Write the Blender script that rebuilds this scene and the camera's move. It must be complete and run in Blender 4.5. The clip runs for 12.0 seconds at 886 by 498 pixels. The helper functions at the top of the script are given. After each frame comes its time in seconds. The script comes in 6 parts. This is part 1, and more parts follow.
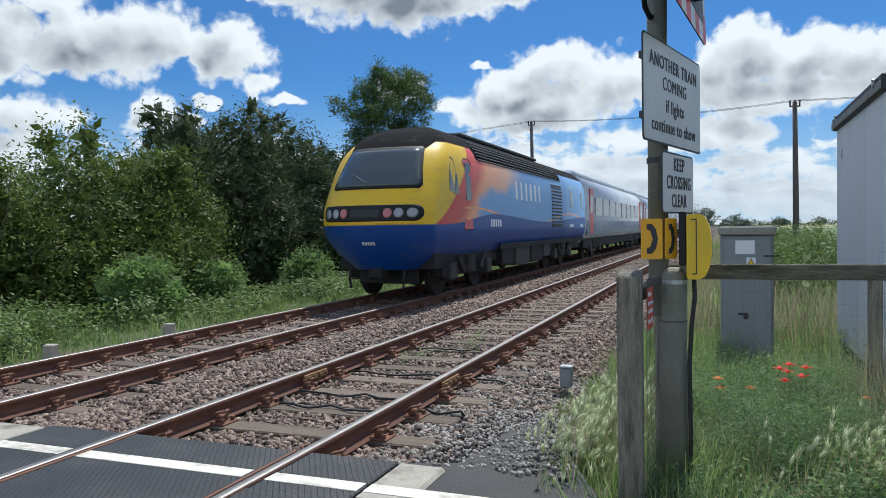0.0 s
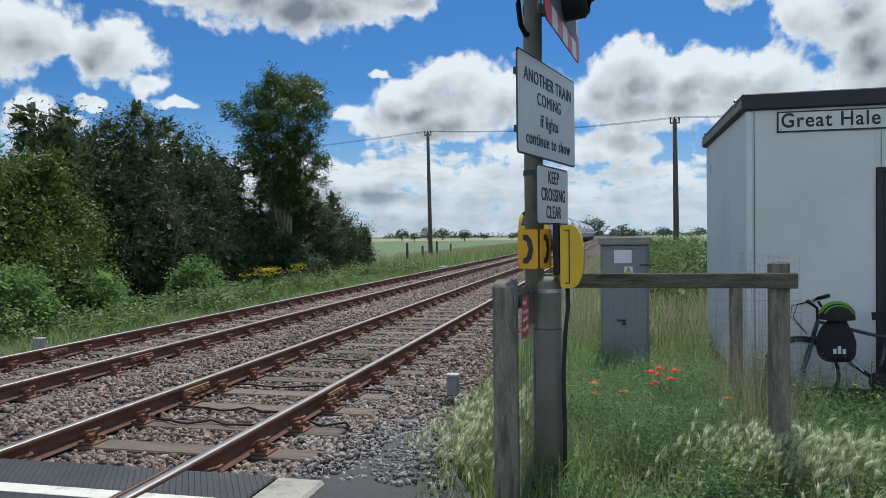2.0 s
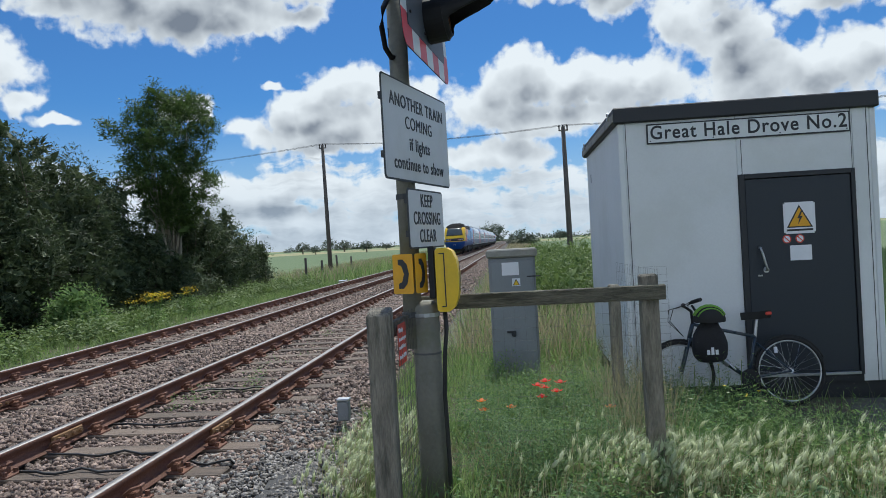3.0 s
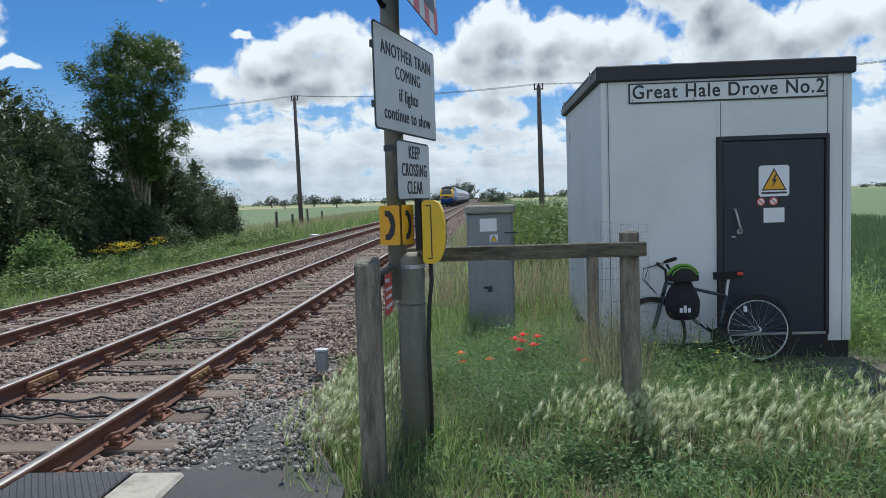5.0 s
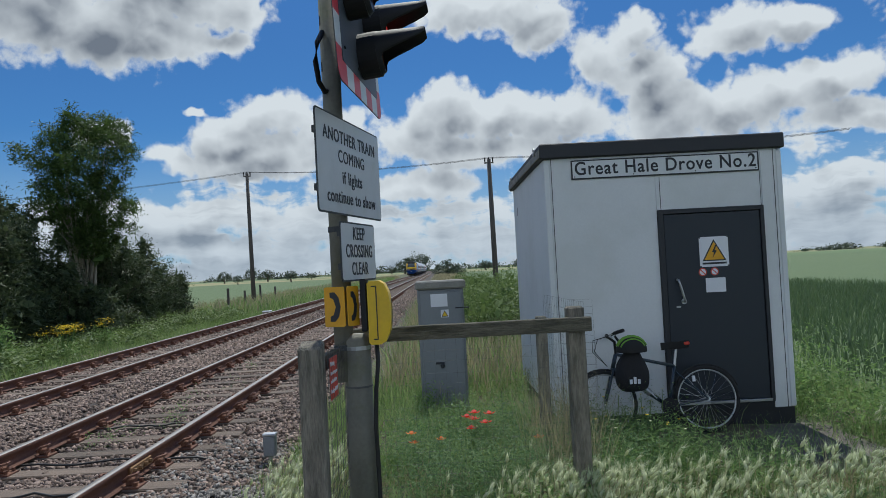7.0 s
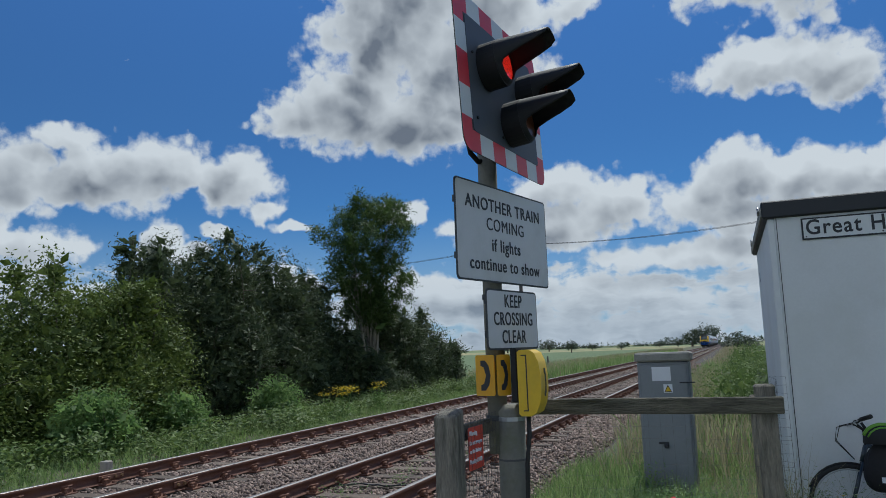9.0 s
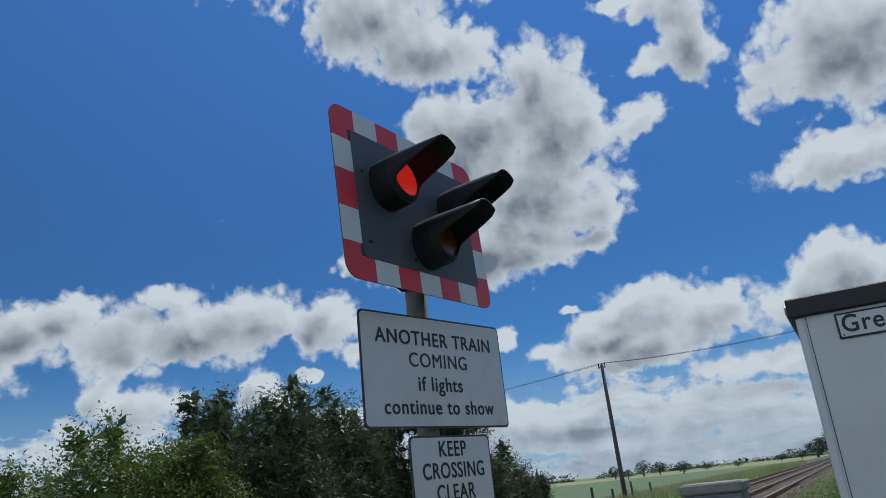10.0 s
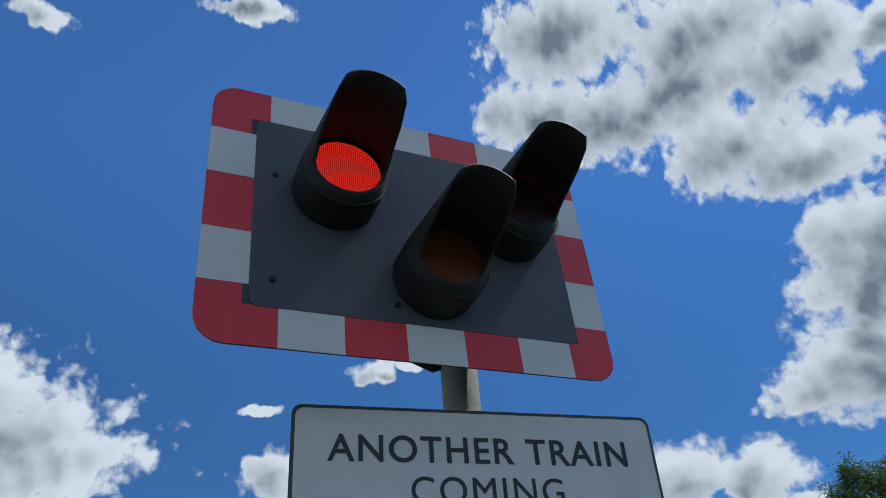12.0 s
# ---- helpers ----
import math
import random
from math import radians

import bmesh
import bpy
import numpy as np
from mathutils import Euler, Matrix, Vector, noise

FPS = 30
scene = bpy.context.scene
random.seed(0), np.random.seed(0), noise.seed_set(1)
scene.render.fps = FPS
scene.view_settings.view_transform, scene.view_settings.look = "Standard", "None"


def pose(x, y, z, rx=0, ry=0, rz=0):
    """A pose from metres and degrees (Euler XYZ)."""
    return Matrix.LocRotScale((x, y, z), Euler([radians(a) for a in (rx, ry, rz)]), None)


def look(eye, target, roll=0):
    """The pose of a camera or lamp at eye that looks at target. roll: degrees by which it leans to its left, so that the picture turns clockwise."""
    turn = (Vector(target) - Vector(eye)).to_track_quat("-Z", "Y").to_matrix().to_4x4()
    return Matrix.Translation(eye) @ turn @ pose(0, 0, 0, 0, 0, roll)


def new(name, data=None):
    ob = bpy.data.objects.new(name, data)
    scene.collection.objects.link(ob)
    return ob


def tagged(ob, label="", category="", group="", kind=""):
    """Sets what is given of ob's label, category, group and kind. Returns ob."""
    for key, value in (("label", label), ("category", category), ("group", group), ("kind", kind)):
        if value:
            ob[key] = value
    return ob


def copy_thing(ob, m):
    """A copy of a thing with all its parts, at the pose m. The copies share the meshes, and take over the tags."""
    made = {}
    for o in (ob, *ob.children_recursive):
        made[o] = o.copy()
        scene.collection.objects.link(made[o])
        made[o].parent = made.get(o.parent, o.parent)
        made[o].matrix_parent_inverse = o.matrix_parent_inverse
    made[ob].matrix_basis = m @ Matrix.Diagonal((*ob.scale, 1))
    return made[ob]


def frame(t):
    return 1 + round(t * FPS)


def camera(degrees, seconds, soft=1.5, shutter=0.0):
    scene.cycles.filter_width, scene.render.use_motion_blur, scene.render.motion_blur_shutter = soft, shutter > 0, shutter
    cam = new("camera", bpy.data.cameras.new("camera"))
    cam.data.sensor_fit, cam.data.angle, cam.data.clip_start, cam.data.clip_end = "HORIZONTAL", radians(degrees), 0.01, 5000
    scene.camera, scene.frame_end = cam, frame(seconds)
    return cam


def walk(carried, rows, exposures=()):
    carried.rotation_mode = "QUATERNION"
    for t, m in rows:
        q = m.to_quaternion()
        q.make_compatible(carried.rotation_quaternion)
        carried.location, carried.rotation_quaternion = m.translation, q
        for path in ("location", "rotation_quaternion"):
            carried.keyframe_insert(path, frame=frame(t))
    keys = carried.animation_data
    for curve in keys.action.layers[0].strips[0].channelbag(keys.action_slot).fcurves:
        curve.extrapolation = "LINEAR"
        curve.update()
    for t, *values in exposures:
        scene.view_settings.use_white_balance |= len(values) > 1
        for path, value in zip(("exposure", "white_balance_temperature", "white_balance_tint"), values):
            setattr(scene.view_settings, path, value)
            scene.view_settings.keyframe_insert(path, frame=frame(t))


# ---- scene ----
cam = camera(61.7, 12.0, soft=0.6)
PATH = [
    (0, (2.637, -6.975, 1.469), (1.929, -5.105, 1.414), -0.9),
    (0.5, (2.64, -6.968, 1.471), (1.892, -5.113, 1.426), -0.2),
    (1, (2.634, -6.96, 1.47), (1.884, -5.106, 1.435), -0.2),
    (1.5, (2.659, -6.964, 1.463), (1.989, -5.08, 1.426), -0.2),
    (2, (2.749, -6.952, 1.475), (2.303, -5.003, 1.44), -0.7),
    (2.5, (2.824, -6.995, 1.521), (2.524, -5.018, 1.483), -3.1),
    (3, (2.915, -6.844, 1.571), (2.728, -4.853, 1.553), -3.2),
    (5, (2.812, -6.884, 1.544), (2.701, -4.891, 1.408), -1.8),
    (5.5, (2.816, -6.771, 1.544), (2.599, -4.785, 1.456), -2.5),
    (6, (2.829, -6.805, 1.555), (2.602, -4.819, 1.498), -2.2),
    (6.5, (2.886, -6.868, 1.584), (2.805, -4.869, 1.58), -3.2),
    (7, (2.88, -6.889, 1.592), (2.896, -4.889, 1.644), -3.0),
    (7.5, (2.864, -6.85, 1.582), (2.716, -4.857, 1.653), -1.7),
    (7.7, (2.925, -6.832, 1.525), (2.653, -4.852, 1.594), -0.2),
    (9.5, (4.009, -6.422, 1.574), (3.213, -4.639, 2.01), -4.0),
    (10, (4.328, -5.762, 1.617), (3.467, -4.067, 2.24), -6.2),
    (10.5, (4.414, -5.013, 1.641), (3.387, -3.481, 2.414), -6.2),
    (11, (4.332, -4.281, 1.687), (3.156, -2.923, 2.566), -6.7),
    (11.5, (4.265, -3.674, 1.744), (2.948, -2.553, 2.749), -5.3),
    (12, (4.217, -3.332, 1.75), (2.784, -2.446, 2.828), -4.4),
]
walk(cam, [(t, look(eye, target, roll)) for t, eye, target, roll in PATH], [(0, 0.14, 6130, 5), (1, -0.04, 6130, 5), (3, 0.04, 6130, 5), (5.5, 0.12, 6130, 5), (6.5, 0.0, 6130, 5), (7, -0.26, 6100, 5), (7.7, -0.3, 6100, 5), (9.5, -0.44, 5930, 5), (10.2, -0.46, 5900, 5), (11, -0.6, 5850, 5), (12, -0.28, 5820, 5)])

# ---- sky, sun ----
SUN_AZ, SUN_EL = radians(3), radians(57)
sun_dir = Vector((math.sin(SUN_AZ) * math.cos(SUN_EL), math.cos(SUN_AZ) * math.cos(SUN_EL), math.sin(SUN_EL)))
sun = new("sun", bpy.data.lights.new("sun", "SUN"))
sun.data.energy, sun.data.angle, sun.data.color = 4.7, radians(0.8), (1.0, 0.95, 0.86)
sun.matrix_world = look(sun_dir * 100, (0, 0, 0))

# cumulus masses: azimuth from the rails, elevation, half width, half height, all in radians
CLOUDS_WEST = [(-0.89, 0.219, 0.064, 0.041), (-0.8, 0.228, 0.07, 0.036), (-0.72, 0.242, 0.068, 0.034), (-0.64, 0.23, 0.053, 0.035), (-0.6, 0.193, 0.02, 0.016),
               (-0.84, 0.269, 0.037, 0.016), (-0.86, 0.138, 0.06, 0.023), (-0.92, 0.15, 0.023, 0.019), (-0.89, 0.105, 0.041, 0.013), (-0.73, 0.152, 0.021, 0.022),
               (-0.67, 0.166, 0.015, 0.011), (-0.71, 0.137, 0.041, 0.011), (-0.57, 0.169, 0.024, 0.007)]
CLOUDS_NORTH = [(-0.46, 0.309, 0.104, 0.038), (-0.36, 0.307, 0.094, 0.033), (-0.26, 0.331, 0.057, 0.027), (-0.26, 0.298, 0.029, 0.012), (-0.31, 0.218, 0.019, 0.006),
                (-0.2, 0.214, 0.055, 0.029), (-0.27, 0.189, 0.049, 0.023), (-0.34, 0.163, 0.034, 0.013), (-0.24, 0.16, 0.115, 0.029), (-0.13, 0.187, 0.056, 0.033),
                (0.03, 0.207, 0.065, 0.035), (0.11, 0.198, 0.072, 0.037), (-0.03, 0.184, 0.046, 0.03), (0.05, 0.159, 0.122, 0.027), (0.18, 0.192, 0.074, 0.035)]
CLOUDS_EAST = [(0.23, 0.259, 0.033, 0.042), (0.27, 0.283, 0.04, 0.027), (0.29, 0.228, 0.057, 0.038), (0.31, 0.18, 0.084, 0.035), (0.38, 0.183, 0.07, 0.035),
               (0.44, 0.192, 0.064, 0.027), (0.5, 0.202, 0.066, 0.021), (0.4, 0.271, 0.056, 0.032), (0.46, 0.272, 0.051, 0.027), (0.08, 0.336, 0.099, 0.028),
               (0.16, 0.309, 0.06, 0.026), (0.52, 0.156, 0.072, 0.018), (-0.29, 0.085, 0.132, 0.019), (-0.05, 0.113, 0.121, 0.021), (0.49, 0.077, 0.072, 0.019)]
CLOUDS_HIGH = [(-0.81, 0.724, 0.106, 0.042), (-0.7, 0.699, 0.115, 0.054), (-0.56, 0.72, 0.143, 0.056), (-0.42, 0.692, 0.125, 0.048), (-0.29, 0.686, 0.075, 0.028),
               (-0.54, 0.621, 0.099, 0.051), (-0.45, 0.573, 0.085, 0.04), (-0.89, 0.746, 0.044, 0.031), (-0.3, 0.515, 0.065, 0.053), (-0.38, 0.476, 0.085, 0.043),
               (-0.28, 0.453, 0.079, 0.056), (-0.17, 0.444, 0.036, 0.027), (-0.43, 0.421, 0.093, 0.052), (-0.33, 0.381, 0.107, 0.068), (-0.48, 0.337, 0.084, 0.052),
               (-0.4, 0.306, 0.1, 0.043), (-0.56, 0.309, 0.05, 0.028)]
CLOUDS_SMALL = [(-0.1, 0.58, 0.053, 0.028), (-0.08, 0.525, 0.038, 0.047), (-0.17, 0.592, 0.039, 0.01), (-0.14, 0.51, 0.03, 0.017), (-1.13, 0.411, 0.03, 0.017),
                (-1.08, 0.417, 0.015, 0.006), (-1.28, 0.364, 0.023, 0.007), (-1.25, 0.281, 0.057, 0.026), (-1.16, 0.246, 0.055, 0.03), (-1.2, 0.192, 0.079, 0.029),
                (-1.01, 0.228, 0.081, 0.036), (-1.06, 0.19, 0.054, 0.033), (-0.95, 0.246, 0.035, 0.026), (-0.42, 0.185, 0.034, 0.015)]
# mostly unseen clouds, added behind the view to brighten shaded fronts
CLOUDS_BEHIND = [(0.1, 0.46, 0.12, 0.07), (0.9, 0.3, 0.3, 0.1), (1.6, 0.5, 0.3, 0.13), (2.4, 0.3, 0.4, 0.12), (-2.2, 0.35, 0.35, 0.12), (3.0, 0.6, 0.3, 0.15), (-2.8, 0.25, 0.3, 0.1), (-1.65, 0.3, 0.2, 0.1),
                 (1.2, 0.85, 0.35, 0.12), (1.9, 0.22, 0.4, 0.12), (2.7, 0.95, 0.45, 0.2), (-2.4, 0.75, 0.4, 0.2), (-1.9, 0.2, 0.3, 0.1), (-3.0, 0.5, 0.35, 0.14)]
CLOUDS_TOP = [(-0.75, 0.822, 0.143, 0.056), (-0.52, 0.769, 0.148, 0.053), (-0.38, 0.698, 0.073, 0.051), (-0.45, 0.471, 0.059, 0.047), (-0.46, 0.376, 0.043, 0.059), (-1.69, 0.791, 0.047, 0.014), (-1.36, 0.87, 0.084, 0.015)]
CLOUDS = CLOUDS_TOP + CLOUDS_WEST + CLOUDS_NORTH + CLOUDS_EAST + CLOUDS_HIGH + CLOUDS_SMALL + CLOUDS_BEHIND


class Nodes:
    """Short hand for building a node tree."""
    def __init__(self, tree):
        self.t = tree
        tree.nodes.clear()

    def n(self, kind, props=None, **ins):
        node = self.t.nodes.new("ShaderNode" + kind)
        p = props or {}
        if "operation" in p:
            node.operation = p["operation"]
        if "use_clamp" in p:
            node.use_clamp = p["use_clamp"]
        if "data_type" in p:
            node.data_type, node.blend_type, node.clamp_factor = p["data_type"], p["blend_type"], p["clamp_factor"]
        if "interpolation_type" in p:
            node.interpolation_type = p["interpolation_type"]
        if "node_tree" in p:
            node.node_tree = p["node_tree"]
        if "sky_type" in p:
            node.sky_type, node.sun_disc = p["sky_type"], p["sun_disc"]
            node.sun_elevation, node.sun_rotation = p["sun_elevation"], p["sun_rotation"]
            node.air_density, node.dust_density, node.ozone_density = p["air_density"], p["dust_density"], p["ozone_density"]
        for k, v in ins.items():
            key = int(k[1:]) if k[0] == "i" and k[1:].isdigit() else k.replace("_", " ")
            self.put(node.inputs[key], v)
        return node

    def put(self, sock, v):
        if isinstance(v, bpy.types.NodeSocket):
            self.t.links.new(v, sock)
        else:
            sock.default_value = v

    def m(self, op, a, b=0.0, c=None, clamp=False):
        node = self.n("Math", {"operation": op, "use_clamp": clamp}, i0=a, i1=b)
        if c is not None:
            self.put(node.inputs[2], c)
        return node.outputs[0]

    def vm(self, op, a, b=(0, 0, 0)):
        return self.n("VectorMath", {"operation": op}, i0=a, i1=b).outputs[0]

    def mix(self, f, a, b, blend="MIX"):
        node = self.n("Mix", {"data_type": "RGBA", "blend_type": blend, "clamp_factor": True})
        self.put(node.inputs[0], f), self.put(node.inputs[6], a), self.put(node.inputs[7], b)
        return node.outputs[2]

    def step(self, x, lo, hi, a=0.0, b=1.0):
        return self.n("MapRange", {"interpolation_type": "SMOOTHSTEP"}, i0=x, i1=lo, i2=hi, i3=a, i4=b).outputs[0]

    def noise(self, vec, scale, detail=4.0, rough=0.55, out=0):
        return self.n("TexNoise", None, Vector=vec, Scale=scale, Detail=detail, Roughness=rough).outputs[out]


def cloud_group():
    g = bpy.data.node_groups.new("cloud_density", "ShaderNodeTree")
    g.interface.new_socket("uv", in_out="INPUT", socket_type="NodeSocketVector")
    g.interface.new_socket("density", in_out="OUTPUT", socket_type="NodeSocketFloat")
    g.interface.new_socket("mass", in_out="OUTPUT", socket_type="NodeSocketFloat")
    N = Nodes(g)
    gi = g.nodes.new("NodeGroupInput")
    go = g.nodes.new("NodeGroupOutput")
    uv = gi.outputs[0]
    warp = N.vm("SUBTRACT", N.noise(uv, 16.0, 3.0, 0.6, 1), (0.5, 0.5, 0.5))
    p = N.vm("ADD", uv, N.vm("MULTIPLY", warp, (0.055, 0.04, 0.0)))
    best = None
    for u, v, a, b in CLOUDS:
        q = N.n("VectorMath", {"operation": "MULTIPLY_ADD"}, i0=p, i1=(1 / a, 1 / b, 0), i2=(-u / a, -v / b, 0)).outputs[0]
        d = N.n("VectorMath", {"operation": "LENGTH"}, i0=q).outputs[1]
        best = d if best is None else N.m("SMOOTH_MIN", best, d, 0.35)
    # flat layers low over the horizon
    xyz = N.n("SeparateXYZ", None, i0=p).outputs
    low = N.noise(N.vm("MULTIPLY", p, (7.0, 34.0, 0.0)), 1.0, 4.0, 0.55)
    low = N.m("ADD", N.m("MULTIPLY", N.m("SUBTRACT", low, 0.46), 2.6), N.step(xyz[1], 0.21, 0.04, -0.9, 0.55))
    # billows: round heads at two sizes, and fine curl
    v1 = N.n("TexVoronoi", None, Vector=p, Scale=30.0).outputs["Distance"]
    v2 = N.n("TexVoronoi", None, Vector=p, Scale=75.0).outputs["Distance"]
    fine = N.noise(uv, 34.0, 6.0, 0.6)
    broad = N.noise(uv, 11.0, 3.0, 0.5)
    dens = N.m("MAXIMUM", N.m("SUBTRACT", 1.30, best), low)
    dens = N.m("ADD", dens, N.m("MULTIPLY", N.m("SUBTRACT", broad, 0.5), 0.9))
    dens = N.m("ADD", dens, N.m("MULTIPLY", N.m("SUBTRACT", 0.42, v1), 0.55))
    mass = N.m("ADD", dens, N.m("MULTIPLY", N.m("SUBTRACT", N.noise(uv, 20.0, 2.0, 0.5), 0.5), 0.55))
    dens = N.m("ADD", dens, N.m("MULTIPLY", N.m("SUBTRACT", 0.42, v2), 0.28))
    dens = N.m("ADD", dens, N.m("MULTIPLY", N.m("SUBTRACT", fine, 0.5), 1.1))
    g.links.new(dens, go.inputs[0])
    g.links.new(mass, go.inputs[1])
    return g


def sky():
    world = bpy.data.worlds.new("sky")
    scene.world = world
    world.use_nodes = True
    N = Nodes(world.node_tree)
    tex = N.n("TexSky", {"sky_type": "NISHITA", "sun_disc": False, "sun_elevation": SUN_EL, "sun_rotation": SUN_AZ,
                         "air_density": 1.0, "dust_density": 0.0, "ozone_density": 3.5})
    way = N.n("TexCoord").outputs["Generated"]
    way = N.vm("NORMALIZE", way)
    xyz = N.n("SeparateXYZ", None, i0=way).outputs
    el = N.m("ARCSINE", xyz[2])
    uv = N.n("CombineXYZ", None, i0=N.m("ARCTAN2", xyz[0], xyz[1]), i1=el).outputs[0]
    group = cloud_group()
    here = N.n("Group", {"node_tree": group}, i0=uv)
    d0, m0 = here.outputs[0], here.outputs[1]
    # the mass that lies between a place in the cloud and the sun
    to_sun = N.vm("NORMALIZE", N.vm("SUBTRACT", (SUN_AZ, SUN_EL, 0), uv))
    m1 = N.n("Group", {"node_tree": group}, i0=N.vm("ADD", uv, N.vm("MULTIPLY", to_sun, (0.030, 0.030, 0)))).outputs[1]
    cover = N.step(d0, -0.05, 0.40)
    thick = N.m("MULTIPLY", N.m("MAXIMUM", N.m("SUBTRACT", N.m("ADD", N.m("MULTIPLY", m0, 0.7), N.m("MULTIPLY", d0, 0.3)), 0.14), 0.0), 1.0, clamp=True)
    over = N.m("MULTIPLY", N.m("MAXIMUM", m1, 0.0), 0.72, clamp=True)
    shade = N.m("MULTIPLY", thick, N.m("ADD", 0.34, N.m("MULTIPLY", over, 0.9)))
    slope = N.m("MULTIPLY", N.m("SUBTRACT", m1, m0), 0.30)
    shade = N.m("ADD", shade, N.m("MULTIPLY", slope, N.step(thick, 0.0, 0.35)), clamp=True)
    body = N.mix(shade, (0.83, 0.85, 0.875, 1), (0.20, 0.225, 0.275, 1))
    body = N.mix(N.m("MULTIPLY", N.step(el, 0.13, 0.0), 0.5), body, (0.48, 0.57, 0.68, 1))
    # cumulus opposite the sun, lit from the front, boosted to fill the shade
    facing = N.n("VectorMath", {"operation": "DOT_PRODUCT"}, i0=way, i1=tuple(sun_dir)).outputs[1]
    lum = N.step(facing, 0.4, -0.6, 1.0, 2.1)
    body = N.vm("MULTIPLY", body, N.n("CombineXYZ", None, i0=lum, i1=lum, i2=lum).outputs[0])
    blue = N.vm("MULTIPLY", tex.outputs[0], (0.026, 0.052, 0.080))
    blue = N.vm("ADD", blue, (0.020, 0.026, 0.034))
    rise = N.step(el, 0.25, 0.75, 0.95, 1.55)
    blue = N.vm("MULTIPLY", blue, N.n("CombineXYZ", None, i0=rise, i1=rise, i2=rise).outputs[0])
    haze = N.step(el, 0.20, -0.02)
    blue = N.mix(N.m("MULTIPLY", haze, 0.75), blue, (0.48, 0.60, 0.74, 1))
    col = N.mix(cover, blue, body)
    bg = N.n("Background", None, Color=col, Strength=1.0)
    out = N.n("OutputWorld", None, Surface=bg.outputs[0])
    return out


sky()


# ---- materials ----
def mat(name, col, rough=0.7, metal=0.0, var=0.25, scale=6.0, fine=60.0, bump=0.15, bump_scale=None, rnd=0.0, dirt=None, dirt_amt=0.0, coat=0.0, island=False, stretch=(1, 1, 1)):
    """Base colour with two scales of variation, grain bump, optional stains and piece-to-piece change."""
    m = bpy.data.materials.new(name)
    m.use_nodes = True
    N = Nodes(m.node_tree)
    pos = N.n("TexCoord").outputs["Object"]
    pos = N.vm("MULTIPLY", pos, stretch)
    a, b = N.noise(pos, scale, 4.0), N.noise(pos, fine, 3.0)
    f = N.m("ADD", N.m("MULTIPLY", N.m("SUBTRACT", a, 0.5), 2 * var), N.m("MULTIPLY", N.m("SUBTRACT", b, 0.5), 1.4 * var))
    if rnd:
        r = N.n("NewGeometry").outputs["Random Per Island"] if island else N.n("ObjectInfo").outputs["Random"]
        f = N.m("ADD", f, N.m("MULTIPLY", N.m("SUBTRACT", r, 0.5), 2 * rnd))
    f = N.m("ADD", f, 1.0)
    c = N.vm("MULTIPLY", (col[0], col[1], col[2]), N.n("CombineXYZ", None, i0=f, i1=f, i2=f).outputs[0])
    if dirt:
        c = N.mix(N.m("MULTIPLY", N.step(N.noise(pos, scale * 0.6, 6.0, 0.65), 0.46, 0.68), dirt_amt), c, (*dirt, 1))
    s = N.n("BsdfPrincipled", None, Base_Color=c, Roughness=N.m("ADD", rough - 0.08, N.m("MULTIPLY", a, 0.16), clamp=True), Metallic=metal)
    if coat:
        s.inputs["Coat Weight"].default_value = coat
    if bump:
        h = N.noise(pos, bump_scale or fine, 4.0)
        bn = N.n("Bump", None, Strength=bump, Distance=0.02, Height=h)
        N.put(s.inputs["Normal"], bn.outputs[0])
    N.n("OutputMaterial", None, Surface=s.outputs[0])
    return m


def leaf_mat(name, col, tip, rnd=0.35, through_light=0.35):
    """Leaves and blades: island-to-island colour change and light passing through."""
    m = bpy.data.materials.new(name)
    m.use_nodes = True
    N = Nodes(m.node_tree)
    r = N.n("NewGeometry").outputs["Random Per Island"]
    pos = N.n("TexCoord").outputs["Object"]
    big = N.noise(pos, 2.2, 5.0, 0.65)
    c = N.mix(r, (*col, 1), (*tip, 1))
    f = N.m("ADD", N.m("MULTIPLY", N.m("SUBTRACT", big, 0.5), 2.6 * rnd), 0.95)
    c = N.vm("MULTIPLY", c, N.n("CombineXYZ", None, i0=f, i1=f, i2=f).outputs[0])
    s = N.n("BsdfPrincipled", None, Base_Color=c, Roughness=0.6)
    s.inputs["Specular IOR Level"].default_value = 0.3
    tr = N.n("BsdfTranslucent", None, Color=c)
    mx = N.n("MixShader", None, i0=through_light, i1=s.outputs[0], i2=tr.outputs[0])
    N.n("OutputMaterial", None, Surface=mx.outputs[0])
    return m


def flat(name, col, rough=0.5, metal=0.0, glow=0.0, coat=0.0):
    m = mat(name, col, rough, metal, 0.06, 9.0, 120.0, 0.0, coat=coat)
    if glow:
        s = [n for n in m.node_tree.nodes if n.type == "BSDF_PRINCIPLED"][0]
        s.inputs["Emission Color"].default_value = (*col, 1)
        s.inputs["Emission Strength"].default_value = glow
    return m


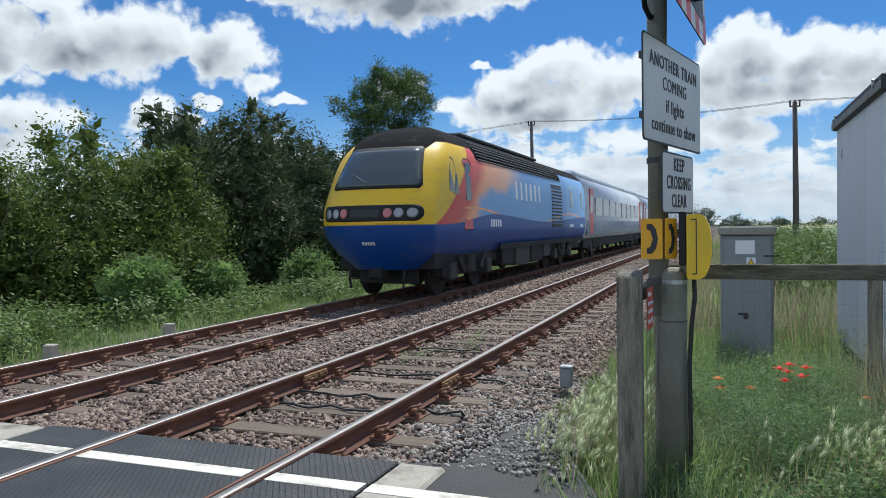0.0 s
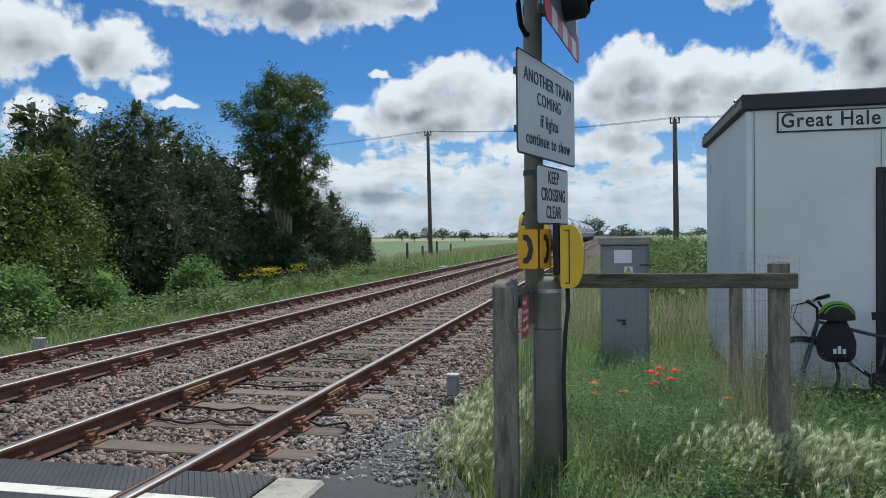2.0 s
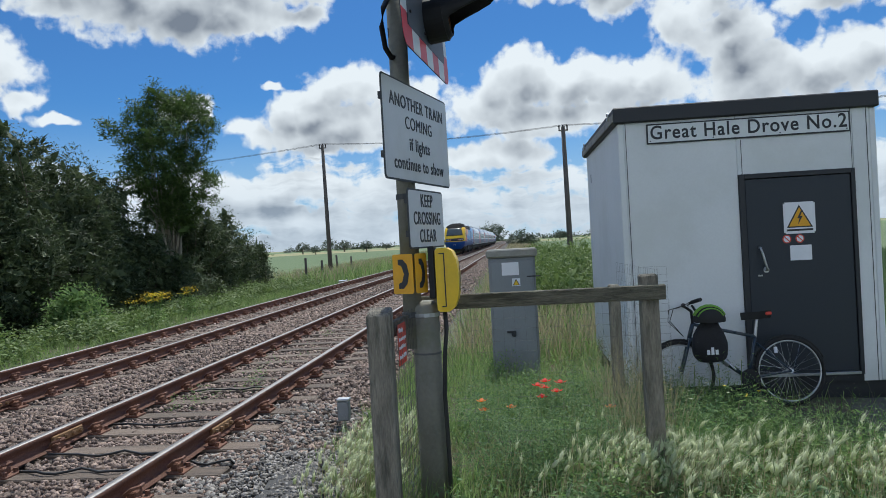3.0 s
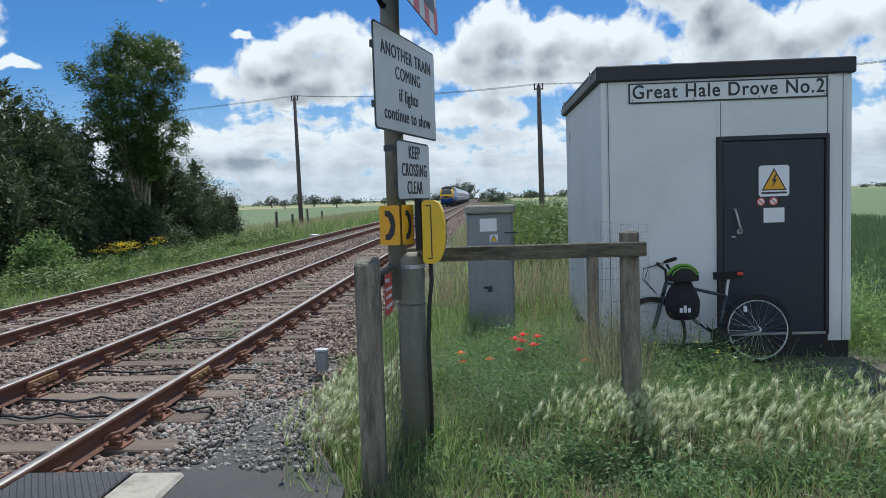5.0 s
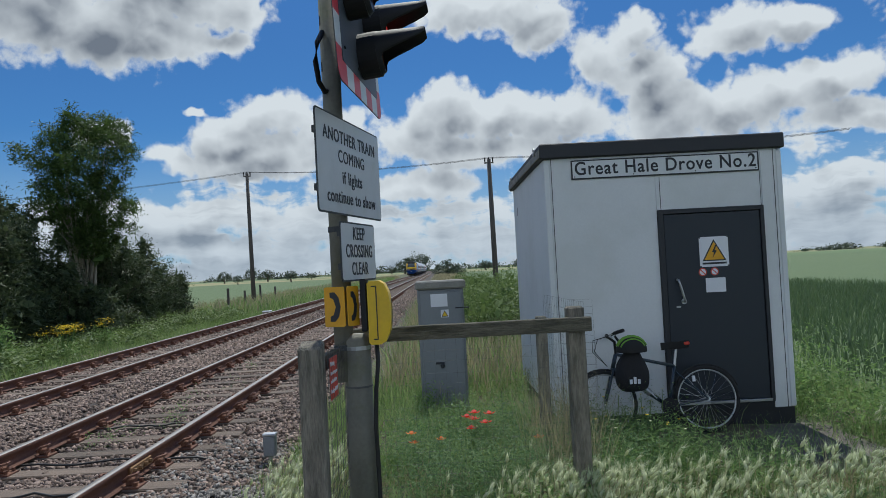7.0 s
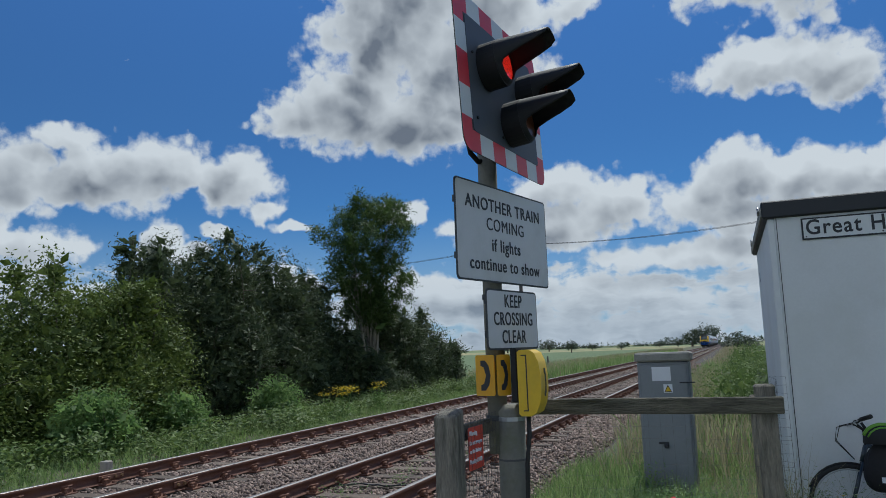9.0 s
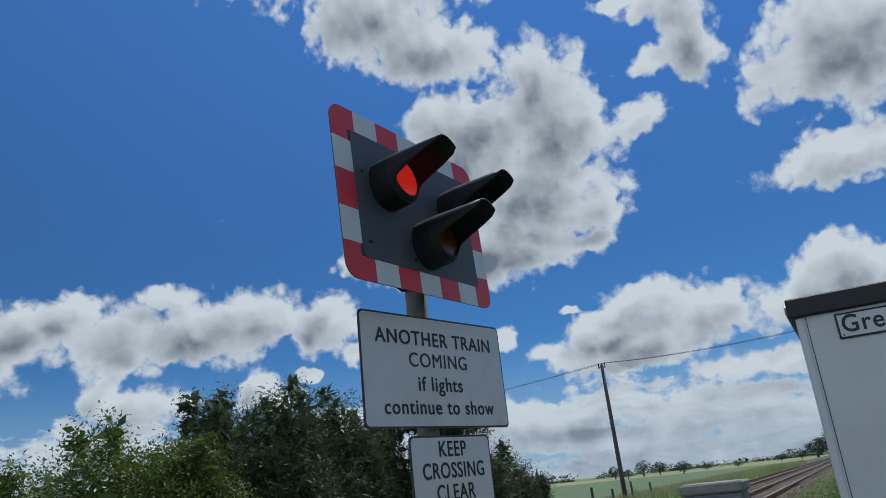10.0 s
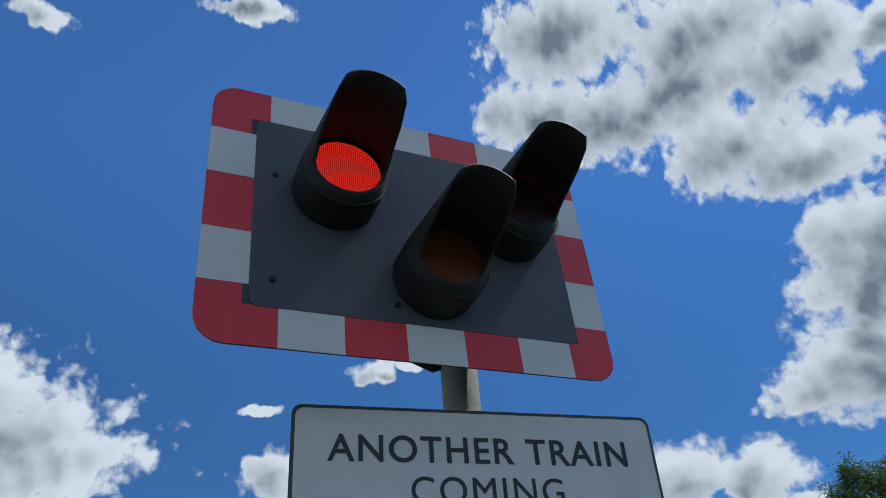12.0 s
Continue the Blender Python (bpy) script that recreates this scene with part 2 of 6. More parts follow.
STEEL_TOP = mat("polished_rail", (0.27, 0.25, 0.235), 0.46, 0.75, 0.15, 3.0, 40.0, 0.03)
RUST = mat("rusty_steel", (0.155, 0.072, 0.048), 0.85, 0.0, 0.35, 5.0, 70.0, 0.3, dirt=(0.20, 0.085, 0.045), dirt_amt=0.55)
RUST_BRIGHT = mat("orange_rust", (0.30, 0.17, 0.075), 0.8, 0.0, 0.35, 9.0, 80.0, 0.3, dirt=(0.14, 0.07, 0.04), dirt_amt=0.6)
SLEEPER = mat("weathered_sleeper_timber", (0.145, 0.108, 0.082), 0.85, 0.0, 0.5, 3.0, 24.0, 0.5, rnd=0.3, dirt=(0.055, 0.045, 0.04), dirt_amt=0.6, stretch=(1, 8, 8))
STONE = mat("ballast_stone", (0.215, 0.160, 0.132), 0.9, 0.0, 0.35, 12.0, 90.0, 0.35, rnd=0.68, island=True, dirt=(0.16, 0.10, 0.08), dirt_amt=0.4)
STONE_GREY = mat("grey_chippings", (0.20, 0.185, 0.17), 0.9, 0.0, 0.3, 12.0, 90.0, 0.35, rnd=0.75, island=True)
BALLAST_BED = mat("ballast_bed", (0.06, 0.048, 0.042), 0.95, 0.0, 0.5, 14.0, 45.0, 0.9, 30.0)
ASPHALT = mat("old_asphalt", (0.058, 0.056, 0.057), 0.9, 0.0, 0.35, 2.0, 130.0, 0.5, 150.0, dirt=(0.10, 0.095, 0.085), dirt_amt=0.5)
CONCRETE = mat("pale_concrete", (0.36, 0.33, 0.28), 0.9, 0.0, 0.25, 4.0, 60.0, 0.3, dirt=(0.13, 0.115, 0.09), dirt_amt=0.85)
LINE_PAINT = mat("worn_white_paint", (0.66, 0.62, 0.54), 0.75, 0.0, 0.16, 8.0, 60.0, 0.2, dirt=(0.22, 0.20, 0.17), dirt_amt=0.7)
OLD_WOOD = mat("weathered_grey_timber", (0.25, 0.225, 0.18), 0.9, 0.0, 0.75, 4.0, 22.0, 1.0, dirt=(0.06, 0.06, 0.042), dirt_amt=0.8, stretch=(7, 7, 1))
RAIL_WOOD = mat("weathered_fence_rail", (0.17, 0.155, 0.115), 0.9, 0.0, 0.75, 4.0, 22.0, 1.0, dirt=(0.055, 0.055, 0.035), dirt_amt=0.8, stretch=(1, 7, 7))
POLE_WOOD = mat("creosoted_pole", (0.10, 0.088, 0.08), 0.85, 0.0, 0.3, 2.0, 20.0, 0.3, stretch=(6, 6, 1))
POST_STEEL = mat("mossy_galvanised_post", (0.19, 0.185, 0.155), 0.75, 0.1, 0.3, 4.0, 40.0, 0.2, dirt=(0.14, 0.15, 0.08), dirt_amt=0.65)
SIGN_WHITE = mat("reflective_white_sign", (0.62, 0.63, 0.64), 0.42, 0.0, 0.06, 3.0, 60.0, 0.0, dirt=(0.48, 0.49, 0.46), dirt_amt=0.5)
SIGN_BACK = mat("sign_back_edge", (0.05, 0.055, 0.06), 0.6, 0.0, 0.2, 5.0, 50.0, 0.05)
INK = flat("black_lettering", (0.018, 0.020, 0.026), 0.5)
BOARD_GREY = mat("dark_grey_backboard", (0.055, 0.064, 0.078), 0.55, 0.0, 0.08, 3.0, 60.0, 0.03)
RED_SHEET = mat("faded_red_sheeting", (0.58, 0.03, 0.045), 0.45, 0.0, 0.12, 3.0, 50.0, 0.02)
WHITE_SHEET = mat("faded_white_sheeting", (0.60, 0.62, 0.62), 0.45, 0.0, 0.08, 3.0, 50.0, 0.02)
BLACK_PLASTIC = mat("black_plastic", (0.006, 0.0065, 0.008), 0.68, 0.0, 0.2, 6.0, 60.0, 0.05)
HUT_WHITE = mat("dusty_white_panel", (0.66, 0.68, 0.70), 0.6, 0.0, 0.07, 1.3, 40.0, 0.05, dirt=(0.55, 0.57, 0.56), dirt_amt=0.5)
HUT_DARK = mat("dark_grey_trim", (0.022, 0.024, 0.029), 0.6, 0.0, 0.15, 4.0, 50.0, 0.05)
DOOR_BLUE = mat("dark_slate_door", (0.014, 0.020, 0.030), 0.5, 0.0, 0.12, 2.0, 60.0, 0.05)
CAB_GREY = mat("grey_cabinet_steel", (0.215, 0.23, 0.25), 0.5, 0.15, 0.12, 3.0, 50.0, 0.06, dirt=(0.13, 0.13, 0.12), dirt_amt=0.5, stretch=(1, 1, 0.4))
CAB_TOP = mat("lichened_concrete_cap", (0.29, 0.28, 0.25), 0.9, 0.0, 0.3, 6.0, 60.0, 0.35, dirt=(0.15, 0.145, 0.12), dirt_amt=0.6)
YELLOW = mat("yellow_phone_plastic", (0.72, 0.47, 0.015), 0.42, 0.0, 0.1, 3.0, 50.0, 0.03, dirt=(0.50, 0.34, 0.03), dirt_amt=0.4)
AMBER = mat("faded_amber_sign", (0.72, 0.36, 0.01), 0.5, 0.0, 0.1, 5.0, 60.0, 0.02, dirt=(0.45, 0.25, 0.03), dirt_amt=0.4)
RED_SIGN = mat("red_warning_plate", (0.60, 0.06, 0.035), 0.5, 0.0, 0.1, 5.0, 60.0, 0.02)
PAPER = flat("white_notice", (0.72, 0.73, 0.78), 0.6)
GALV = mat("galvanised_wire", (0.10, 0.10, 0.10), 0.8, 0.0, 0.2, 20.0, 90.0, 0.0)
STEEL = mat("dull_steel", (0.45, 0.46, 0.47), 0.4, 0.9, 0.15, 8.0, 60.0, 0.02)
CABLE = mat("black_cable", (0.02, 0.02, 0.02), 0.6, 0.0, 0.2, 9.0, 60.0, 0.05)


def ground_mat():
    """Verge soil and litter by the track, crops further out, one sheet."""
    m = bpy.data.materials.new("fields_and_verge")
    m.use_nodes = True
    N = Nodes(m.node_tree)
    pos = N.n("TexCoord").outputs["Object"]
    x, y, z = N.n("SeparateXYZ", None, i0=pos).outputs
    soil = N.mix(N.noise(pos, 1.6, 5.0), (0.055, 0.085, 0.028, 1), (0.10, 0.10, 0.055, 1))
    soil = N.mix(N.step(N.noise(pos, 18.0, 4.0), 0.4, 0.7), soil, (0.07, 0.09, 0.03, 1))
    soil = N.mix(N.step(N.noise(pos, 1.1, 4.0), 0.46, 0.6), soil, (0.105, 0.082, 0.055, 1))
    crop = N.mix(N.noise(N.vm("MULTIPLY", pos, (0.02, 0.004, 1)), 1.0, 4.0), (0.085, 0.135, 0.055, 1), (0.12, 0.165, 0.065, 1))
    crop = N.mix(N.m("MULTIPLY", N.step(N.noise(N.vm("MULTIPLY", pos, (2.0, 0.3, 1)), 3.0, 5.0), 0.35, 0.7), 0.35), crop, (0.06, 0.10, 0.045, 1))
    far = N.step(y, 330, 380)
    crop = N.mix(far, crop, N.mix(N.step(N.noise(N.vm("MULTIPLY", pos, (0.002, 0.006, 1)), 1.0, 3.0), 0.45, 0.55), (0.10, 0.16, 0.06, 1), (0.28, 0.25, 0.12, 1)))
    out = N.m("MAXIMUM", N.step(x, 8.0, 9.2), N.step(x, -16, -18))
    c = N.mix(out, soil, crop)
    s = N.n("BsdfPrincipled", None, Base_Color=c, Roughness=0.95)
    bn = N.n("Bump", None, Strength=0.6, Distance=0.08, Height=N.noise(pos, 9.0, 5.0))
    N.put(s.inputs["Normal"], bn.outputs[0])
    N.n("OutputMaterial", None, Surface=s.outputs[0])
    return m


GROUND = ground_mat()
GRASS = leaf_mat("verge_grass", (0.12, 0.215, 0.052), (0.33, 0.42, 0.17), 0.4, 0.5)
GRASS_DRY = leaf_mat("dry_grass", (0.30, 0.27, 0.15), (0.42, 0.38, 0.24))
BARLEY = leaf_mat("pale_grass_heads", (0.52, 0.58, 0.33), (0.78, 0.80, 0.58), 0.15, 0.55)
MAYWEED = leaf_mat("feathery_mayweed", (0.075, 0.155, 0.06), (0.23, 0.35, 0.14), 0.4, 0.45)
WEED = leaf_mat("broad_weeds", (0.10, 0.19, 0.055), (0.25, 0.37, 0.12), 0.35, 0.52)
HAWTHORN = leaf_mat("hawthorn_leaves", (0.060, 0.095, 0.022), (0.20, 0.26, 0.062), 0.4, 0.28)
WILLOW = leaf_mat("sallow_leaves", (0.034, 0.055, 0.022), (0.125, 0.16, 0.075), 0.4, 0.25)
ASH = leaf_mat("ash_leaves", (0.045, 0.08, 0.022), (0.12, 0.185, 0.05), 0.35, 0.34)
BRAMBLE = leaf_mat("bramble_leaves", (0.075, 0.130, 0.034), (0.20, 0.275, 0.085), 0.35, 0.35)
# distance haze painted into the leaf colour, paler and bluer
FAR_LEAF_HAZED = leaf_mat("hazed_distant_leaves", (0.055, 0.080, 0.055), (0.095, 0.125, 0.08), 0.25, 0.2)
BARK = mat("grey_bark", (0.27, 0.245, 0.19), 0.9, 0.0, 0.35, 6.0, 40.0, 0.5)
TWIG = mat("dark_twigs", (0.12, 0.10, 0.075), 0.9, 0.0, 0.3, 6.0, 40.0, 0.3)
POPPY = leaf_mat("poppy_petals", (0.72, 0.012, 0.010), (0.82, 0.03, 0.02), 0.1, 0.4)
ORANGE_PETAL = leaf_mat("orange_petals", (0.75, 0.16, 0.02), (0.8, 0.24, 0.05), 0.1, 0.4)
YELLOW_PETAL = leaf_mat("yellow_petals", (0.70, 0.50, 0.01), (0.80, 0.62, 0.03), 0.1, 0.3)
WHITE_PETAL = leaf_mat("daisy_petals", (0.65, 0.65, 0.5), (0.75, 0.72, 0.35), 0.1, 0.3)


# ---- building helpers ----
def link(name, me, material, parent=None, label=""):
    ob = new(name, me)
    if material:
        for mm in (material if isinstance(material, (list, tuple)) else [material]):
            me.materials.append(mm)
    if parent:
        ob.parent = parent
    if label:
        ob["label"] = label
    return ob


def part(name, bm, material, parent=None, label="", smooth=False):
    """Link a bmesh as one mesh object, under a thing or a part."""
    bmesh.ops.recalc_face_normals(bm, faces=bm.faces)
    if smooth:
        for f in bm.faces:
            f.smooth = True
    me = bpy.data.meshes.new(name)
    bm.to_mesh(me)
    bm.free()
    return link(name, me, material, parent, label)


def thing(name, m, label, category, group="", kind=""):
    ob = new(name)
    ob.matrix_basis = m
    ob.empty_display_size = 0.1
    return tagged(ob, label, category, group, kind)


def box(x0, x1, y0, y1, z0, z1, bevel=0.0, bm=None, seg=1):
    b = bmesh.new()
    bmesh.ops.create_cube(b, size=1.0, matrix=Matrix.Translation(((x0 + x1) / 2, (y0 + y1) / 2, (z0 + z1) / 2)) @ Matrix.Diagonal((x1 - x0, y1 - y0, z1 - z0, 1)))
    if bevel:
        bmesh.ops.bevel(b, geom=b.edges[:], offset=bevel, segments=seg, affect="EDGES")
    if bm is None:
        return b
    return join(bm, b)


def join(bm, other):
    me = bpy.data.meshes.new("tmp")
    other.to_mesh(me)
    other.free()
    bm.from_mesh(me)
    bpy.data.meshes.remove(me)
    return bm


def tube(points, radii, sides=8, bm=None, closed=False):
    """A round bar along a line of points; radii: one number or one for each point."""
    bm = bm or bmesh.new()
    pts = [Vector(p) for p in points]
    rr = radii if isinstance(radii, (list, tuple)) else [radii] * len(pts)
    rings = []
    for i, p in enumerate(pts):
        a = pts[(i - 1) % len(pts)] if (closed or i) else p
        b = pts[(i + 1) % len(pts)] if (closed or i < len(pts) - 1) else p
        d = (b - a).normalized()
        s = d.cross(Vector((0, 0, 1)))
        s = s.normalized() if s.length > 0.05 else Vector((1, 0, 0))
        u = s.cross(d)
        rings.append([bm.verts.new(p + rr[i] * (math.cos(t) * s + math.sin(t) * u)) for t in [2 * math.pi * k / sides for k in range(sides)]])
    n = len(rings)
    for i in range(n if closed else n - 1):
        r0, r1 = rings[i], rings[(i + 1) % n]
        for k in range(sides):
            bm.faces.new((r0[k], r0[(k + 1) % sides], r1[(k + 1) % sides], r1[k]))
    if not closed:
        bm.faces.new(rings[0][::-1])
        bm.faces.new(rings[-1])
    return bm


def slab(outline, thick, m=None, bm=None):
    """A flat plate: an outline in x, z, given thickness along -y (front at y = 0)."""
    b = bmesh.new()
    front = [b.verts.new((x, 0, z)) for x, z in outline]
    back = [b.verts.new((x, thick, z)) for x, z in outline]
    b.faces.new(front)
    b.faces.new(back[::-1])
    for i in range(len(front)):
        j = (i + 1) % len(front)
        b.faces.new((front[j], front[i], back[i], back[j]))
    if m is not None:
        b.transform(m)
    return b if bm is None else join(bm, b)


def rounded(w, h, r, n=5, cx=0.0, cz=0.0):
    out = []
    for sx, sz, a0 in ((1, 1, 0), (-1, 1, 90), (-1, -1, 180), (1, -1, 270)):
        for k in range(n + 1):
            a = radians(a0 + 90 * k / n)
            out.append((cx + sx * (w / 2 - r) + r * math.cos(a), cz + sz * (h / 2 - r) + r * math.sin(a)))
    return out


def disc(r, n=24, cx=0.0, cz=0.0):
    return [(cx + r * math.cos(2 * math.pi * k / n), cz + r * math.sin(2 * math.pi * k / n)) for k in range(n)]


def text_mesh(text, size, bold):
    cu = bpy.data.curves.new("text", "FONT")
    cu.space_character = 1.12
    cu.body, cu.size, cu.align_x, cu.align_y, cu.extrude, cu.offset = text, size, "LEFT", "CENTER", 0.0012, bold
    tmp = bpy.data.objects.new("text", cu)
    scene.collection.objects.link(tmp)
    me = bpy.data.meshes.new_from_object(tmp.evaluated_get(bpy.context.evaluated_depsgraph_get()))
    bpy.data.objects.remove(tmp)
    return me, max(v.co.x for v in me.vertices)


def lettering(name, text, size, parent, material, m, squeeze=1.0, align="CENTER", bold=0.0):
    """A line of words, each word its own mesh, standing on a plate."""
    words = text.split(" ")
    total = text_mesh(text, size, bold)[1]
    for k, word in enumerate(words):
        me, w = text_mesh(word, size, bold)
        x = text_mesh(" ".join(words[:k + 1]), size, bold)[1] - w
        me.transform(Matrix.Diagonal((squeeze, 1, 1, 1)) @ Matrix.Translation((x - (total / 2 if align == "CENTER" else 0), 0, 0)))
        ob = link(name, me, material, parent)
        ob.matrix_basis = m @ pose(0, 0, 0, 90, 0, 0)


def mesh_np(name, V, F):
    V, F = np.asarray(V, np.float32), np.asarray(F, np.int32)
    me = bpy.data.meshes.new(name)
    me.vertices.add(len(V))
    me.vertices.foreach_set("co", V.ravel())
    me.loops.add(F.size)
    me.loops.foreach_set("vertex_index", F.ravel())
    me.polygons.add(len(F))
    me.polygons.foreach_set("loop_start", np.arange(0, F.size, F.shape[1], dtype=np.int32))
    me.update(calc_edges=True)
    return me


rng = np.random.default_rng(7)


def spin(n, tilt=math.pi):
    """n random turns: about z freely, then leaning up to tilt."""
    a, t, b = rng.uniform(0, 2 * math.pi, n), rng.uniform(0, tilt, n), rng.uniform(0, 2 * math.pi, n)

    def rz(q):
        R = np.zeros((n, 3, 3))
        R[:, 0, 0], R[:, 0, 1], R[:, 1, 0], R[:, 1, 1], R[:, 2, 2] = np.cos(q), -np.sin(q), np.sin(q), np.cos(q), 1
        return R
    X = np.zeros((n, 3, 3))
    X[:, 0, 0], X[:, 1, 1], X[:, 1, 2], X[:, 2, 1], X[:, 2, 2] = 1, np.cos(t), -np.sin(t), np.sin(t), np.cos(t)
    return rz(b) @ X @ rz(a)


def strew(name, tv, tf, loc, rot, size):
    """Many copies of a small form in one mesh. size: (n, 3) or (n, 1)."""
    tv, tf, loc = np.asarray(tv, float), np.asarray(tf), np.asarray(loc, float)
    V = np.einsum("nij,nkj->nki", rot, tv[None] * np.asarray(size)[:, None, :]) + loc[:, None, :]
    F = (tf[None] + (np.arange(len(loc)) * len(tv))[:, None, None]).reshape(-1, tf.shape[1])
    return mesh_np(name, V.reshape(-1, 3), F)


LEAF_V = [(-0.0, 0, 0), (0.32, 0.45, 0.07), (0, 1, -0.05), (-0.32, 0.45, 0.07)]
LEAF_F = [(0, 1, 2), (0, 2, 3)]
BLADE_V = [(-0.5, 0, 0), (0.5, 0, 0), (-0.42, 0.04, 0.4), (0.42, 0.04, 0.4), (-0.28, 0.16, 0.75), (0.28, 0.16, 0.75), (0, 0.38, 1.0)]
BLADE_F = [(0, 1, 3), (0, 3, 2), (2, 3, 5), (2, 5, 4), (4, 5, 6)]


def stone_form():
    """An angular broken stone: a box with its corners knocked about."""
    c = [(sx, sy, sz) for sz in (-1, 1) for sx, sy in ((-1, -1), (1, -1), (1, 1), (-1, 1))]
    knock = [(0.15, -0.3, 0.1), (-0.35, 0.1, -0.2), (-0.1, -0.15, 0.3), (0.3, -0.35, -0.05), (0.4, 0.15, -0.3), (-0.15, 0.35, 0.1), (-0.45, -0.4, -0.1), (0.05, -0.1, -0.4)]
    V = [tuple(0.85 * (a + b) for a, b in zip(p, q)) for p, q in zip(c, knock)]
    F = [(0, 2, 1), (0, 3, 2), (4, 5, 6), (4, 6, 7), (0, 1, 5), (0, 5, 4), (1, 2, 6), (1, 6, 5), (2, 3, 7), (2, 7, 6), (3, 0, 4), (3, 4, 7)]
    return V, F


def blades(name, n, area, h, w, material, label, category, lean=0.5, zfun=None, keep=None):
    x = rng.uniform(area[0], area[1], n)
    y = rng.uniform(area[2], area[3], n)
    if keep is not None:
        k = keep(x, y)
        x, y = x[k], y[k]
    n = len(x)
    z = np.array([ground_z(a, b) for a, b in zip(x, y)]) - 0.03
    s = rng.uniform(h[0], h[1], n)
    size = np.stack([rng.uniform(w * 0.6, w * 1.3, n), s * rng.uniform(0.4, 1.3, n), s], 1)
    me = strew(name, BLADE_V, BLADE_F, np.stack([x, y, z], 1), spin(n, lean), size)
    return tagged(link(name, me, material), label, category, kind="stuff")


# ---- the ground, one sheet to the horizon ----
XR, XL, XFR, XFL = 0.0, -1.505, -3.375, -4.88


def lerp(v, pts):
    return float(np.interp(v, [p[0] for p in pts], [p[1] for p in pts]))


def ground_z(x, y):
    z = lerp(x, [(-60, -0.9), (-18, -0.75), (-9, -0.45), (-6.6, -0.36), (-5.8, -0.42), (1.2, -0.42), (1.7, -0.22), (2.4, -0.16), (4.0, -0.2), (6.5, -0.28), (9, -0.4), (14, -0.55), (60, -0.8)])
    z += 0.05 * noise.noise(Vector((x * 0.4, y * 0.4, 0))) * (1 if -10 < x < 12 else 0.3)
    road = lerp(y, [(-11.5, 0), (-10, 1), (-3.4, 1), (-2.6, 0)])
    return z * (1 - road) + (-0.10) * road


def ground():
    def axis(lo, hi, fine0, fine1, st):
        a = list(np.arange(fine0, fine1 + st, st))
        v, d = fine1, st
        while v < hi:
            d *= 1.35
            v += d
            a.append(v)
        v, d = fine0, st
        while v > lo:
            d *= 1.35
            v -= d
            a.insert(0, v)
        return a
    xs, ys = axis(-3500, 3500, -12, 10, 0.4), axis(-1500, 4000, -6, 14, 0.4)
    V = [(x, y, ground_z(x, y)) for y in ys for x in xs]
    w = len(xs)
    F = [(j * w + i, j * w + i + 1, (j + 1) * w + i + 1, (j + 1) * w + i) for j in range(len(ys) - 1) for i in range(w - 1)]
    me = mesh_np("ground", V, F)
    me.polygons.foreach_set("use_smooth", [True] * len(me.polygons))
    tagged(link("ground", me, GROUND), "flat farmland with grassy verges and green crops", "ground", kind="structure")


ground()


def road():
    b = box(-40, 60, -9.8, -3.38, -0.20, -0.02, 0.01)
    tagged(part("road", b, ASPHALT), "narrow dark asphalt road across the tracks", "road", kind="structure")
    # broken tarmac apron beside the crossing
    b = bmesh.new()
    out = [(0.72, -3.39), (2.05, -3.39), (2.0, -2.9), (1.75, -2.3), (1.55, -1.7), (1.3, -1.2), (1.15, -0.9), (1.0, -1.3), (1.1, -1.9), (1.02, -2.5), (0.72, -2.62)]
    top = [b.verts.new((x, y, -0.04 - 0.10 * max(0, y + 2.6) / 1.7)) for x, y in out]
    low = [b.verts.new((x, y, -0.45)) for x, y in out]
    b.faces.new(top)
    for i in range(len(top)):
        j = (i + 1) % len(top)
        b.faces.new((top[i], low[i], low[j], top[j]))
    tagged(part("pavement_apron", b, ASPHALT), "broken tarmac apron beside the crossing", "pavement", kind="structure")
    b = box(0.70, 1.02, -3.36, -2.70, -0.3, -0.012, 0.02)
    tagged(part("edge_slab", b, CONCRETE), "pale worn concrete edge slab of the crossing", "slab", kind="structure")
    b = box(0.72, 2.2, -3.26, -3.13, -0.03, -0.008)
    tagged(part("road_line", b, LINE_PAINT), "worn white line painted on tarmac", "road marking", kind="structure")


road()


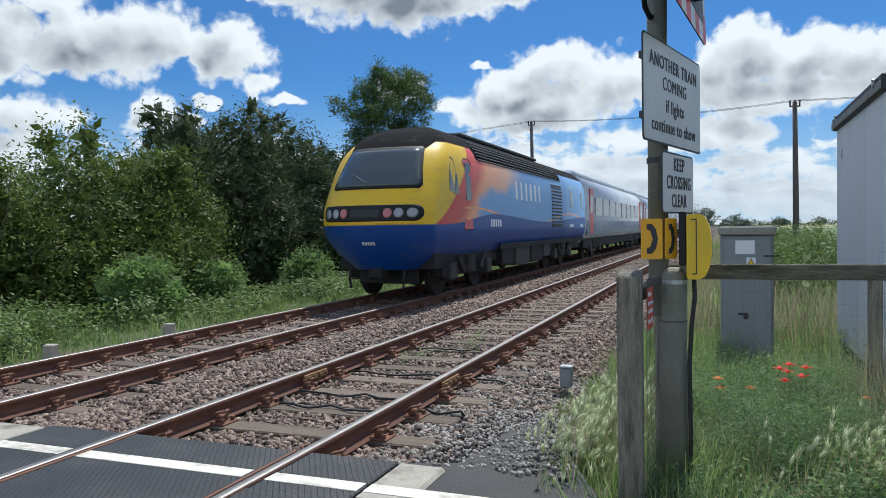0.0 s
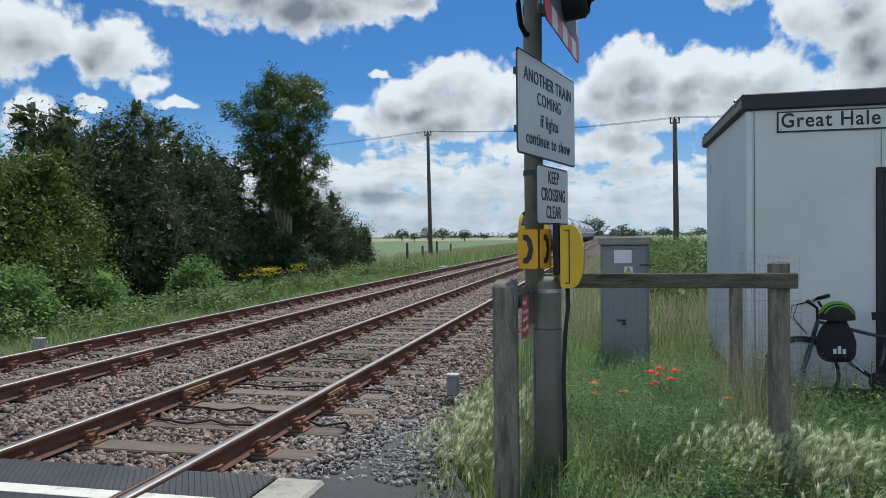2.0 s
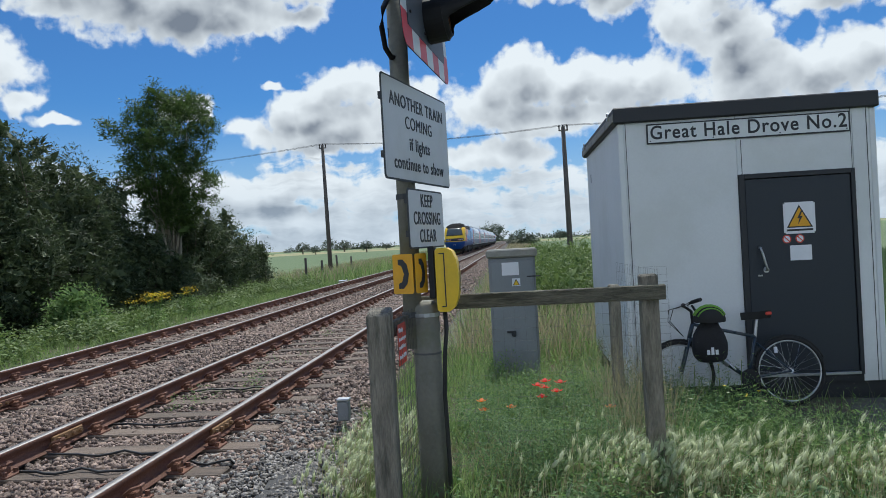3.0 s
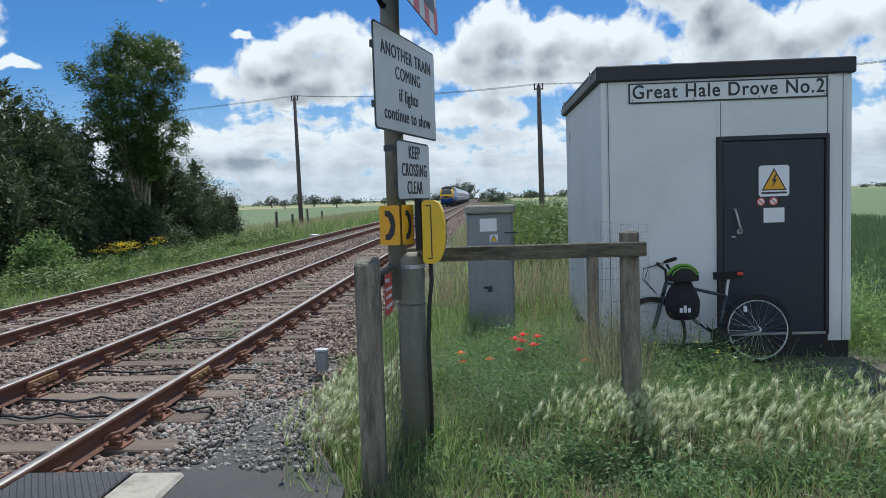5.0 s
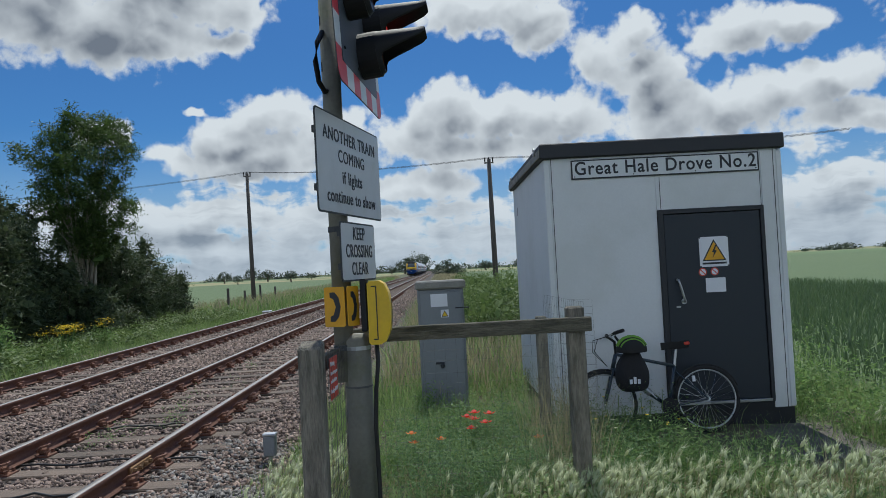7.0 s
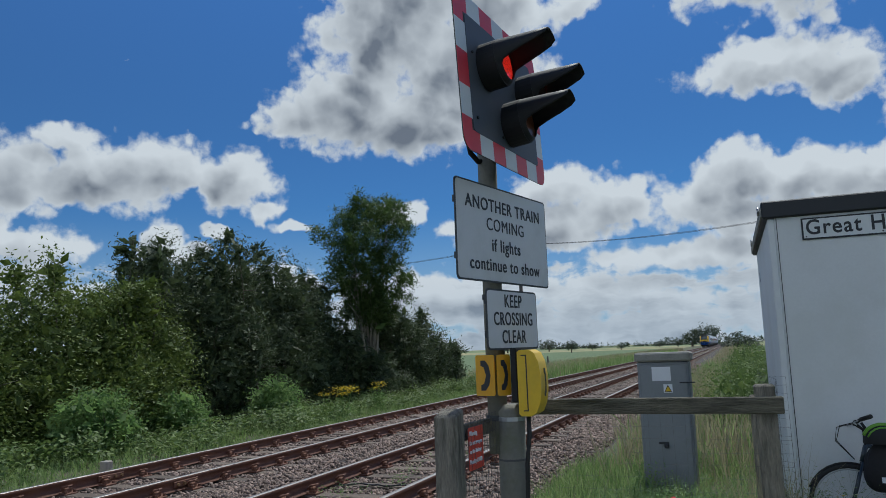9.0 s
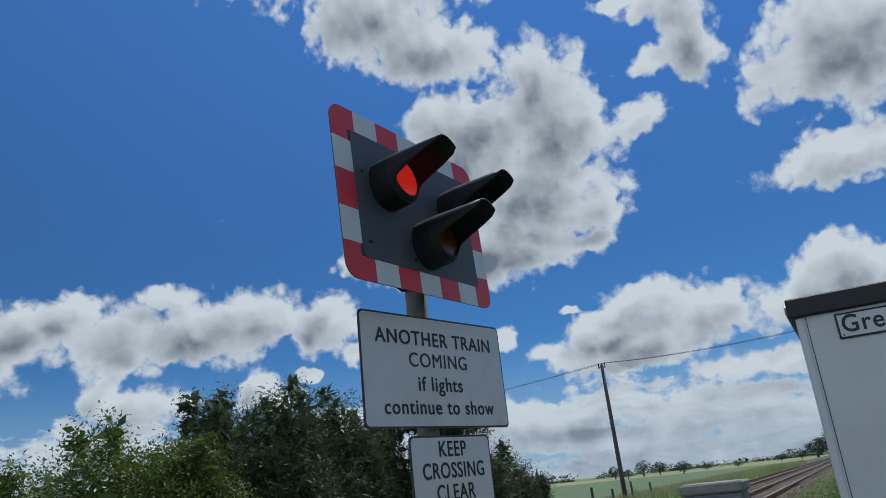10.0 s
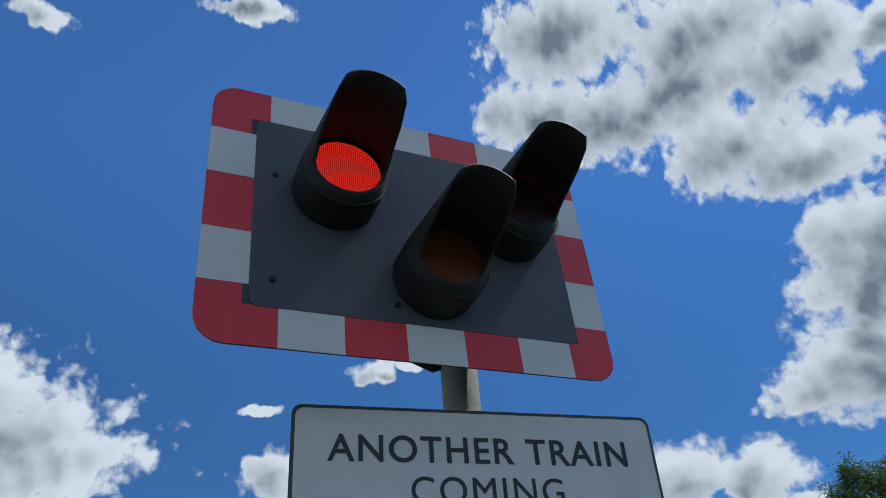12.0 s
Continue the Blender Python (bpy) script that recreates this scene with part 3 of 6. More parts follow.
# ---- ballast ----
def ballast():
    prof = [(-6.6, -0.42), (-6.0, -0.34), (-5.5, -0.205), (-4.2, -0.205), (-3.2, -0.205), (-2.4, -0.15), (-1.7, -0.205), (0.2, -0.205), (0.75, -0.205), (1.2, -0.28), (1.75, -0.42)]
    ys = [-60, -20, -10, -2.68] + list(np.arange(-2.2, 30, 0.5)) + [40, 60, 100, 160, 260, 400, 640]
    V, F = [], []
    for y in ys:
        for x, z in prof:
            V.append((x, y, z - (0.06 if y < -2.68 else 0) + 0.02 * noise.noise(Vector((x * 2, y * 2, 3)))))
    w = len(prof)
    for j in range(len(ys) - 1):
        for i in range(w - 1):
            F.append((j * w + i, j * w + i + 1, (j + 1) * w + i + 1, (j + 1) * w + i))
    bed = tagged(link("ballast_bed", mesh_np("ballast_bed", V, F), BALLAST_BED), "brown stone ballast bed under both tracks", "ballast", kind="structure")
    SV, SF = stone_form()
    def lay(n, y0, y1, x0, x1, s0, s1, name, material, label, lift=0.0):
        x, u = rng.uniform(x0, x1, n), rng.uniform(0, 1, n)
        y = y0 + (y1 - y0) * u ** 1.6
        k = np.ones(n, bool)
        for r in (XR, XL, XFR, XFL):
            k &= abs(x - r) > 0.085
        # sleepers keep mostly clear of stones
        ph = ((y + 2.45 + 0.35) % 0.70)
        on = ((x > XL - 0.55) & (x < XR + 0.55)) | ((x > XFL - 0.55) & (x < XFR + 0.55))
        sl = (ph > 0.20) & (ph < 0.50) & on
        near_rail = np.min(np.abs(x[:, None] - np.array([XR, XL, XFR, XFL])[None]), axis=1) < 0.24
        k &= ~sl | ((rng.uniform(0, 1, n) < 0.045) & ~near_rail)
        k &= ~(near_rail & (ph > 0.14) & (ph < 0.56)) | (rng.uniform(0, 1, n) < 0.3)
        x, y = x[k], y[k]
        z = np.interp(x, [p[0] for p in prof], [p[1] for p in prof]) + rng.uniform(-0.014, 0.02, len(x)) + lift
        s = rng.uniform(s0, s1, (len(x), 1)) * rng.uniform(0.6, 1.25, (len(x), 3))
        me = strew(name, SV, SF, np.stack([x, y, z], 1), spin(len(x)), s)
        tagged(link(name, me, material), label, "ballast stones", kind="stuff")
    lay(84000, -2.72, 18, -6.2, 1.35, 0.015, 0.034, "ballast_stones", STONE, "loose pinkish brown crushed stone between the rails")
    lay(24000, 8, 60, -6.1, 1.3, 0.026, 0.05, "ballast_stones", STONE, "loose brown crushed stone along the tracks")
    lay(4200, -2.66, 1.4, 0.15, 1.5, 0.014, 0.032, "grey_chippings", STONE_GREY, "grey chippings spilt beside the near rail", 0.004)
    ap = 2600
    x = rng.uniform(0.75, 1.75, ap)
    y = -2.6 + 1.9 * rng.uniform(0, 1, ap)
    z = -0.04 - 0.055 * np.maximum(0, y + 2.6) - 0.008
    s = rng.uniform(0.008, 0.022, (ap, 1)) * rng.uniform(0.6, 1.25, (ap, 3))
    k = rng.uniform(0, 1, ap) < 0.25 + 0.55 * np.clip((y + 2.6) / 1.2, 0, 1)
    me = strew("grey_chippings", SV, SF, np.stack([x, y, z], 1)[k], spin(int(k.sum())), s[k])
    tagged(link("grey_chippings", me, STONE_GREY), "grey chippings scattered on the broken tarmac", "ballast stones", kind="stuff")


ballast()


# ---- tracks ----
def rail_mesh(y0, y1):
    prof = [(-0.035, 0.0), (-0.035, -0.036), (-0.009, -0.05), (-0.009, -0.132), (-0.07, -0.15), (-0.07, -0.16),
            (0.07, -0.16), (0.07, -0.15), (0.009, -0.132), (0.009, -0.05), (0.035, -0.036), (0.035, 0.0), (0.026, 0.006), (-0.026, 0.006)]
    ys = [y0, -2.7, 10, 40, 120, y1]
    V = [(x, y, z - 0.006) for y in ys for x, z in prof]
    w = len(prof)
    F = [(j * w + i, j * w + (i + 1) % w, (j + 1) * w + (i + 1) % w, (j + 1) * w + i) for j in range(len(ys) - 1) for i in range(w)]
    me = mesh_np("rail", V, F)
    me.materials.append(RUST)
    me.materials.append(STEEL_TOP)
    me.polygons.foreach_set("material_index", [1 if i in (w - 3, w - 2, w - 1) else 0 for j in range(len(ys) - 1) for i in range(w)])
    return me


def fastening_mesh():
    """A cast chair: base plate, jaws either side of the rail, spring clips and bolts."""
    b = box(-0.20, 0.20, -0.10, 0.10, -0.178, -0.152, 0.006)
    for s in (-1, 1):
        box(s * 0.105 - 0.035, s * 0.105 + 0.035, -0.055, 0.055, -0.155, -0.088, 0.012, b)
        pts = [(s * 0.055, -0.05, -0.128), (s * 0.10, -0.065, -0.075), (s * 0.155, -0.035, -0.062), (s * 0.16, 0.025, -0.062), (s * 0.11, 0.06, -0.07), (s * 0.05, 0.045, -0.115)]
        tube(pts, 0.015, 5, b)
        for q in (-0.07, 0.07):
            tube([(s * 0.165, q, -0.155), (s * 0.165, q, -0.118)], 0.021, 6, b)
    bmesh.ops.recalc_face_normals(b, faces=b.faces)
    me = bpy.data.meshes.new("rail_fastening")
    b.to_mesh(me)
    b.free()
    me.materials.append(RUST)
    return me


def sleeper_mesh():
    b = box(-1.29, 1.29, -0.125, 0.125, -0.30, -0.176, 0.012)
    me = bpy.data.meshes.new("sleeper")
    b.to_mesh(me)
    b.free()
    me.materials.append(SLEEPER)
    return me


RAIL, FAST, SLEEP = rail_mesh(-60, 640), fastening_mesh(), sleeper_mesh()


def track(xc, label, rails):
    t = thing("railway_track", pose(0, 0, 0), label, "railway track", "railway tracks", "structure")
    for x in rails:
        r = link("rail", RAIL, None, t, "rusty steel rail with a polished running top")
        r.matrix_basis = pose(x, 0, 0)
    y, i = -2.45, 0
    far_s, far_f = [], []
    while y < 240:
        jit = 0.02 * math.sin(i * 2.7)
        if y < 50:
            s = link("sleeper", SLEEP, None, t)
            s.matrix_basis = pose(xc + jit * 2, y + jit, rng.uniform(-0.004, 0.010), 0, 0, jit * 30)
            for x in rails:
                f = link("rail_fastening", FAST, None, t)
                f.matrix_basis = pose(x, y + jit, 0, 0, 0, rng.choice([0, 180]))
        else:
            far_s.append((xc, y, 0))
        y, i = y + 0.70, i + 1
    tv = [(sx * 1.29, sy * 0.125, z) for z in (-0.3, -0.178) for sx, sy in ((-1, -1), (1, -1), (1, 1), (-1, 1))]
    tf = [(4, 5, 6, 7), (0, 1, 5, 4), (1, 2, 6, 5), (2, 3, 7, 6), (3, 0, 4, 7)]
    n = len(far_s)
    me = strew("far_sleepers", tv, tf, far_s, np.repeat(np.eye(3)[None], n, 0), np.ones((n, 3)))
    ob = link("far_sleepers", me, SLEEPER, t)
    tagged(ob, kind="stuff")
    return t


near_track = track((XR + XL) / 2, "near running line of rusty rails on timber sleepers", (XR, XL))
far_track = track((XFR + XFL) / 2, "far running line of rusty rails on timber sleepers", (XFR, XFL))


def fishplate(x, y, side, parent, material):
    b = box(side * 0.012, side * 0.045, -0.24, 0.24, -0.125, -0.045, 0.008)
    ob = part("fishplate", b, material, parent, "rusty bolted rail joint plate")
    ob.matrix_basis = pose(x, y, 0)
    for q in (-0.18, -0.06, 0.06, 0.18):
        n = part("bolt", tube([(side * 0.04, q, -0.085), (side * 0.075, q, -0.085)], 0.02, 6), RUST_BRIGHT, ob)


for x, y, p, mm in ((XR, 0.05, near_track, RUST_BRIGHT), (XL, -0.05, near_track, RUST_BRIGHT), (XFR, 1.7, far_track, RUST), (XFL, 1.9, far_track, RUST)):
    fishplate(x, y, 1, p, mm)


def mat_material():
    """Black rubber with a raised diamond tread."""
    m = bpy.data.materials.new("tread_rubber")
    m.use_nodes = True
    N = Nodes(m.node_tree)
    pos = N.n("TexCoord").outputs["Object"]
    x, y, z = N.n("SeparateXYZ", None, i0=pos).outputs
    a = N.m("PINGPONG", N.m("ADD", N.m("MULTIPLY", x, 1.0), N.m("MULTIPLY", y, 0.62)), 0.021)
    b = N.m("PINGPONG", N.m("SUBTRACT", N.m("MULTIPLY", x, 1.0), N.m("MULTIPLY", y, 0.62)), 0.021)
    groove = N.step(N.m("MINIMUM", a, b), 0.001, 0.005)
    dust = N.noise(pos, 2.2, 5.0, 0.6)
    c = N.mix(N.m("MULTIPLY", N.step(dust, 0.4, 0.75), 0.5), (0.028, 0.030, 0.033, 1), (0.085, 0.082, 0.078, 1))
    c = N.mix(N.m("MULTIPLY", N.m("SUBTRACT", 1.0, groove), 0.7), c, (0.012, 0.012, 0.013, 1))
    s = N.n("BsdfPrincipled", None, Base_Color=c, Roughness=0.62)
    bn = N.n("Bump", None, Strength=0.9, Distance=0.008, Height=groove)
    N.put(s.inputs["Normal"], bn.outputs[0])
    N.n("OutputMaterial", None, Surface=s.outputs[0])
    return m


TREAD = mat_material()


def crossing_deck():
    """Rubber panels between and beside the rails, each its own piece."""
    spans = [(0.055, 0.69), (XL + 0.075, XR - 0.085), (-2.25, XL - 0.055), (XFR + 0.055, -2.27), (XFL + 0.075, XFR - 0.085), (-5.6, XFL - 0.055)]
    deck = thing("crossing_deck", pose(0, 0, 0), "black rubber diamond-tread crossing panels with a white line", "crossing deck", kind="structure")
    for i, (a, b) in enumerate(spans):
        y1 = -2.69 if i < 3 else -2.75
        for k in range(4):
            y0 = y1 - (0.44 if k == 0 else 1.8)
            pnl = part("rubber_panel" if i != 3 else "concrete_panel", box(a, b, y0 + 0.006, y1, -0.16, -0.012, 0.008), TREAD if i != 3 else CONCRETE, deck)
            y1 = y0
        part("white_line", box(a + 0.01, b - 0.01, -3.262 , -3.128, -0.02, -0.0085), LINE_PAINT, deck, "worn white painted line")
    for x in (XL + 0.06, XR - 0.07):
        part("steel_edge", box(x - 0.012, x + 0.012, -9.5, -2.68, -0.09, -0.008, 0.003), RUST, deck)


crossing_deck()


# ---- crossing signal with its signs and telephone ----
def crossing_signal():
    px, py = 2.335, -2.09
    t = thing("crossing_signal", pose(px, py, 0), "grey steel level crossing signal post with three black-hooded lamps", "crossing signal")
    part("post", tube([(0, 0, -0.3), (0, 0, 1.16), (0, 0, 1.20)], [0.086, 0.086, 0.05], 20), POST_STEEL, t, "mossy galvanised lower post", True)
    part("pole", tube([(-0.085, 0, 0.9), (-0.085, 0, 3.5)], 0.062, 18), POST_STEEL, t, "weathered grey steel pole", True)
    for z in (1.1, 1.86, 2.1, 2.45):
        part("clamp", tube([(-0.085, 0, z), (-0.085, 0, z + 0.035)], 0.069, 18), SIGN_BACK, t)
    # main plate and lower plate
    rz = 90 - 13.4
    for nm, cx, cy, cz, w, h, lines in (
            ("sign_plate", 2.352 - px, -2.085 - py, 2.263, 1.172, 0.615, [("ANOTHER TRAIN", 0.175, 0.112, 1.0), ("COMING", 0.055, 0.112, 1.0), ("if lights", -0.075, 0.112, 1.0), ("continue to show", -0.2, 0.112, 1.0)]),
            ("lower_sign_plate", 2.373 - px, -2.067 - py, 1.727, 0.655, 0.375, [("KEEP", 0.112, 0.115, 0.84), ("CROSSING", 0.0, 0.115, 0.84), ("CLEAR", -0.112, 0.115, 0.84)])):
        base = pose(cx, cy, cz, 0, 0, rz)
        pl = part(nm, slab(rounded(w, h, 0.03), 0.006), SIGN_BACK, t, "white metal sign plate with a black border")
        pl.matrix_basis = base
        part("white_face", slab(rounded(w - 0.022, h - 0.022, 0.025), 0.002, pose(0, -0.0025, 0)), SIGN_WHITE, pl)
        part("channel", box(-w / 2 + 0.02, w / 2 - 0.02, 0.007, 0.03, h * 0.25, h * 0.25 + 0.04), SIGN_BACK, pl)
        part("channel", box(-w / 2 + 0.02, w / 2 - 0.02, 0.007, 0.03, -h * 0.3, -h * 0.3 + 0.04), SIGN_BACK, pl)
        for s, z, size, sq in lines:
            lettering("lettering", s, size, pl, INK, pose(0, -0.0045, z), sq, bold=0.0 if "M" in s else 0.0012)
    # striped backing board
    bd = part("backing_board", slab(rounded(1.352, 0.945, 0.085, 5, -0.031), 0.006), SIGN_BACK, t, "red and white striped border board")
    bd.matrix_basis = pose(2.456 - px, -2.308 - py, 3.115, -2.2, -1.3, 90 - 5.2)
    H, bw = 0.945, 0.125
    xs = [-0.707, -0.48, -0.288, -0.096, 0.096, 0.288, 0.48, 0.645]
    cells = []
    zs = [-H / 2, -H / 2 + 0.19, -H / 2 + 0.37, H / 2 - 0.37, H / 2 - 0.19, H / 2]
    for top in (0, 1):
        for k in range(1, len(xs) - 2):
            z0, sh = (H / 2 - bw, -0.042) if top else (-H / 2, 0.0)
            cells.append(([(xs[k] + sh, z0), (xs[k + 1] + sh, z0), (xs[k + 1] + sh, z0 + bw), (xs[k] + sh, z0 + bw)], k % 2 == 0))
    for right in (0, 1):
        for k in range(1, len(zs) - 2):
            x0 = xs[-1] - bw if right else xs[0]
            wd = bw if right else bw + 0.017
            cells.append(([(x0, zs[k]), (x0 + wd, zs[k]), (x0 + wd, zs[k + 1]), (x0, zs[k + 1])], k % 2 == 0))
    for sx in (-1, 1):
        for sz in (-1, 1):
            r, arc = 0.083, []
            ex, ix, cz = (xs[-1], xs[-2], 0.19) if sx > 0 else (xs[0], xs[1], 0.19)
            for k in range(7):
                a = radians(90 * k / 6)
                arc.append((ex - sx * r * (1 - math.cos(a)), sz * (H / 2 - r + r * math.sin(a))))
            ix += -0.042 if sz > 0 else 0.0
            o = arc + [(ix, sz * H / 2), (ix, sz * (H / 2 - bw)), (ex - sx * bw, sz * (H / 2 - bw)), (ex - sx * bw, sz * (H / 2 - cz)), (ex, sz * (H / 2 - cz))]
            cells.append((o if sx * sz > 0 else o[::-1], True))
    for o, red in cells:
        part("red_stripe" if red else "white_stripe", slab(o, 0.002, pose(0, -0.0022, 0)), RED_SHEET if red else WHITE_SHEET, bd)
    part("grey_panel", slab(rounded(1.085, H - 2 * bw + 0.004, 0.03, 5, -0.0225), 0.003, pose(0, -0.0045, 0)), BOARD_GREY, bd)
    for x, z in ((-0.50, 0.13), (0.50, 0.13), (-0.12, -0.29), (-0.5, -0.26)):
        part("screw", slab(disc(0.009, 8, x, z), 0.008, pose(0, -0.012, 0)), BLACK_PLASTIC, bd)
    lamps = []
    for x, z, kind in ((-0.31, 0.09, "red"), (0.32, 0.08, "red"), (0.01, -0.185, "amber")):
        lamp = part("lamp_housing", slab(disc(0.14, 28), 0.12, pose(0, -0.12, 0)), BLACK_PLASTIC, bd, "round black lamp housing")
        lamp.matrix_basis = pose(x, 0, z, -4, 0, 0)
        # visor: longer above than below, open underneath
        b = bmesh.new()
        n, ends = 28, []
        outer, inner = [], []
        for lay, rad in ((outer, 0.139), (inner, 0.130)):
            for k in range(n + 1):
                a = radians(-180 + 360 * k / n)
                u = min(1.0, max(0.0, (math.cos(a) + 0.35) / 1.0))
                reach = 0.015 + 0.28 * u * u * (3 - 2 * u)
                row = []
                for q in range(5):
                    y = -0.112 - (0.02 + reach) * q / 4
                    rr = rad * (1.0 - 0.17 * q / 4)
                    row.append(b.verts.new((rr * math.sin(a), y, rr * math.cos(a))))
                lay.append(row)
        for k in range(n):
            for q in range(4):
                b.faces.new((outer[k][q], outer[k + 1][q], outer[k + 1][q + 1], outer[k][q + 1]))
                b.faces.new((inner[k][q], inner[k][q + 1], inner[k + 1][q + 1], inner[k + 1][q]))
            b.faces.new((outer[k][4], outer[k + 1][4], inner[k + 1][4], inner[k][4]))
        part("visor", b, BLACK_PLASTIC, lamp, "long black lamp hood", True)
        part("lamp_rim", tube([(0.122 * math.cos(2 * math.pi * k / 28), -0.124, 0.122 * math.sin(2 * math.pi * k / 28)) for k in range(28)], 0.009, 6, closed=True), BLACK_PLASTIC, lamp, "", True)
        part("led_lamp", slab(disc(0.112, 28), 0.01, pose(0, -0.132, 0)), LED_RED if kind == "red" else LED_AMBER, lamp, "glowing red LED lamp" if kind == "red" else "unlit amber LED lamp")
        if kind == "red":
            # added dark disc, no real lamp part: covers the LED for the off phase
            sh = part("shutter", slab(disc(0.1125, 28), 0.003), LAMP_OFF_DISC, lamp, "added dark disc that blanks the red lamp")
            sh.matrix_basis = pose(0, -0.126, 0)
            lamps.append(sh)
    part("bracket", box(-0.14, 0.12, -0.04, 0.04, 2.9, 2.96), SIGN_BACK, t)
    part("bracket", box(-0.14, 0.12, -0.04, 0.04, 3.2, 3.26), SIGN_BACK, t)
    part("conduit_loop", tube([(-0.12, -0.06, 3.15), (-0.14, -0.17, 3.05), (-0.15, -0.21, 2.92), (-0.14, -0.17, 2.80), (-0.12, -0.08, 2.76), (-0.08, 0.03, 2.80), (-0.04, 0.07, 2.92), (-0.04, 0.06, 3.1)], 0.017, 8), BLACK_PLASTIC, t, "black flexible conduit", True)
    # telephone pictogram plate, folded, and its dark bracket
    for rz, x, y, w in ((-14, -0.115, -0.135, 0.135), (52, 0.0, -0.11, 0.10)):
        pl = part("telephone_sign", slab(rounded(w, 0.25, 0.012), 0.006), AMBER, t, "amber plate with a black handset pictogram")
        pl.matrix_basis = pose(x, y, 1.385, 0, 0, rz)
        s = w / 0.135
        pts = [(-0.012 * s, -0.0, 0.078), (0.018 * s, 0, 0.05), (0.03 * s, 0, 0.0), (0.018 * s, 0, -0.05), (-0.012 * s, 0, -0.078)]
        b = bmesh.new()
        o = [(-0.03, 0.092), (0.002, 0.092), (0.028, 0.06), (0.04, 0.0), (0.028, -0.06), (0.002, -0.092), (-0.03, -0.092), (-0.03, -0.06), (-0.008, -0.05), (0.008, 0.0), (-0.008, 0.05), (-0.03, 0.06)]
        part("handset_pictogram", slab([(q * s, z) for q, z in o][::-1], 0.002, pose(0, -0.0025, 0)), INK, pl)
    part("telephone_bracket", box(0.045, 0.085, -0.12, 0.02, 1.22, 1.55, 0.006), BLACK_PLASTIC, t, "black telephone mounting bracket")
    ph = part("telephone_box", slab([(0.09, 1.15), (0.105, 1.135), (0.165, 1.135), (0.198, 1.155), (0.222, 1.21), (0.234, 1.29), (0.234, 1.38), (0.222, 1.46), (0.198, 1.515), (0.165, 1.535), (0.105, 1.535), (0.09, 1.52)][::-1], 0.19, pose(0, -0.125, 0)), YELLOW, t, "rounded yellow telephone case")
    part("door_seam", box(0.143, 0.150, -0.1272, -0.12, 1.17, 1.50), INK, ph)
    part("door_seam", box(0.120, 0.150, -0.1272, -0.12, 1.165, 1.172), INK, ph)
    part("door_seam", box(0.115, 0.150, -0.1272, -0.12, 1.498, 1.505), INK, ph)
    o = [(-0.025, 0.085), (0.0, 0.085), (0.02, 0.055), (0.028, 0.0), (0.02, -0.055), (0.0, -0.085), (-0.025, -0.085), (-0.025, -0.06), (-0.006, -0.05), (0.006, 0.0), (-0.006, 0.05), (-0.025, 0.06)]
    hp = part("handset_pictogram", slab(o[::-1], 0.002), INK, ph)
    hp.matrix_basis = pose(0.2365, -0.02, 1.335, 0, 0, 90)
    part("cable", tube([(0.13, -0.06, 1.14), (0.135, -0.08, 1.02), (0.115, -0.085, 0.85), (0.10, -0.06, 0.6), (0.105, -0.05, 0.2), (0.10, -0.05, -0.2)], 0.014, 8), CABLE, t, "black telephone cable", True)
    part("cable_tie", tube([(0, 0, 0.86), (0, 0, 0.872)], 0.089, 16), GALV, t)
    part("band", tube([(0, 0, 1.1), (0, 0, 1.125)], 0.089, 16), STEEL, t, "metal band")
    return lamps


def led_mat(name, col, glow):
    m = bpy.data.materials.new(name)
    m.use_nodes = True
    N = Nodes(m.node_tree)
    pos = N.n("TexCoord").outputs["Object"]
    x, y, z = N.n("SeparateXYZ", None, i0=pos).outputs
    a = N.m("SUBTRACT", N.m("PINGPONG", x, 0.0065), 0.00325)
    b = N.m("SUBTRACT", N.m("PINGPONG", z, 0.0065), 0.00325)
    d = N.m("SQRT", N.m("ADD", N.m("MULTIPLY", a, a), N.m("MULTIPLY", b, b)))
    dot = N.step(d, 0.0034, 0.0016)
    s = N.n("BsdfPrincipled", None, Base_Color=(*[c * 0.3 for c in col], 1), Roughness=0.3)
    s.inputs["Emission Color"].default_value = (*col, 1)
    N.put(s.inputs["Emission Strength"], N.m("ADD", glow * 0.14, N.m("MULTIPLY", dot, glow * 0.95)))
    N.n("OutputMaterial", None, Surface=s.outputs[0])
    return m


LED_RED = led_mat("red_led_lamp", (1.0, 0.03, 0.016), 0.85)
LED_AMBER = led_mat("amber_led_lamp_off", (0.30, 0.09, 0.02), 0.0)
LAMP_OFF_DISC = flat("lamp_blanking_disc", (0.02, 0.006, 0.006), 0.35)
BLANKING_DISCS = crossing_signal()


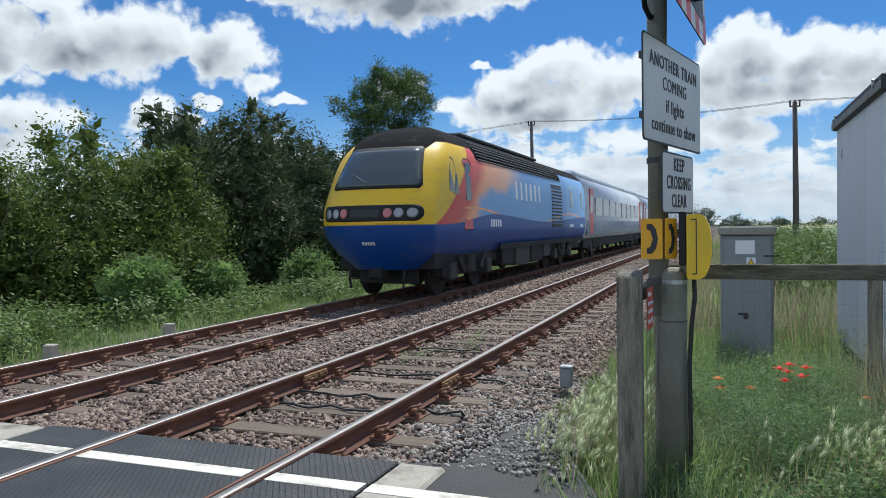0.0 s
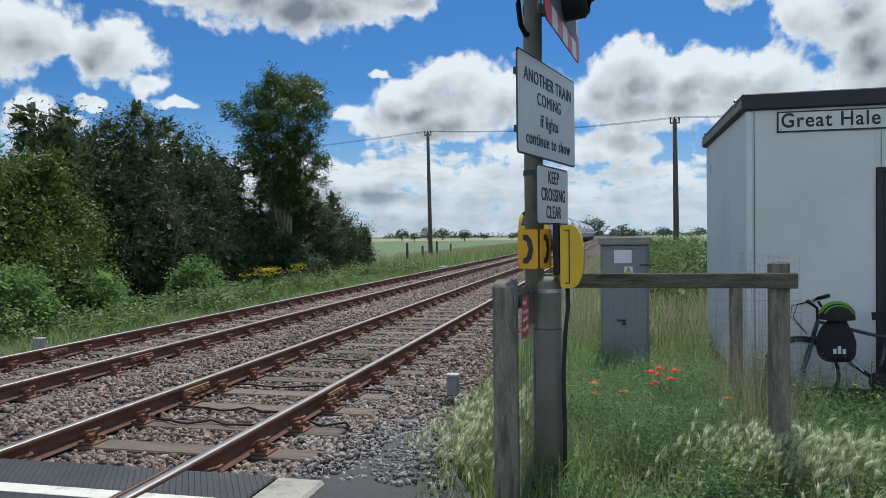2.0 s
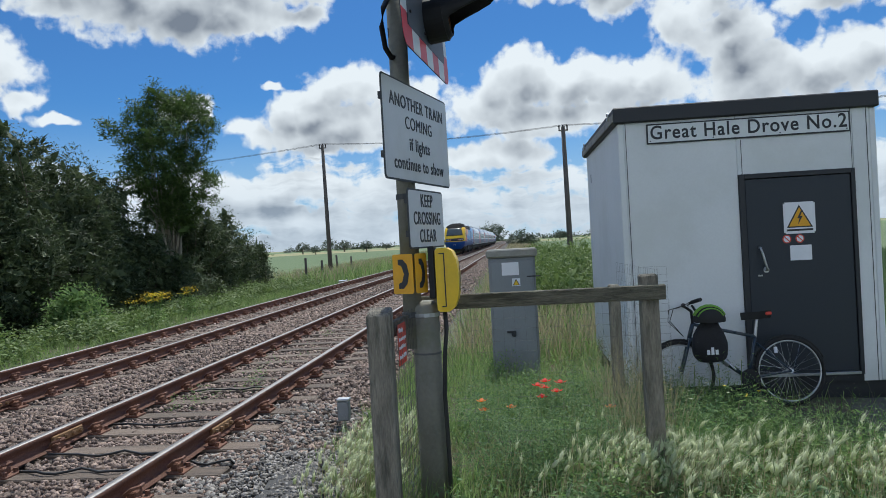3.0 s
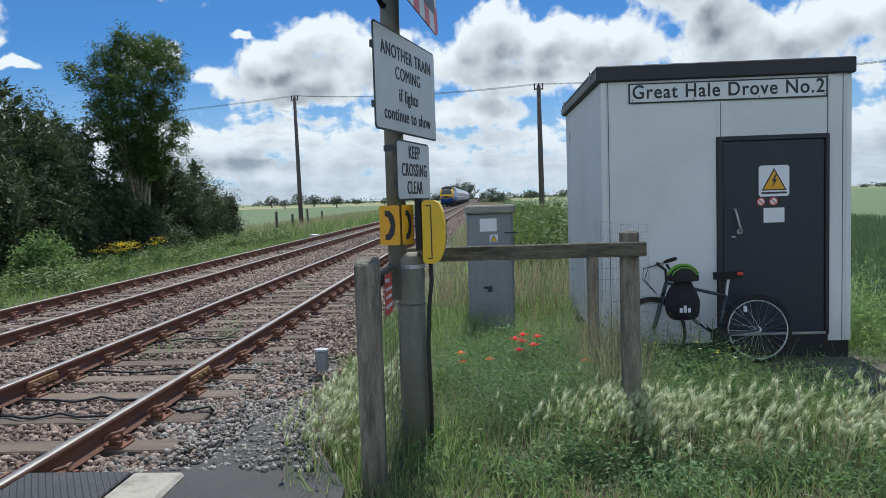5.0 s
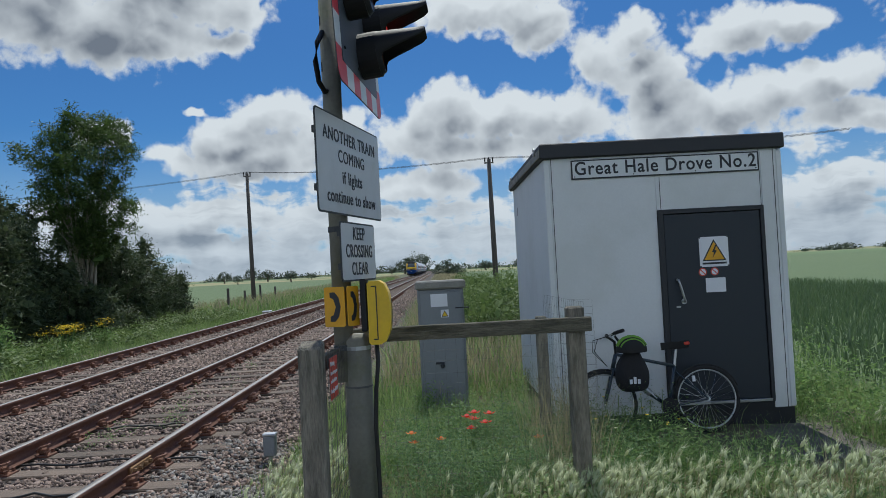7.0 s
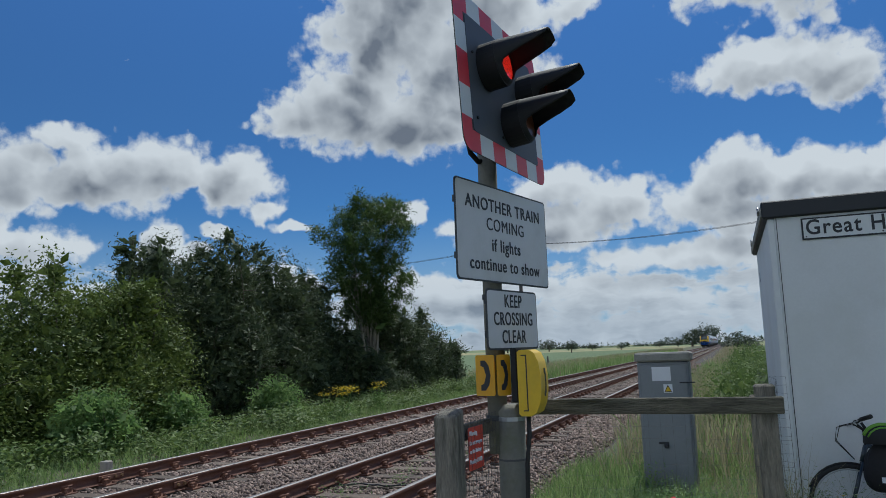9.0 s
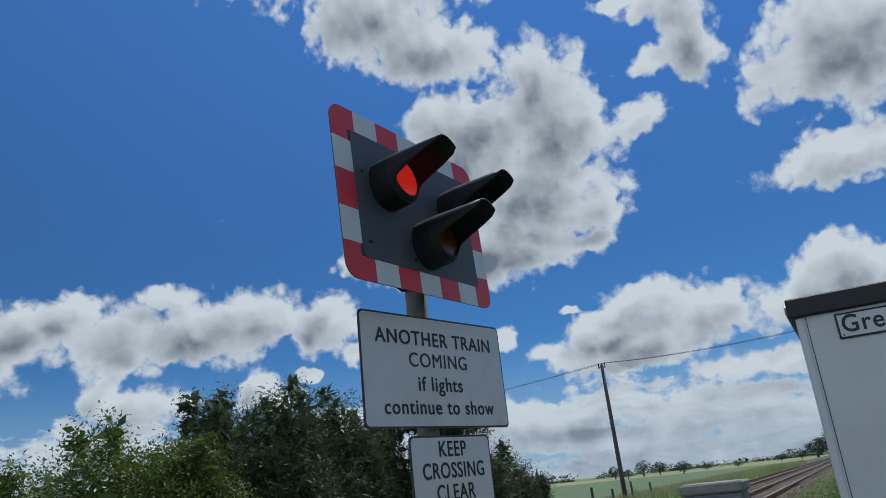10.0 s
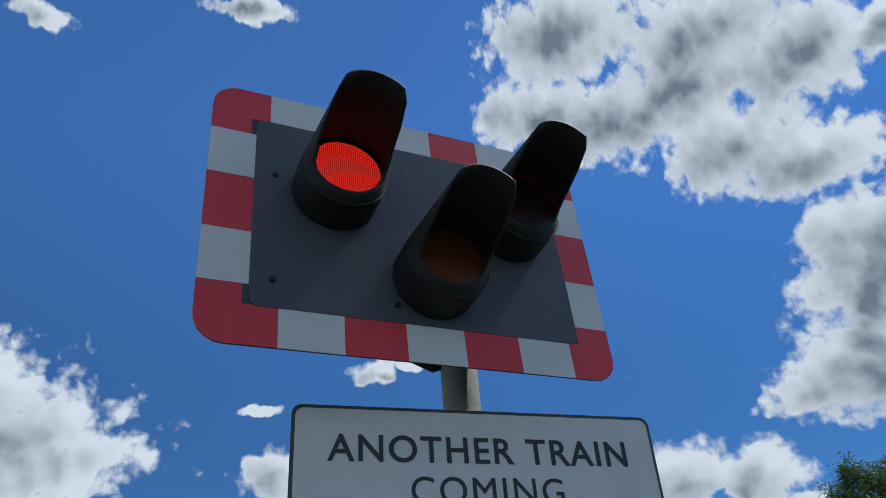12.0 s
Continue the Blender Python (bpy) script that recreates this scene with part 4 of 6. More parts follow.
# ---- fence ----
def fence():
    t = thing("crossing_fence", pose(0, 0, 0), "weathered timber post and rail fence with wire mesh", "fence")
    def post(x0, x1, y0, y1, top, slope=0.0):
        b = box(x0, x1, y0, y1, -0.4, top, 0.012)
        for v in b.verts:
            if v.co.z > top - 0.05:
                v.co.z += slope * (v.co.y - y0)
        return part("post", b, OLD_WOOD, t, "grey weathered timber post")
    post(2.07, 2.205, -2.735, -2.60, 1.185, 0.25)
    post(2.20, 2.30, -1.80, -1.70, 1.15)
    post(3.765, 3.885, -1.70, -1.58, 1.275)
    post(3.76, 3.86, -0.02, 0.08, 1.10)
    b = box(2.24, 3.925, -1.745, -1.70, 1.105, 1.205, 0.006)
    part("fence_rail", b, RAIL_WOOD, t, "weathered timber top rail")
    b = bmesh.new()
    box(-0.02, 0.02, 0, 0.84, 1.03, 1.12, 0.005, b)
    b.transform(pose(2.17, -2.6, 0, 0, 0, -5))
    part("fence_rail", b, RAIL_WOOD, t)
    def mesh_panel(p, q, z0, z1, step, r=0.0007):
        b = bmesh.new()
        p, q = Vector(p), Vector(q)
        n = int((q - p).length / step)
        for k in range(n + 1):
            a = p.lerp(q, k / n)
            w = 0.006 * math.sin(k * 1.9)
            tube([(a.x + w, a.y, z0), (a.x - w, a.y, (z0 + z1) / 2), (a.x, a.y + w, z1)], r, 3, b)
        rows = int((z1 - z0) / step)
        for k in range(rows + 1):
            z = z0 + (z1 - z0) * k / rows
            tube([(p.x, p.y, z), ((p.x + q.x) / 2 + 0.005, (p.y + q.y) / 2, z + 0.006 * math.sin(k * 2.3)), (q.x, q.y, z)], r, 3, b)
        tagged(part("wire_mesh", b, GALV, t, "galvanised wire mesh"), kind="stuff")
    mesh_panel((2.225, -2.66, 0), (2.27, -1.8, 0), -0.15, 1.16, 0.05, 0.0013)
    mesh_panel((2.3, -1.69, 0), (3.95, -1.69, 0), -0.15, 1.10, 0.075)
    mesh_panel((3.78, -1.56, 0), (3.95, -1.66, 0), 0.2, 1.32, 0.05)
    mesh_panel((3.9, -1.6, 0), (3.84, 0.0, 0), -0.15, 1.3, 0.075)
    pl = part("warning_plate", slab(rounded(0.225, 0.24, 0.01), 0.004), RED_SIGN, t, "red trespass warning plate with white words")
    pl.matrix_basis = pose(2.234, -2.49, 0.985, 0, 0, 87)
    for s, z, size in (("Warning", 0.085, 0.036), ("Do not trespass", 0.032, 0.031), ("on the Railway", -0.015, 0.031), ("Penalty £1000", -0.072, 0.034)):
        lettering("lettering", s, size, pl, PAPER, pose(-0.103, -0.002, z), 0.85, "LEFT", 0.001)


fence()


# ---- equipment hut ----
def hut():
    X0, X1, Y0, Y1, B, T = 4.085, 6.665, 1.13, 4.4, -0.09, 2.71
    t = thing("equipment_hut", pose(0, 0, 0), "white-panelled railway equipment hut with a dark flat roof edge", "hut")
    part("base", box(X0 + 0.03, X1 - 0.005, Y0 + 0.03, Y1, -0.42, B), HUT_DARK, t, "black plinth")
    part("front_wall", box(X0 + 0.06, 5.28, Y0, Y0 + 0.05, B, T), HUT_WHITE, t)
    part("front_wall", box(6.44, X1 - 0.06, Y0, Y0 + 0.05, B, T), HUT_WHITE, t)
    part("front_wall", box(5.284, 6.436, Y0 + 0.001, Y0 + 0.05, 2.09, T), HUT_WHITE, t)
    part("side_wall", box(X0, X0 + 0.05, Y0 + 0.06, Y0 + 1.15, B, T), HUT_WHITE, t)
    part("side_wall", box(X0, X0 + 0.05, Y0 + 1.158, Y0 + 2.2, B, T), HUT_WHITE, t)
    part("side_wall", box(X0, X0 + 0.05, Y0 + 2.208, Y1, B, T), HUT_WHITE, t)
    part("side_wall", box(X1 - 0.05, X1, Y0 + 0.06, Y1, B, T), HUT_WHITE, t)
    part("back_wall", box(X0 + 0.05, X1 - 0.05, Y1 - 0.05, Y1, B, T), HUT_WHITE, t)
    for x in (X0 - 0.006, X1 - 0.062):
        part("corner_trim", box(x, x + 0.068, Y0 - 0.006, Y0 + 0.062, B, T, 0.012), HUT_WHITE, t, "rounded white corner strip")
    for x in (X0 + 0.072, X1 - 0.09):
        part("seam", box(x, x + 0.007, Y0 - 0.003, Y0 + 0.01, B, T), SIGN_BACK, t)
    part("seam", box(5.325, 5.331, Y0 - 0.002, Y0 + 0.01, 2.1, 2.46), SIGN_BACK, t)
    part("seam", box(6.42, 6.425, Y0 - 0.002, Y0 + 0.01, 2.1, T), SIGN_BACK, t)
    b = box(X0 - 0.05, X1 + 0.03, Y0 - 0.05, Y1 + 0.05, T + 0.002, T + 0.165, 0.012)
    part("roof", b, HUT_DARK, t, "dark flat roof edge")
    part("roof_edge", box(X0 - 0.062, X0 - 0.051, Y0 - 0.04, Y1 + 0.04, T + 0.02, T + 0.10), CAB_TOP, t)
    for y in (Y0 + 0.25, Y1 - 0.4):
        part("lifting_eye", tube([(X0 - 0.07, y + 0.04 * math.cos(a), T + 0.12 + 0.04 * math.sin(a)) for a in [2 * math.pi * k / 12 for k in range(12)]], 0.009, 6, closed=True), STEEL, t, "", True)
    # door
    d = part("door", box(5.345, 6.39, Y0 - 0.012, Y0 + 0.03, 0.02, 2.045, 0.004), DOOR_BLUE, t, "dark slate-blue steel door, closed")
    for x0, x1, z0, z1 in ((5.284, 5.34, -0.02, 2.10), (6.395, 6.436, -0.02, 2.10), (5.34, 6.395, 2.05, 2.10)):
        part("door_frame", box(x0, x1, Y0 - 0.03, Y0 + 0.04, z0, z1, 0.004), HUT_DARK, t, "black door frame")
    part("threshold", box(5.345, 6.40, Y0 - 0.035, Y0 + 0.03, -0.015, 0.015, 0.003), STEEL, t, "bare metal threshold")
    part("lower_panel", box(5.284, 6.436, Y0 + 0.002, Y0 + 0.04, B, -0.02), HUT_DARK, t)
    f = Y0 - 0.014
    part("handle", tube([(5.455, f, 1.335), (5.455, f - 0.05, 1.33), (5.47, f - 0.055, 1.27), (5.50, f - 0.055, 1.15), (5.515, f - 0.05, 1.10), (5.515, f, 1.095)], 0.013, 8), STEEL, d, "bright pull handle", True)
    part("handle_rose", slab(disc(0.03, 14, 5.515, 1.10), 0.01, pose(0, f - 0.008, 0)), STEEL, d)
    part("lock", box(5.43, 5.475, f - 0.012, f, 1.035, 1.05), STEEL, d)
    part("notice", slab(rounded(0.315, 0.325, 0.008, 3, 5.87, 1.62), 0.003, pose(0, f - 0.003, 0)), PAPER, d, "white and yellow electrical hazard notice")
    part("triangle", slab([(5.74, 1.52), (6.0, 1.52), (5.87, 1.755)], 0.002, pose(0, f - 0.0055, 0)), INK, d)
    part("triangle", slab([(5.762, 1.533), (5.978, 1.533), (5.87, 1.728)], 0.002, pose(0, f - 0.008, 0)), AMBER, d, "yellow hazard triangle")
    part("bolt_mark", slab([(5.885, 1.69), (5.845, 1.615), (5.868, 1.615), (5.85, 1.55), (5.9, 1.635), (5.875, 1.635), (5.90, 1.69)], 0.002, pose(0, f - 0.0105, 0)), INK, d)
    part("black_strip", box(5.74, 6.0, f - 0.0055, f - 0.003, 1.485, 1.505), INK, d)
    for x in (5.735, 5.865):
        part("prohibition_disc", slab(disc(0.044, 20, x, 1.405), 0.002, pose(0, f - 0.003, 0)), RED_SIGN, d, "round red prohibition mark")
        part("prohibition_disc", slab(disc(0.033, 20, x, 1.405), 0.002, pose(0, f - 0.0055, 0)), PAPER, d)
        part("prohibition_bar", slab([(x - 0.03, 1.428), (x - 0.022, 1.434), (x + 0.03, 1.382), (x + 0.022, 1.376)], 0.002, pose(0, f - 0.008, 0)), RED_SIGN, d)
    part("notice", slab(rounded(0.215, 0.155, 0.004, 2, 5.87, 1.26), 0.002, pose(0, f - 0.003, 0)), PAPER, d, "blank white notice")
    for x in (5.72, 6.02):
        for z in (1.465, 1.775):
            part("screw", slab(disc(0.008, 8, x, z), 0.004, pose(0, f - 0.007, 0)), INK, d)
    # name board
    nb = part("name_board", box(4.375, 6.415, Y0 - 0.016, Y0 - 0.002, 2.475, 2.685, 0.002), INK, t, "white name board with black letters")
    part("board_face", box(4.39, 6.40, Y0 - 0.0195, Y0 - 0.0165, 2.49, 2.67), HUT_WHITE, nb)
    lettering("lettering", "Great Hale Drove No.2", 0.2, nb, INK, pose(5.395, Y0 - 0.022, 2.585), 0.905, bold=0.003)
    for x in (4.41, 5.05, 5.72, 6.38):
        part("screw", slab(disc(0.007, 8, x, 2.505), 0.004, pose(0, Y0 - 0.024, 0)), INK, nb)
    part("side_mark", box(X0 - 0.003, X0, Y1 - 0.5, Y1 - 0.42, 2.3, 2.42), CAB_GREY, t)


hut()


# ---- trackside cabinet ----
def cabinet():
    t = thing("trackside_cabinet", pose(0, 0, 0), "tall grey steel trackside cabinet with a lichened cap", "cabinet")
    x0, x1, y0, y1 = 2.60, 3.18, 2.40, 2.88
    part("body", box(x0, x1, y0 + 0.02, y1, -0.45, 1.335, 0.01), CAB_GREY, t)
    d = part("door", box(x0 + 0.03, x1 - 0.025, y0, y0 + 0.025, -0.1, 1.30, 0.006), CAB_GREY, t, "grey cabinet door")
    part("cap", box(x0 - 0.025, x1 + 0.03, y0 - 0.03, y1 + 0.03, 1.337, 1.44, 0.018), CAB_TOP, t, "lichened pale cap")
    part("notice", box(2.765, 2.975, y0 - 0.004, y0 - 0.001, 1.115, 1.275), PAPER, d, "blank white notice")
    part("hazard_label", box(2.885, 2.985, y0 - 0.004, y0 - 0.001, 0.98, 1.075), PAPER, d)
    part("hazard_triangle", slab([(2.892, 0.988), (2.978, 0.988), (2.935, 1.068)], 0.002, pose(0, y0 - 0.0065, 0)), INK, d)
    part("hazard_triangle", slab([(2.904, 0.995), (2.966, 0.995), (2.935, 1.053)], 0.002, pose(0, y0 - 0.009, 0)), YELLOW, d, "yellow hazard triangle")
    part("latch", box(2.79, 2.90, y0 - 0.02, y0, 0.40, 0.425, 0.004), HUT_DARK, d)
    part("padlock", box(2.85, 2.90, y0 - 0.04, y0, 0.355, 0.405, 0.01), HUT_DARK, d, "black padlock")
    part("stay", box(3.07, 3.24, y0 - 0.02, y0, 1.085, 1.10), HUT_DARK, t)


cabinet()


# ---- low trackside things ----
def concrete_marker(x, y):
    t = thing("concrete_marker", pose(x, y, ground_z(x, y), 0, 0, 6), "short square concrete marker post beside the far track", "marker post", "concrete marker posts")
    part("post", box(-0.075, 0.075, -0.075, 0.075, -0.2, 0.30, 0.012), CONCRETE, t)


concrete_marker(-6.3, 0.85)
concrete_marker(-6.25, 3.2)
t = thing("track_magnet", pose(-5.45, 28.9, -0.3), "pale flat trackside equipment box beside the far rail", "trackside box")
part("casing", box(-0.16, 0.16, -0.3, 0.3, 0.0, 0.26, 0.02), CONCRETE, t)
part("lid", box(-0.17, 0.17, -0.31, 0.31, 0.262, 0.29, 0.01), PAPER, t)
t = thing("junction_box", pose(1.12, 0.55, -0.3), "small grey trackside junction box on a stake", "junction box")
part("stake", tube([(0, 0, -0.15), (0, 0, 0.2)], 0.02, 8), STEEL, t)
part("box_body", box(-0.06, 0.06, -0.05, 0.05, 0.12, 0.32, 0.012), CAB_GREY, t)
part("lid", box(-0.066, 0.066, -0.056, 0.056, 0.322, 0.345, 0.006), STEEL, t)
for k, (y, x0, x1) in enumerate(((-0.55, -1.35, -0.15), (-1.05, -1.3, -0.2), (0.55, -1.38, 1.0), (-0.9, 0.15, 1.1), (2.3, -1.3, -0.2))):
    t = thing("track_cable", pose(0, 0, 0), "black track circuit cable lying across the ballast", "cable", "track cables")
    n = 12
    part("sheath", tube([(x0 + (x1 - x0) * i / n, y + 0.05 * math.sin(i * 1.1 + k), -0.135 - 0.02 * abs(math.sin(i * 0.9 + k)) - (0.06 if x0 + (x1 - x0) * i / n > 0.5 else 0)) for i in range(n + 1)], 0.011, 6), CABLE, t, "", True)


# ---- telegraph poles and wires ----
def telegraph_pole(x, y, top, lean):
    t = thing("telegraph_pole", pose(x, y, -0.8, 0, lean, 0), "tall dark creosoted wooden telegraph pole in a field edge", "telegraph pole", "telegraph poles")
    h = top + 0.8
    part("pole", tube([(0, 0, -0.3), (0, 0, h * 0.5), (0, 0, h)], [0.17, 0.14, 0.11], 12), POLE_WOOD, t, "", True)
    part("crossarm", box(-0.26, 0.26, -0.04, 0.04, h - 0.24, h - 0.17, 0.01), POLE_WOOD, t)
    for q in (-0.22, 0.0, 0.22):
        part("insulator", tube([(q, 0, h - 0.2), (q, 0, h + 0.06), (q, 0, h + 0.10)], [0.03, 0.045, 0.02], 8), BLACK_PLASTIC, t)


POLES = [(-42.2, 65.5, 10.4), (-10.05, 45.0, 8.95), (6.08, 34.4, 7.55), (22.2, 23.8, 6.6)]
for (x, y, top), lean in zip(POLES, (0, -0.6, -0.4, 0)):
    telegraph_pole(x, y, top, lean)
for q in (-0.22, 0.0, 0.22):
    t = thing("overhead_wire", pose(0, 0, 0), "thin overhead wire strung between the telegraph poles", "wire", "overhead wires")
    pts = []
    for (x0, y0, z0), (x1, y1, z1) in zip(POLES, POLES[1:]):
        for k in range(12):
            f = k / 12
            pts.append((x0 + (x1 - x0) * f + q * 0.3, y0 + (y1 - y0) * f + q, z0 + (z1 - z0) * f + 0.08 - 1.2 * f * (1 - f)))
    part("strand", tube(pts, 0.008, 4), CABLE, t)


# ---- the train ----
def livery():
    """Painted sides: yellow end, red and orange sweep, blue over dark blue, black roof."""
    m = bpy.data.materials.new("power_car_livery")
    m.use_nodes = True
    N = Nodes(m.node_tree)
    pos = N.n("TexCoord").outputs["Object"]
    x, y, z = N.n("SeparateXYZ", None, i0=pos).outputs
    wob = N.m("MULTIPLY", N.m("SUBTRACT", N.noise(N.vm("MULTIPLY", pos, (0, 0.5, 1)), 1.2, 2.0), 0.5), 1.6)
    sw = N.m("SUBTRACT", y, N.m("MULTIPLY", N.m("POWER", N.m("MAXIMUM", N.m("SUBTRACT", z, 1.5), 0.0), 0.6), 1.75))
    ramp = N.n("ValToRGB", None, i0=N.m("DIVIDE", N.m("ADD", sw, 1.0), 8.0))
    el = ramp.color_ramp.elements
    stops = [(0.0, (0.80, 0.50, 0.015)), (0.165, (0.80, 0.50, 0.015)), (0.175, (0.62, 0.06, 0.05)), (0.29, (0.62, 0.09, 0.07)), (0.36, (0.80, 0.34, 0.17)), (0.60, (0.70, 0.42, 0.30)), (0.78, (0.13, 0.29, 0.58)), (1.0, (0.13, 0.29, 0.58))]
    while len(el) < len(stops):
        el.new(0.5)
    for e, (p, c) in zip(el, stops):
        e.position, e.color = p, (*c, 1)
    up = N.m("ADD", 2.45, N.m("MULTIPLY", N.m("SUBTRACT", y, 5.5), 0.10))
    lower_blue = N.m("MULTIPLY", N.step(N.m("SUBTRACT", N.m("ADD", z, N.m("MULTIPLY", wob, 0.35)), up), 0.15, -0.15), N.step(y, 2.9, 3.6))
    c = N.mix(lower_blue, ramp.outputs[0], (0.16, 0.34, 0.62, 1))
    line = N.m("ABSOLUTE", N.m("SUBTRACT", z, N.m("ADD", 1.72, N.m("MULTIPLY", N.m("SINE", N.m("MULTIPLY", y, 0.55)), 0.22))))
    c = N.mix(N.m("MULTIPLY", N.step(line, 0.035, 0.015), N.step(y, 2.0, 2.6)), c, (0.85, 0.36, 0.17, 1))
    dark = N.m("ADD", 1.56, N.m("MULTIPLY", N.step(y, 1.0, 5.0), N.m("ADD", 0.18, N.m("MULTIPLY", N.m("SINE", N.m("MULTIPLY", y, 0.45)), 0.10))))
    c = N.mix(N.step(N.m("SUBTRACT", z, dark), 0.012, -0.012), c, (0.004, 0.058, 0.27, 1))
    roof = N.m("SUBTRACT", N.m("ADD", 3.17, N.m("MULTIPLY", N.step(N.m("ABSOLUTE", x), 0.86, 0.98), 0.17)), N.m("MULTIPLY", N.step(y, 3.25, 3.3), N.m("MULTIPLY", N.step(y, 13.1, 13.0), 0.24)))
    c = N.mix(N.step(N.m("SUBTRACT", z, roof), -0.02, 0.02), c, (0.014, 0.014, 0.016, 1))
    c = N.mix(N.m("MULTIPLY", N.step(N.noise(N.vm("MULTIPLY", pos, (1, 1, 3)), 2.5, 5.0), 0.5, 0.8), 0.22), c, (0.12, 0.11, 0.10, 1))
    sooty = N.step(N.m("SUBTRACT", z, roof), -0.02, 0.02)
    s = N.n("BsdfPrincipled", None, Base_Color=c, Roughness=N.m("ADD", 0.45, N.m("MULTIPLY", sooty, 0.45)))
    N.put(s.inputs["Specular IOR Level"], N.m("SUBTRACT", 0.5, N.m("MULTIPLY", sooty, 0.45)))
    N.n("OutputMaterial", None, Surface=s.outputs[0])
    return m


LIVERY = livery()
TRAIN_BLUE = mat("train_dark_blue", (0.012, 0.045, 0.20), 0.35, 0.0, 0.15, 2.0, 40.0, 0.02, coat=0.2)
TRAIN_SILVER = mat("coach_pale_paint", (0.58, 0.62, 0.68), 0.3, 0.1, 0.1, 1.0, 30.0, 0.02, dirt=(0.34, 0.36, 0.40), dirt_amt=0.4)
TRAIN_RED = mat("train_door_red", (0.50, 0.05, 0.06), 0.4, 0.0, 0.1, 2.0, 40.0, 0.02)
TRAIN_ROOF = mat("sooty_roof", (0.05, 0.05, 0.055), 0.7, 0.0, 0.25, 2.0, 30.0, 0.1)
UNDER = mat("underframe_grime", (0.018, 0.016, 0.015), 0.8, 0.1, 0.3, 3.0, 40.0, 0.2)
GREY_GEAR = mat("grimy_grey_gear", (0.050, 0.046, 0.043), 0.7, 0.2, 0.3, 4.0, 40.0, 0.15)
GLASS = flat("dark_train_glass", (0.085, 0.098, 0.10), 0.15)
LAMP_GLASS = flat("lamp_glass", (0.30, 0.31, 0.35), 0.15)
TAIL = flat("tail_lamp_glow", (0.42, 0.14, 0.15), 0.3, glow=0.05)

# half width of the body by height
SECTION = [(0.62, 0.84), (0.80, 1.03), (1.0, 1.20), (1.2, 1.31), (1.4, 1.365), (1.58, 1.37), (1.9, 1.37), (2.3, 1.37), (2.7, 1.355), (2.95, 1.325), (3.2, 1.25), (3.4, 1.12), (3.56, 0.95), (3.70, 0.72), (3.79, 0.48), (3.84, 0.25), (3.86, 0.06)]
NOSE = [(0.62, 0.62), (1.0, 0.30), (1.3, 0.10), (1.56, 0.0), (1.7, 0.0), (1.95, 0.05), (2.25, 0.28), (2.7, 0.60), (3.1, 0.92), (3.35, 1.20), (3.6, 1.65), (3.78, 2.2), (3.86, 3.0)]


def half_width(z):
    return lerp(z, SECTION)


def nose_y(x, z):
    """How far back the end of the power car lies at a place across it."""
    w = half_width(z)
    return lerp(z, NOSE) + 0.55 * (abs(x) / max(w, 0.05)) ** 3.2 * (1 if z < 3.3 else max(0.2, (3.9 - z) / 0.6))


def plan(y):
    u = min(1.0, max(0.0, y / 3.2))
    return 0.87 + 0.13 * (1 - (1 - u) ** 2)


def nose_point(x, z, off=0.0):
    y = nose_y(x, z)
    return Vector((x * plan(y), y - off, z))


def loft(length, ends):
    zs = []
    for (a, _), (b, _) in zip(SECTION, SECTION[1:]):
        zs += [a, (a + b) / 2]
    zs.append(SECTION[-1][0])
    V, F, cols = [], [], None
    for z in zs:
        w = half_width(z)
        row = []
        side = [0.0, 0.01, 0.02, 0.035, 0.05, 0.065, 0.08, 0.1, 0.12, 0.15, 0.2, 0.3, 0.5, 0.75, 1.0]
        if ends:
            y0 = nose_y(w, z)
            for f in side[::-1]:
                y = y0 + (length - y0) * f
                row.append((-w * plan(y), y, z))
            for k in range(1, 16):
                x = -w + 2 * w * k / 16
                row.append(tuple(nose_point(x, z)))
            for f in side:
                y = y0 + (length - y0) * f
                row.append((w * plan(y), y, z))
        else:
            for y in (length, length * 0.5, 0.0):
                row.append((-w, y, z))
            row.append((w * 0.0, 0.0, z))
            for y in (0.0, length * 0.5, length):
                row.append((w, y, z))
        cols = len(row)
        V += row
    for j in range(len(zs) - 1):
        for i in range(cols - 1):
            F.append((j * cols + i, j * cols + i + 1, (j + 1) * cols + i + 1, (j + 1) * cols + i))
    for j in range(len(zs) - 1):
        F.append((j * cols, (j + 1) * cols, (j + 1) * cols + cols - 1, j * cols + cols - 1))
    me = mesh_np("body_shell", V, F)
    me.polygons.foreach_set("use_smooth", [True] * len(me.polygons))
    return me


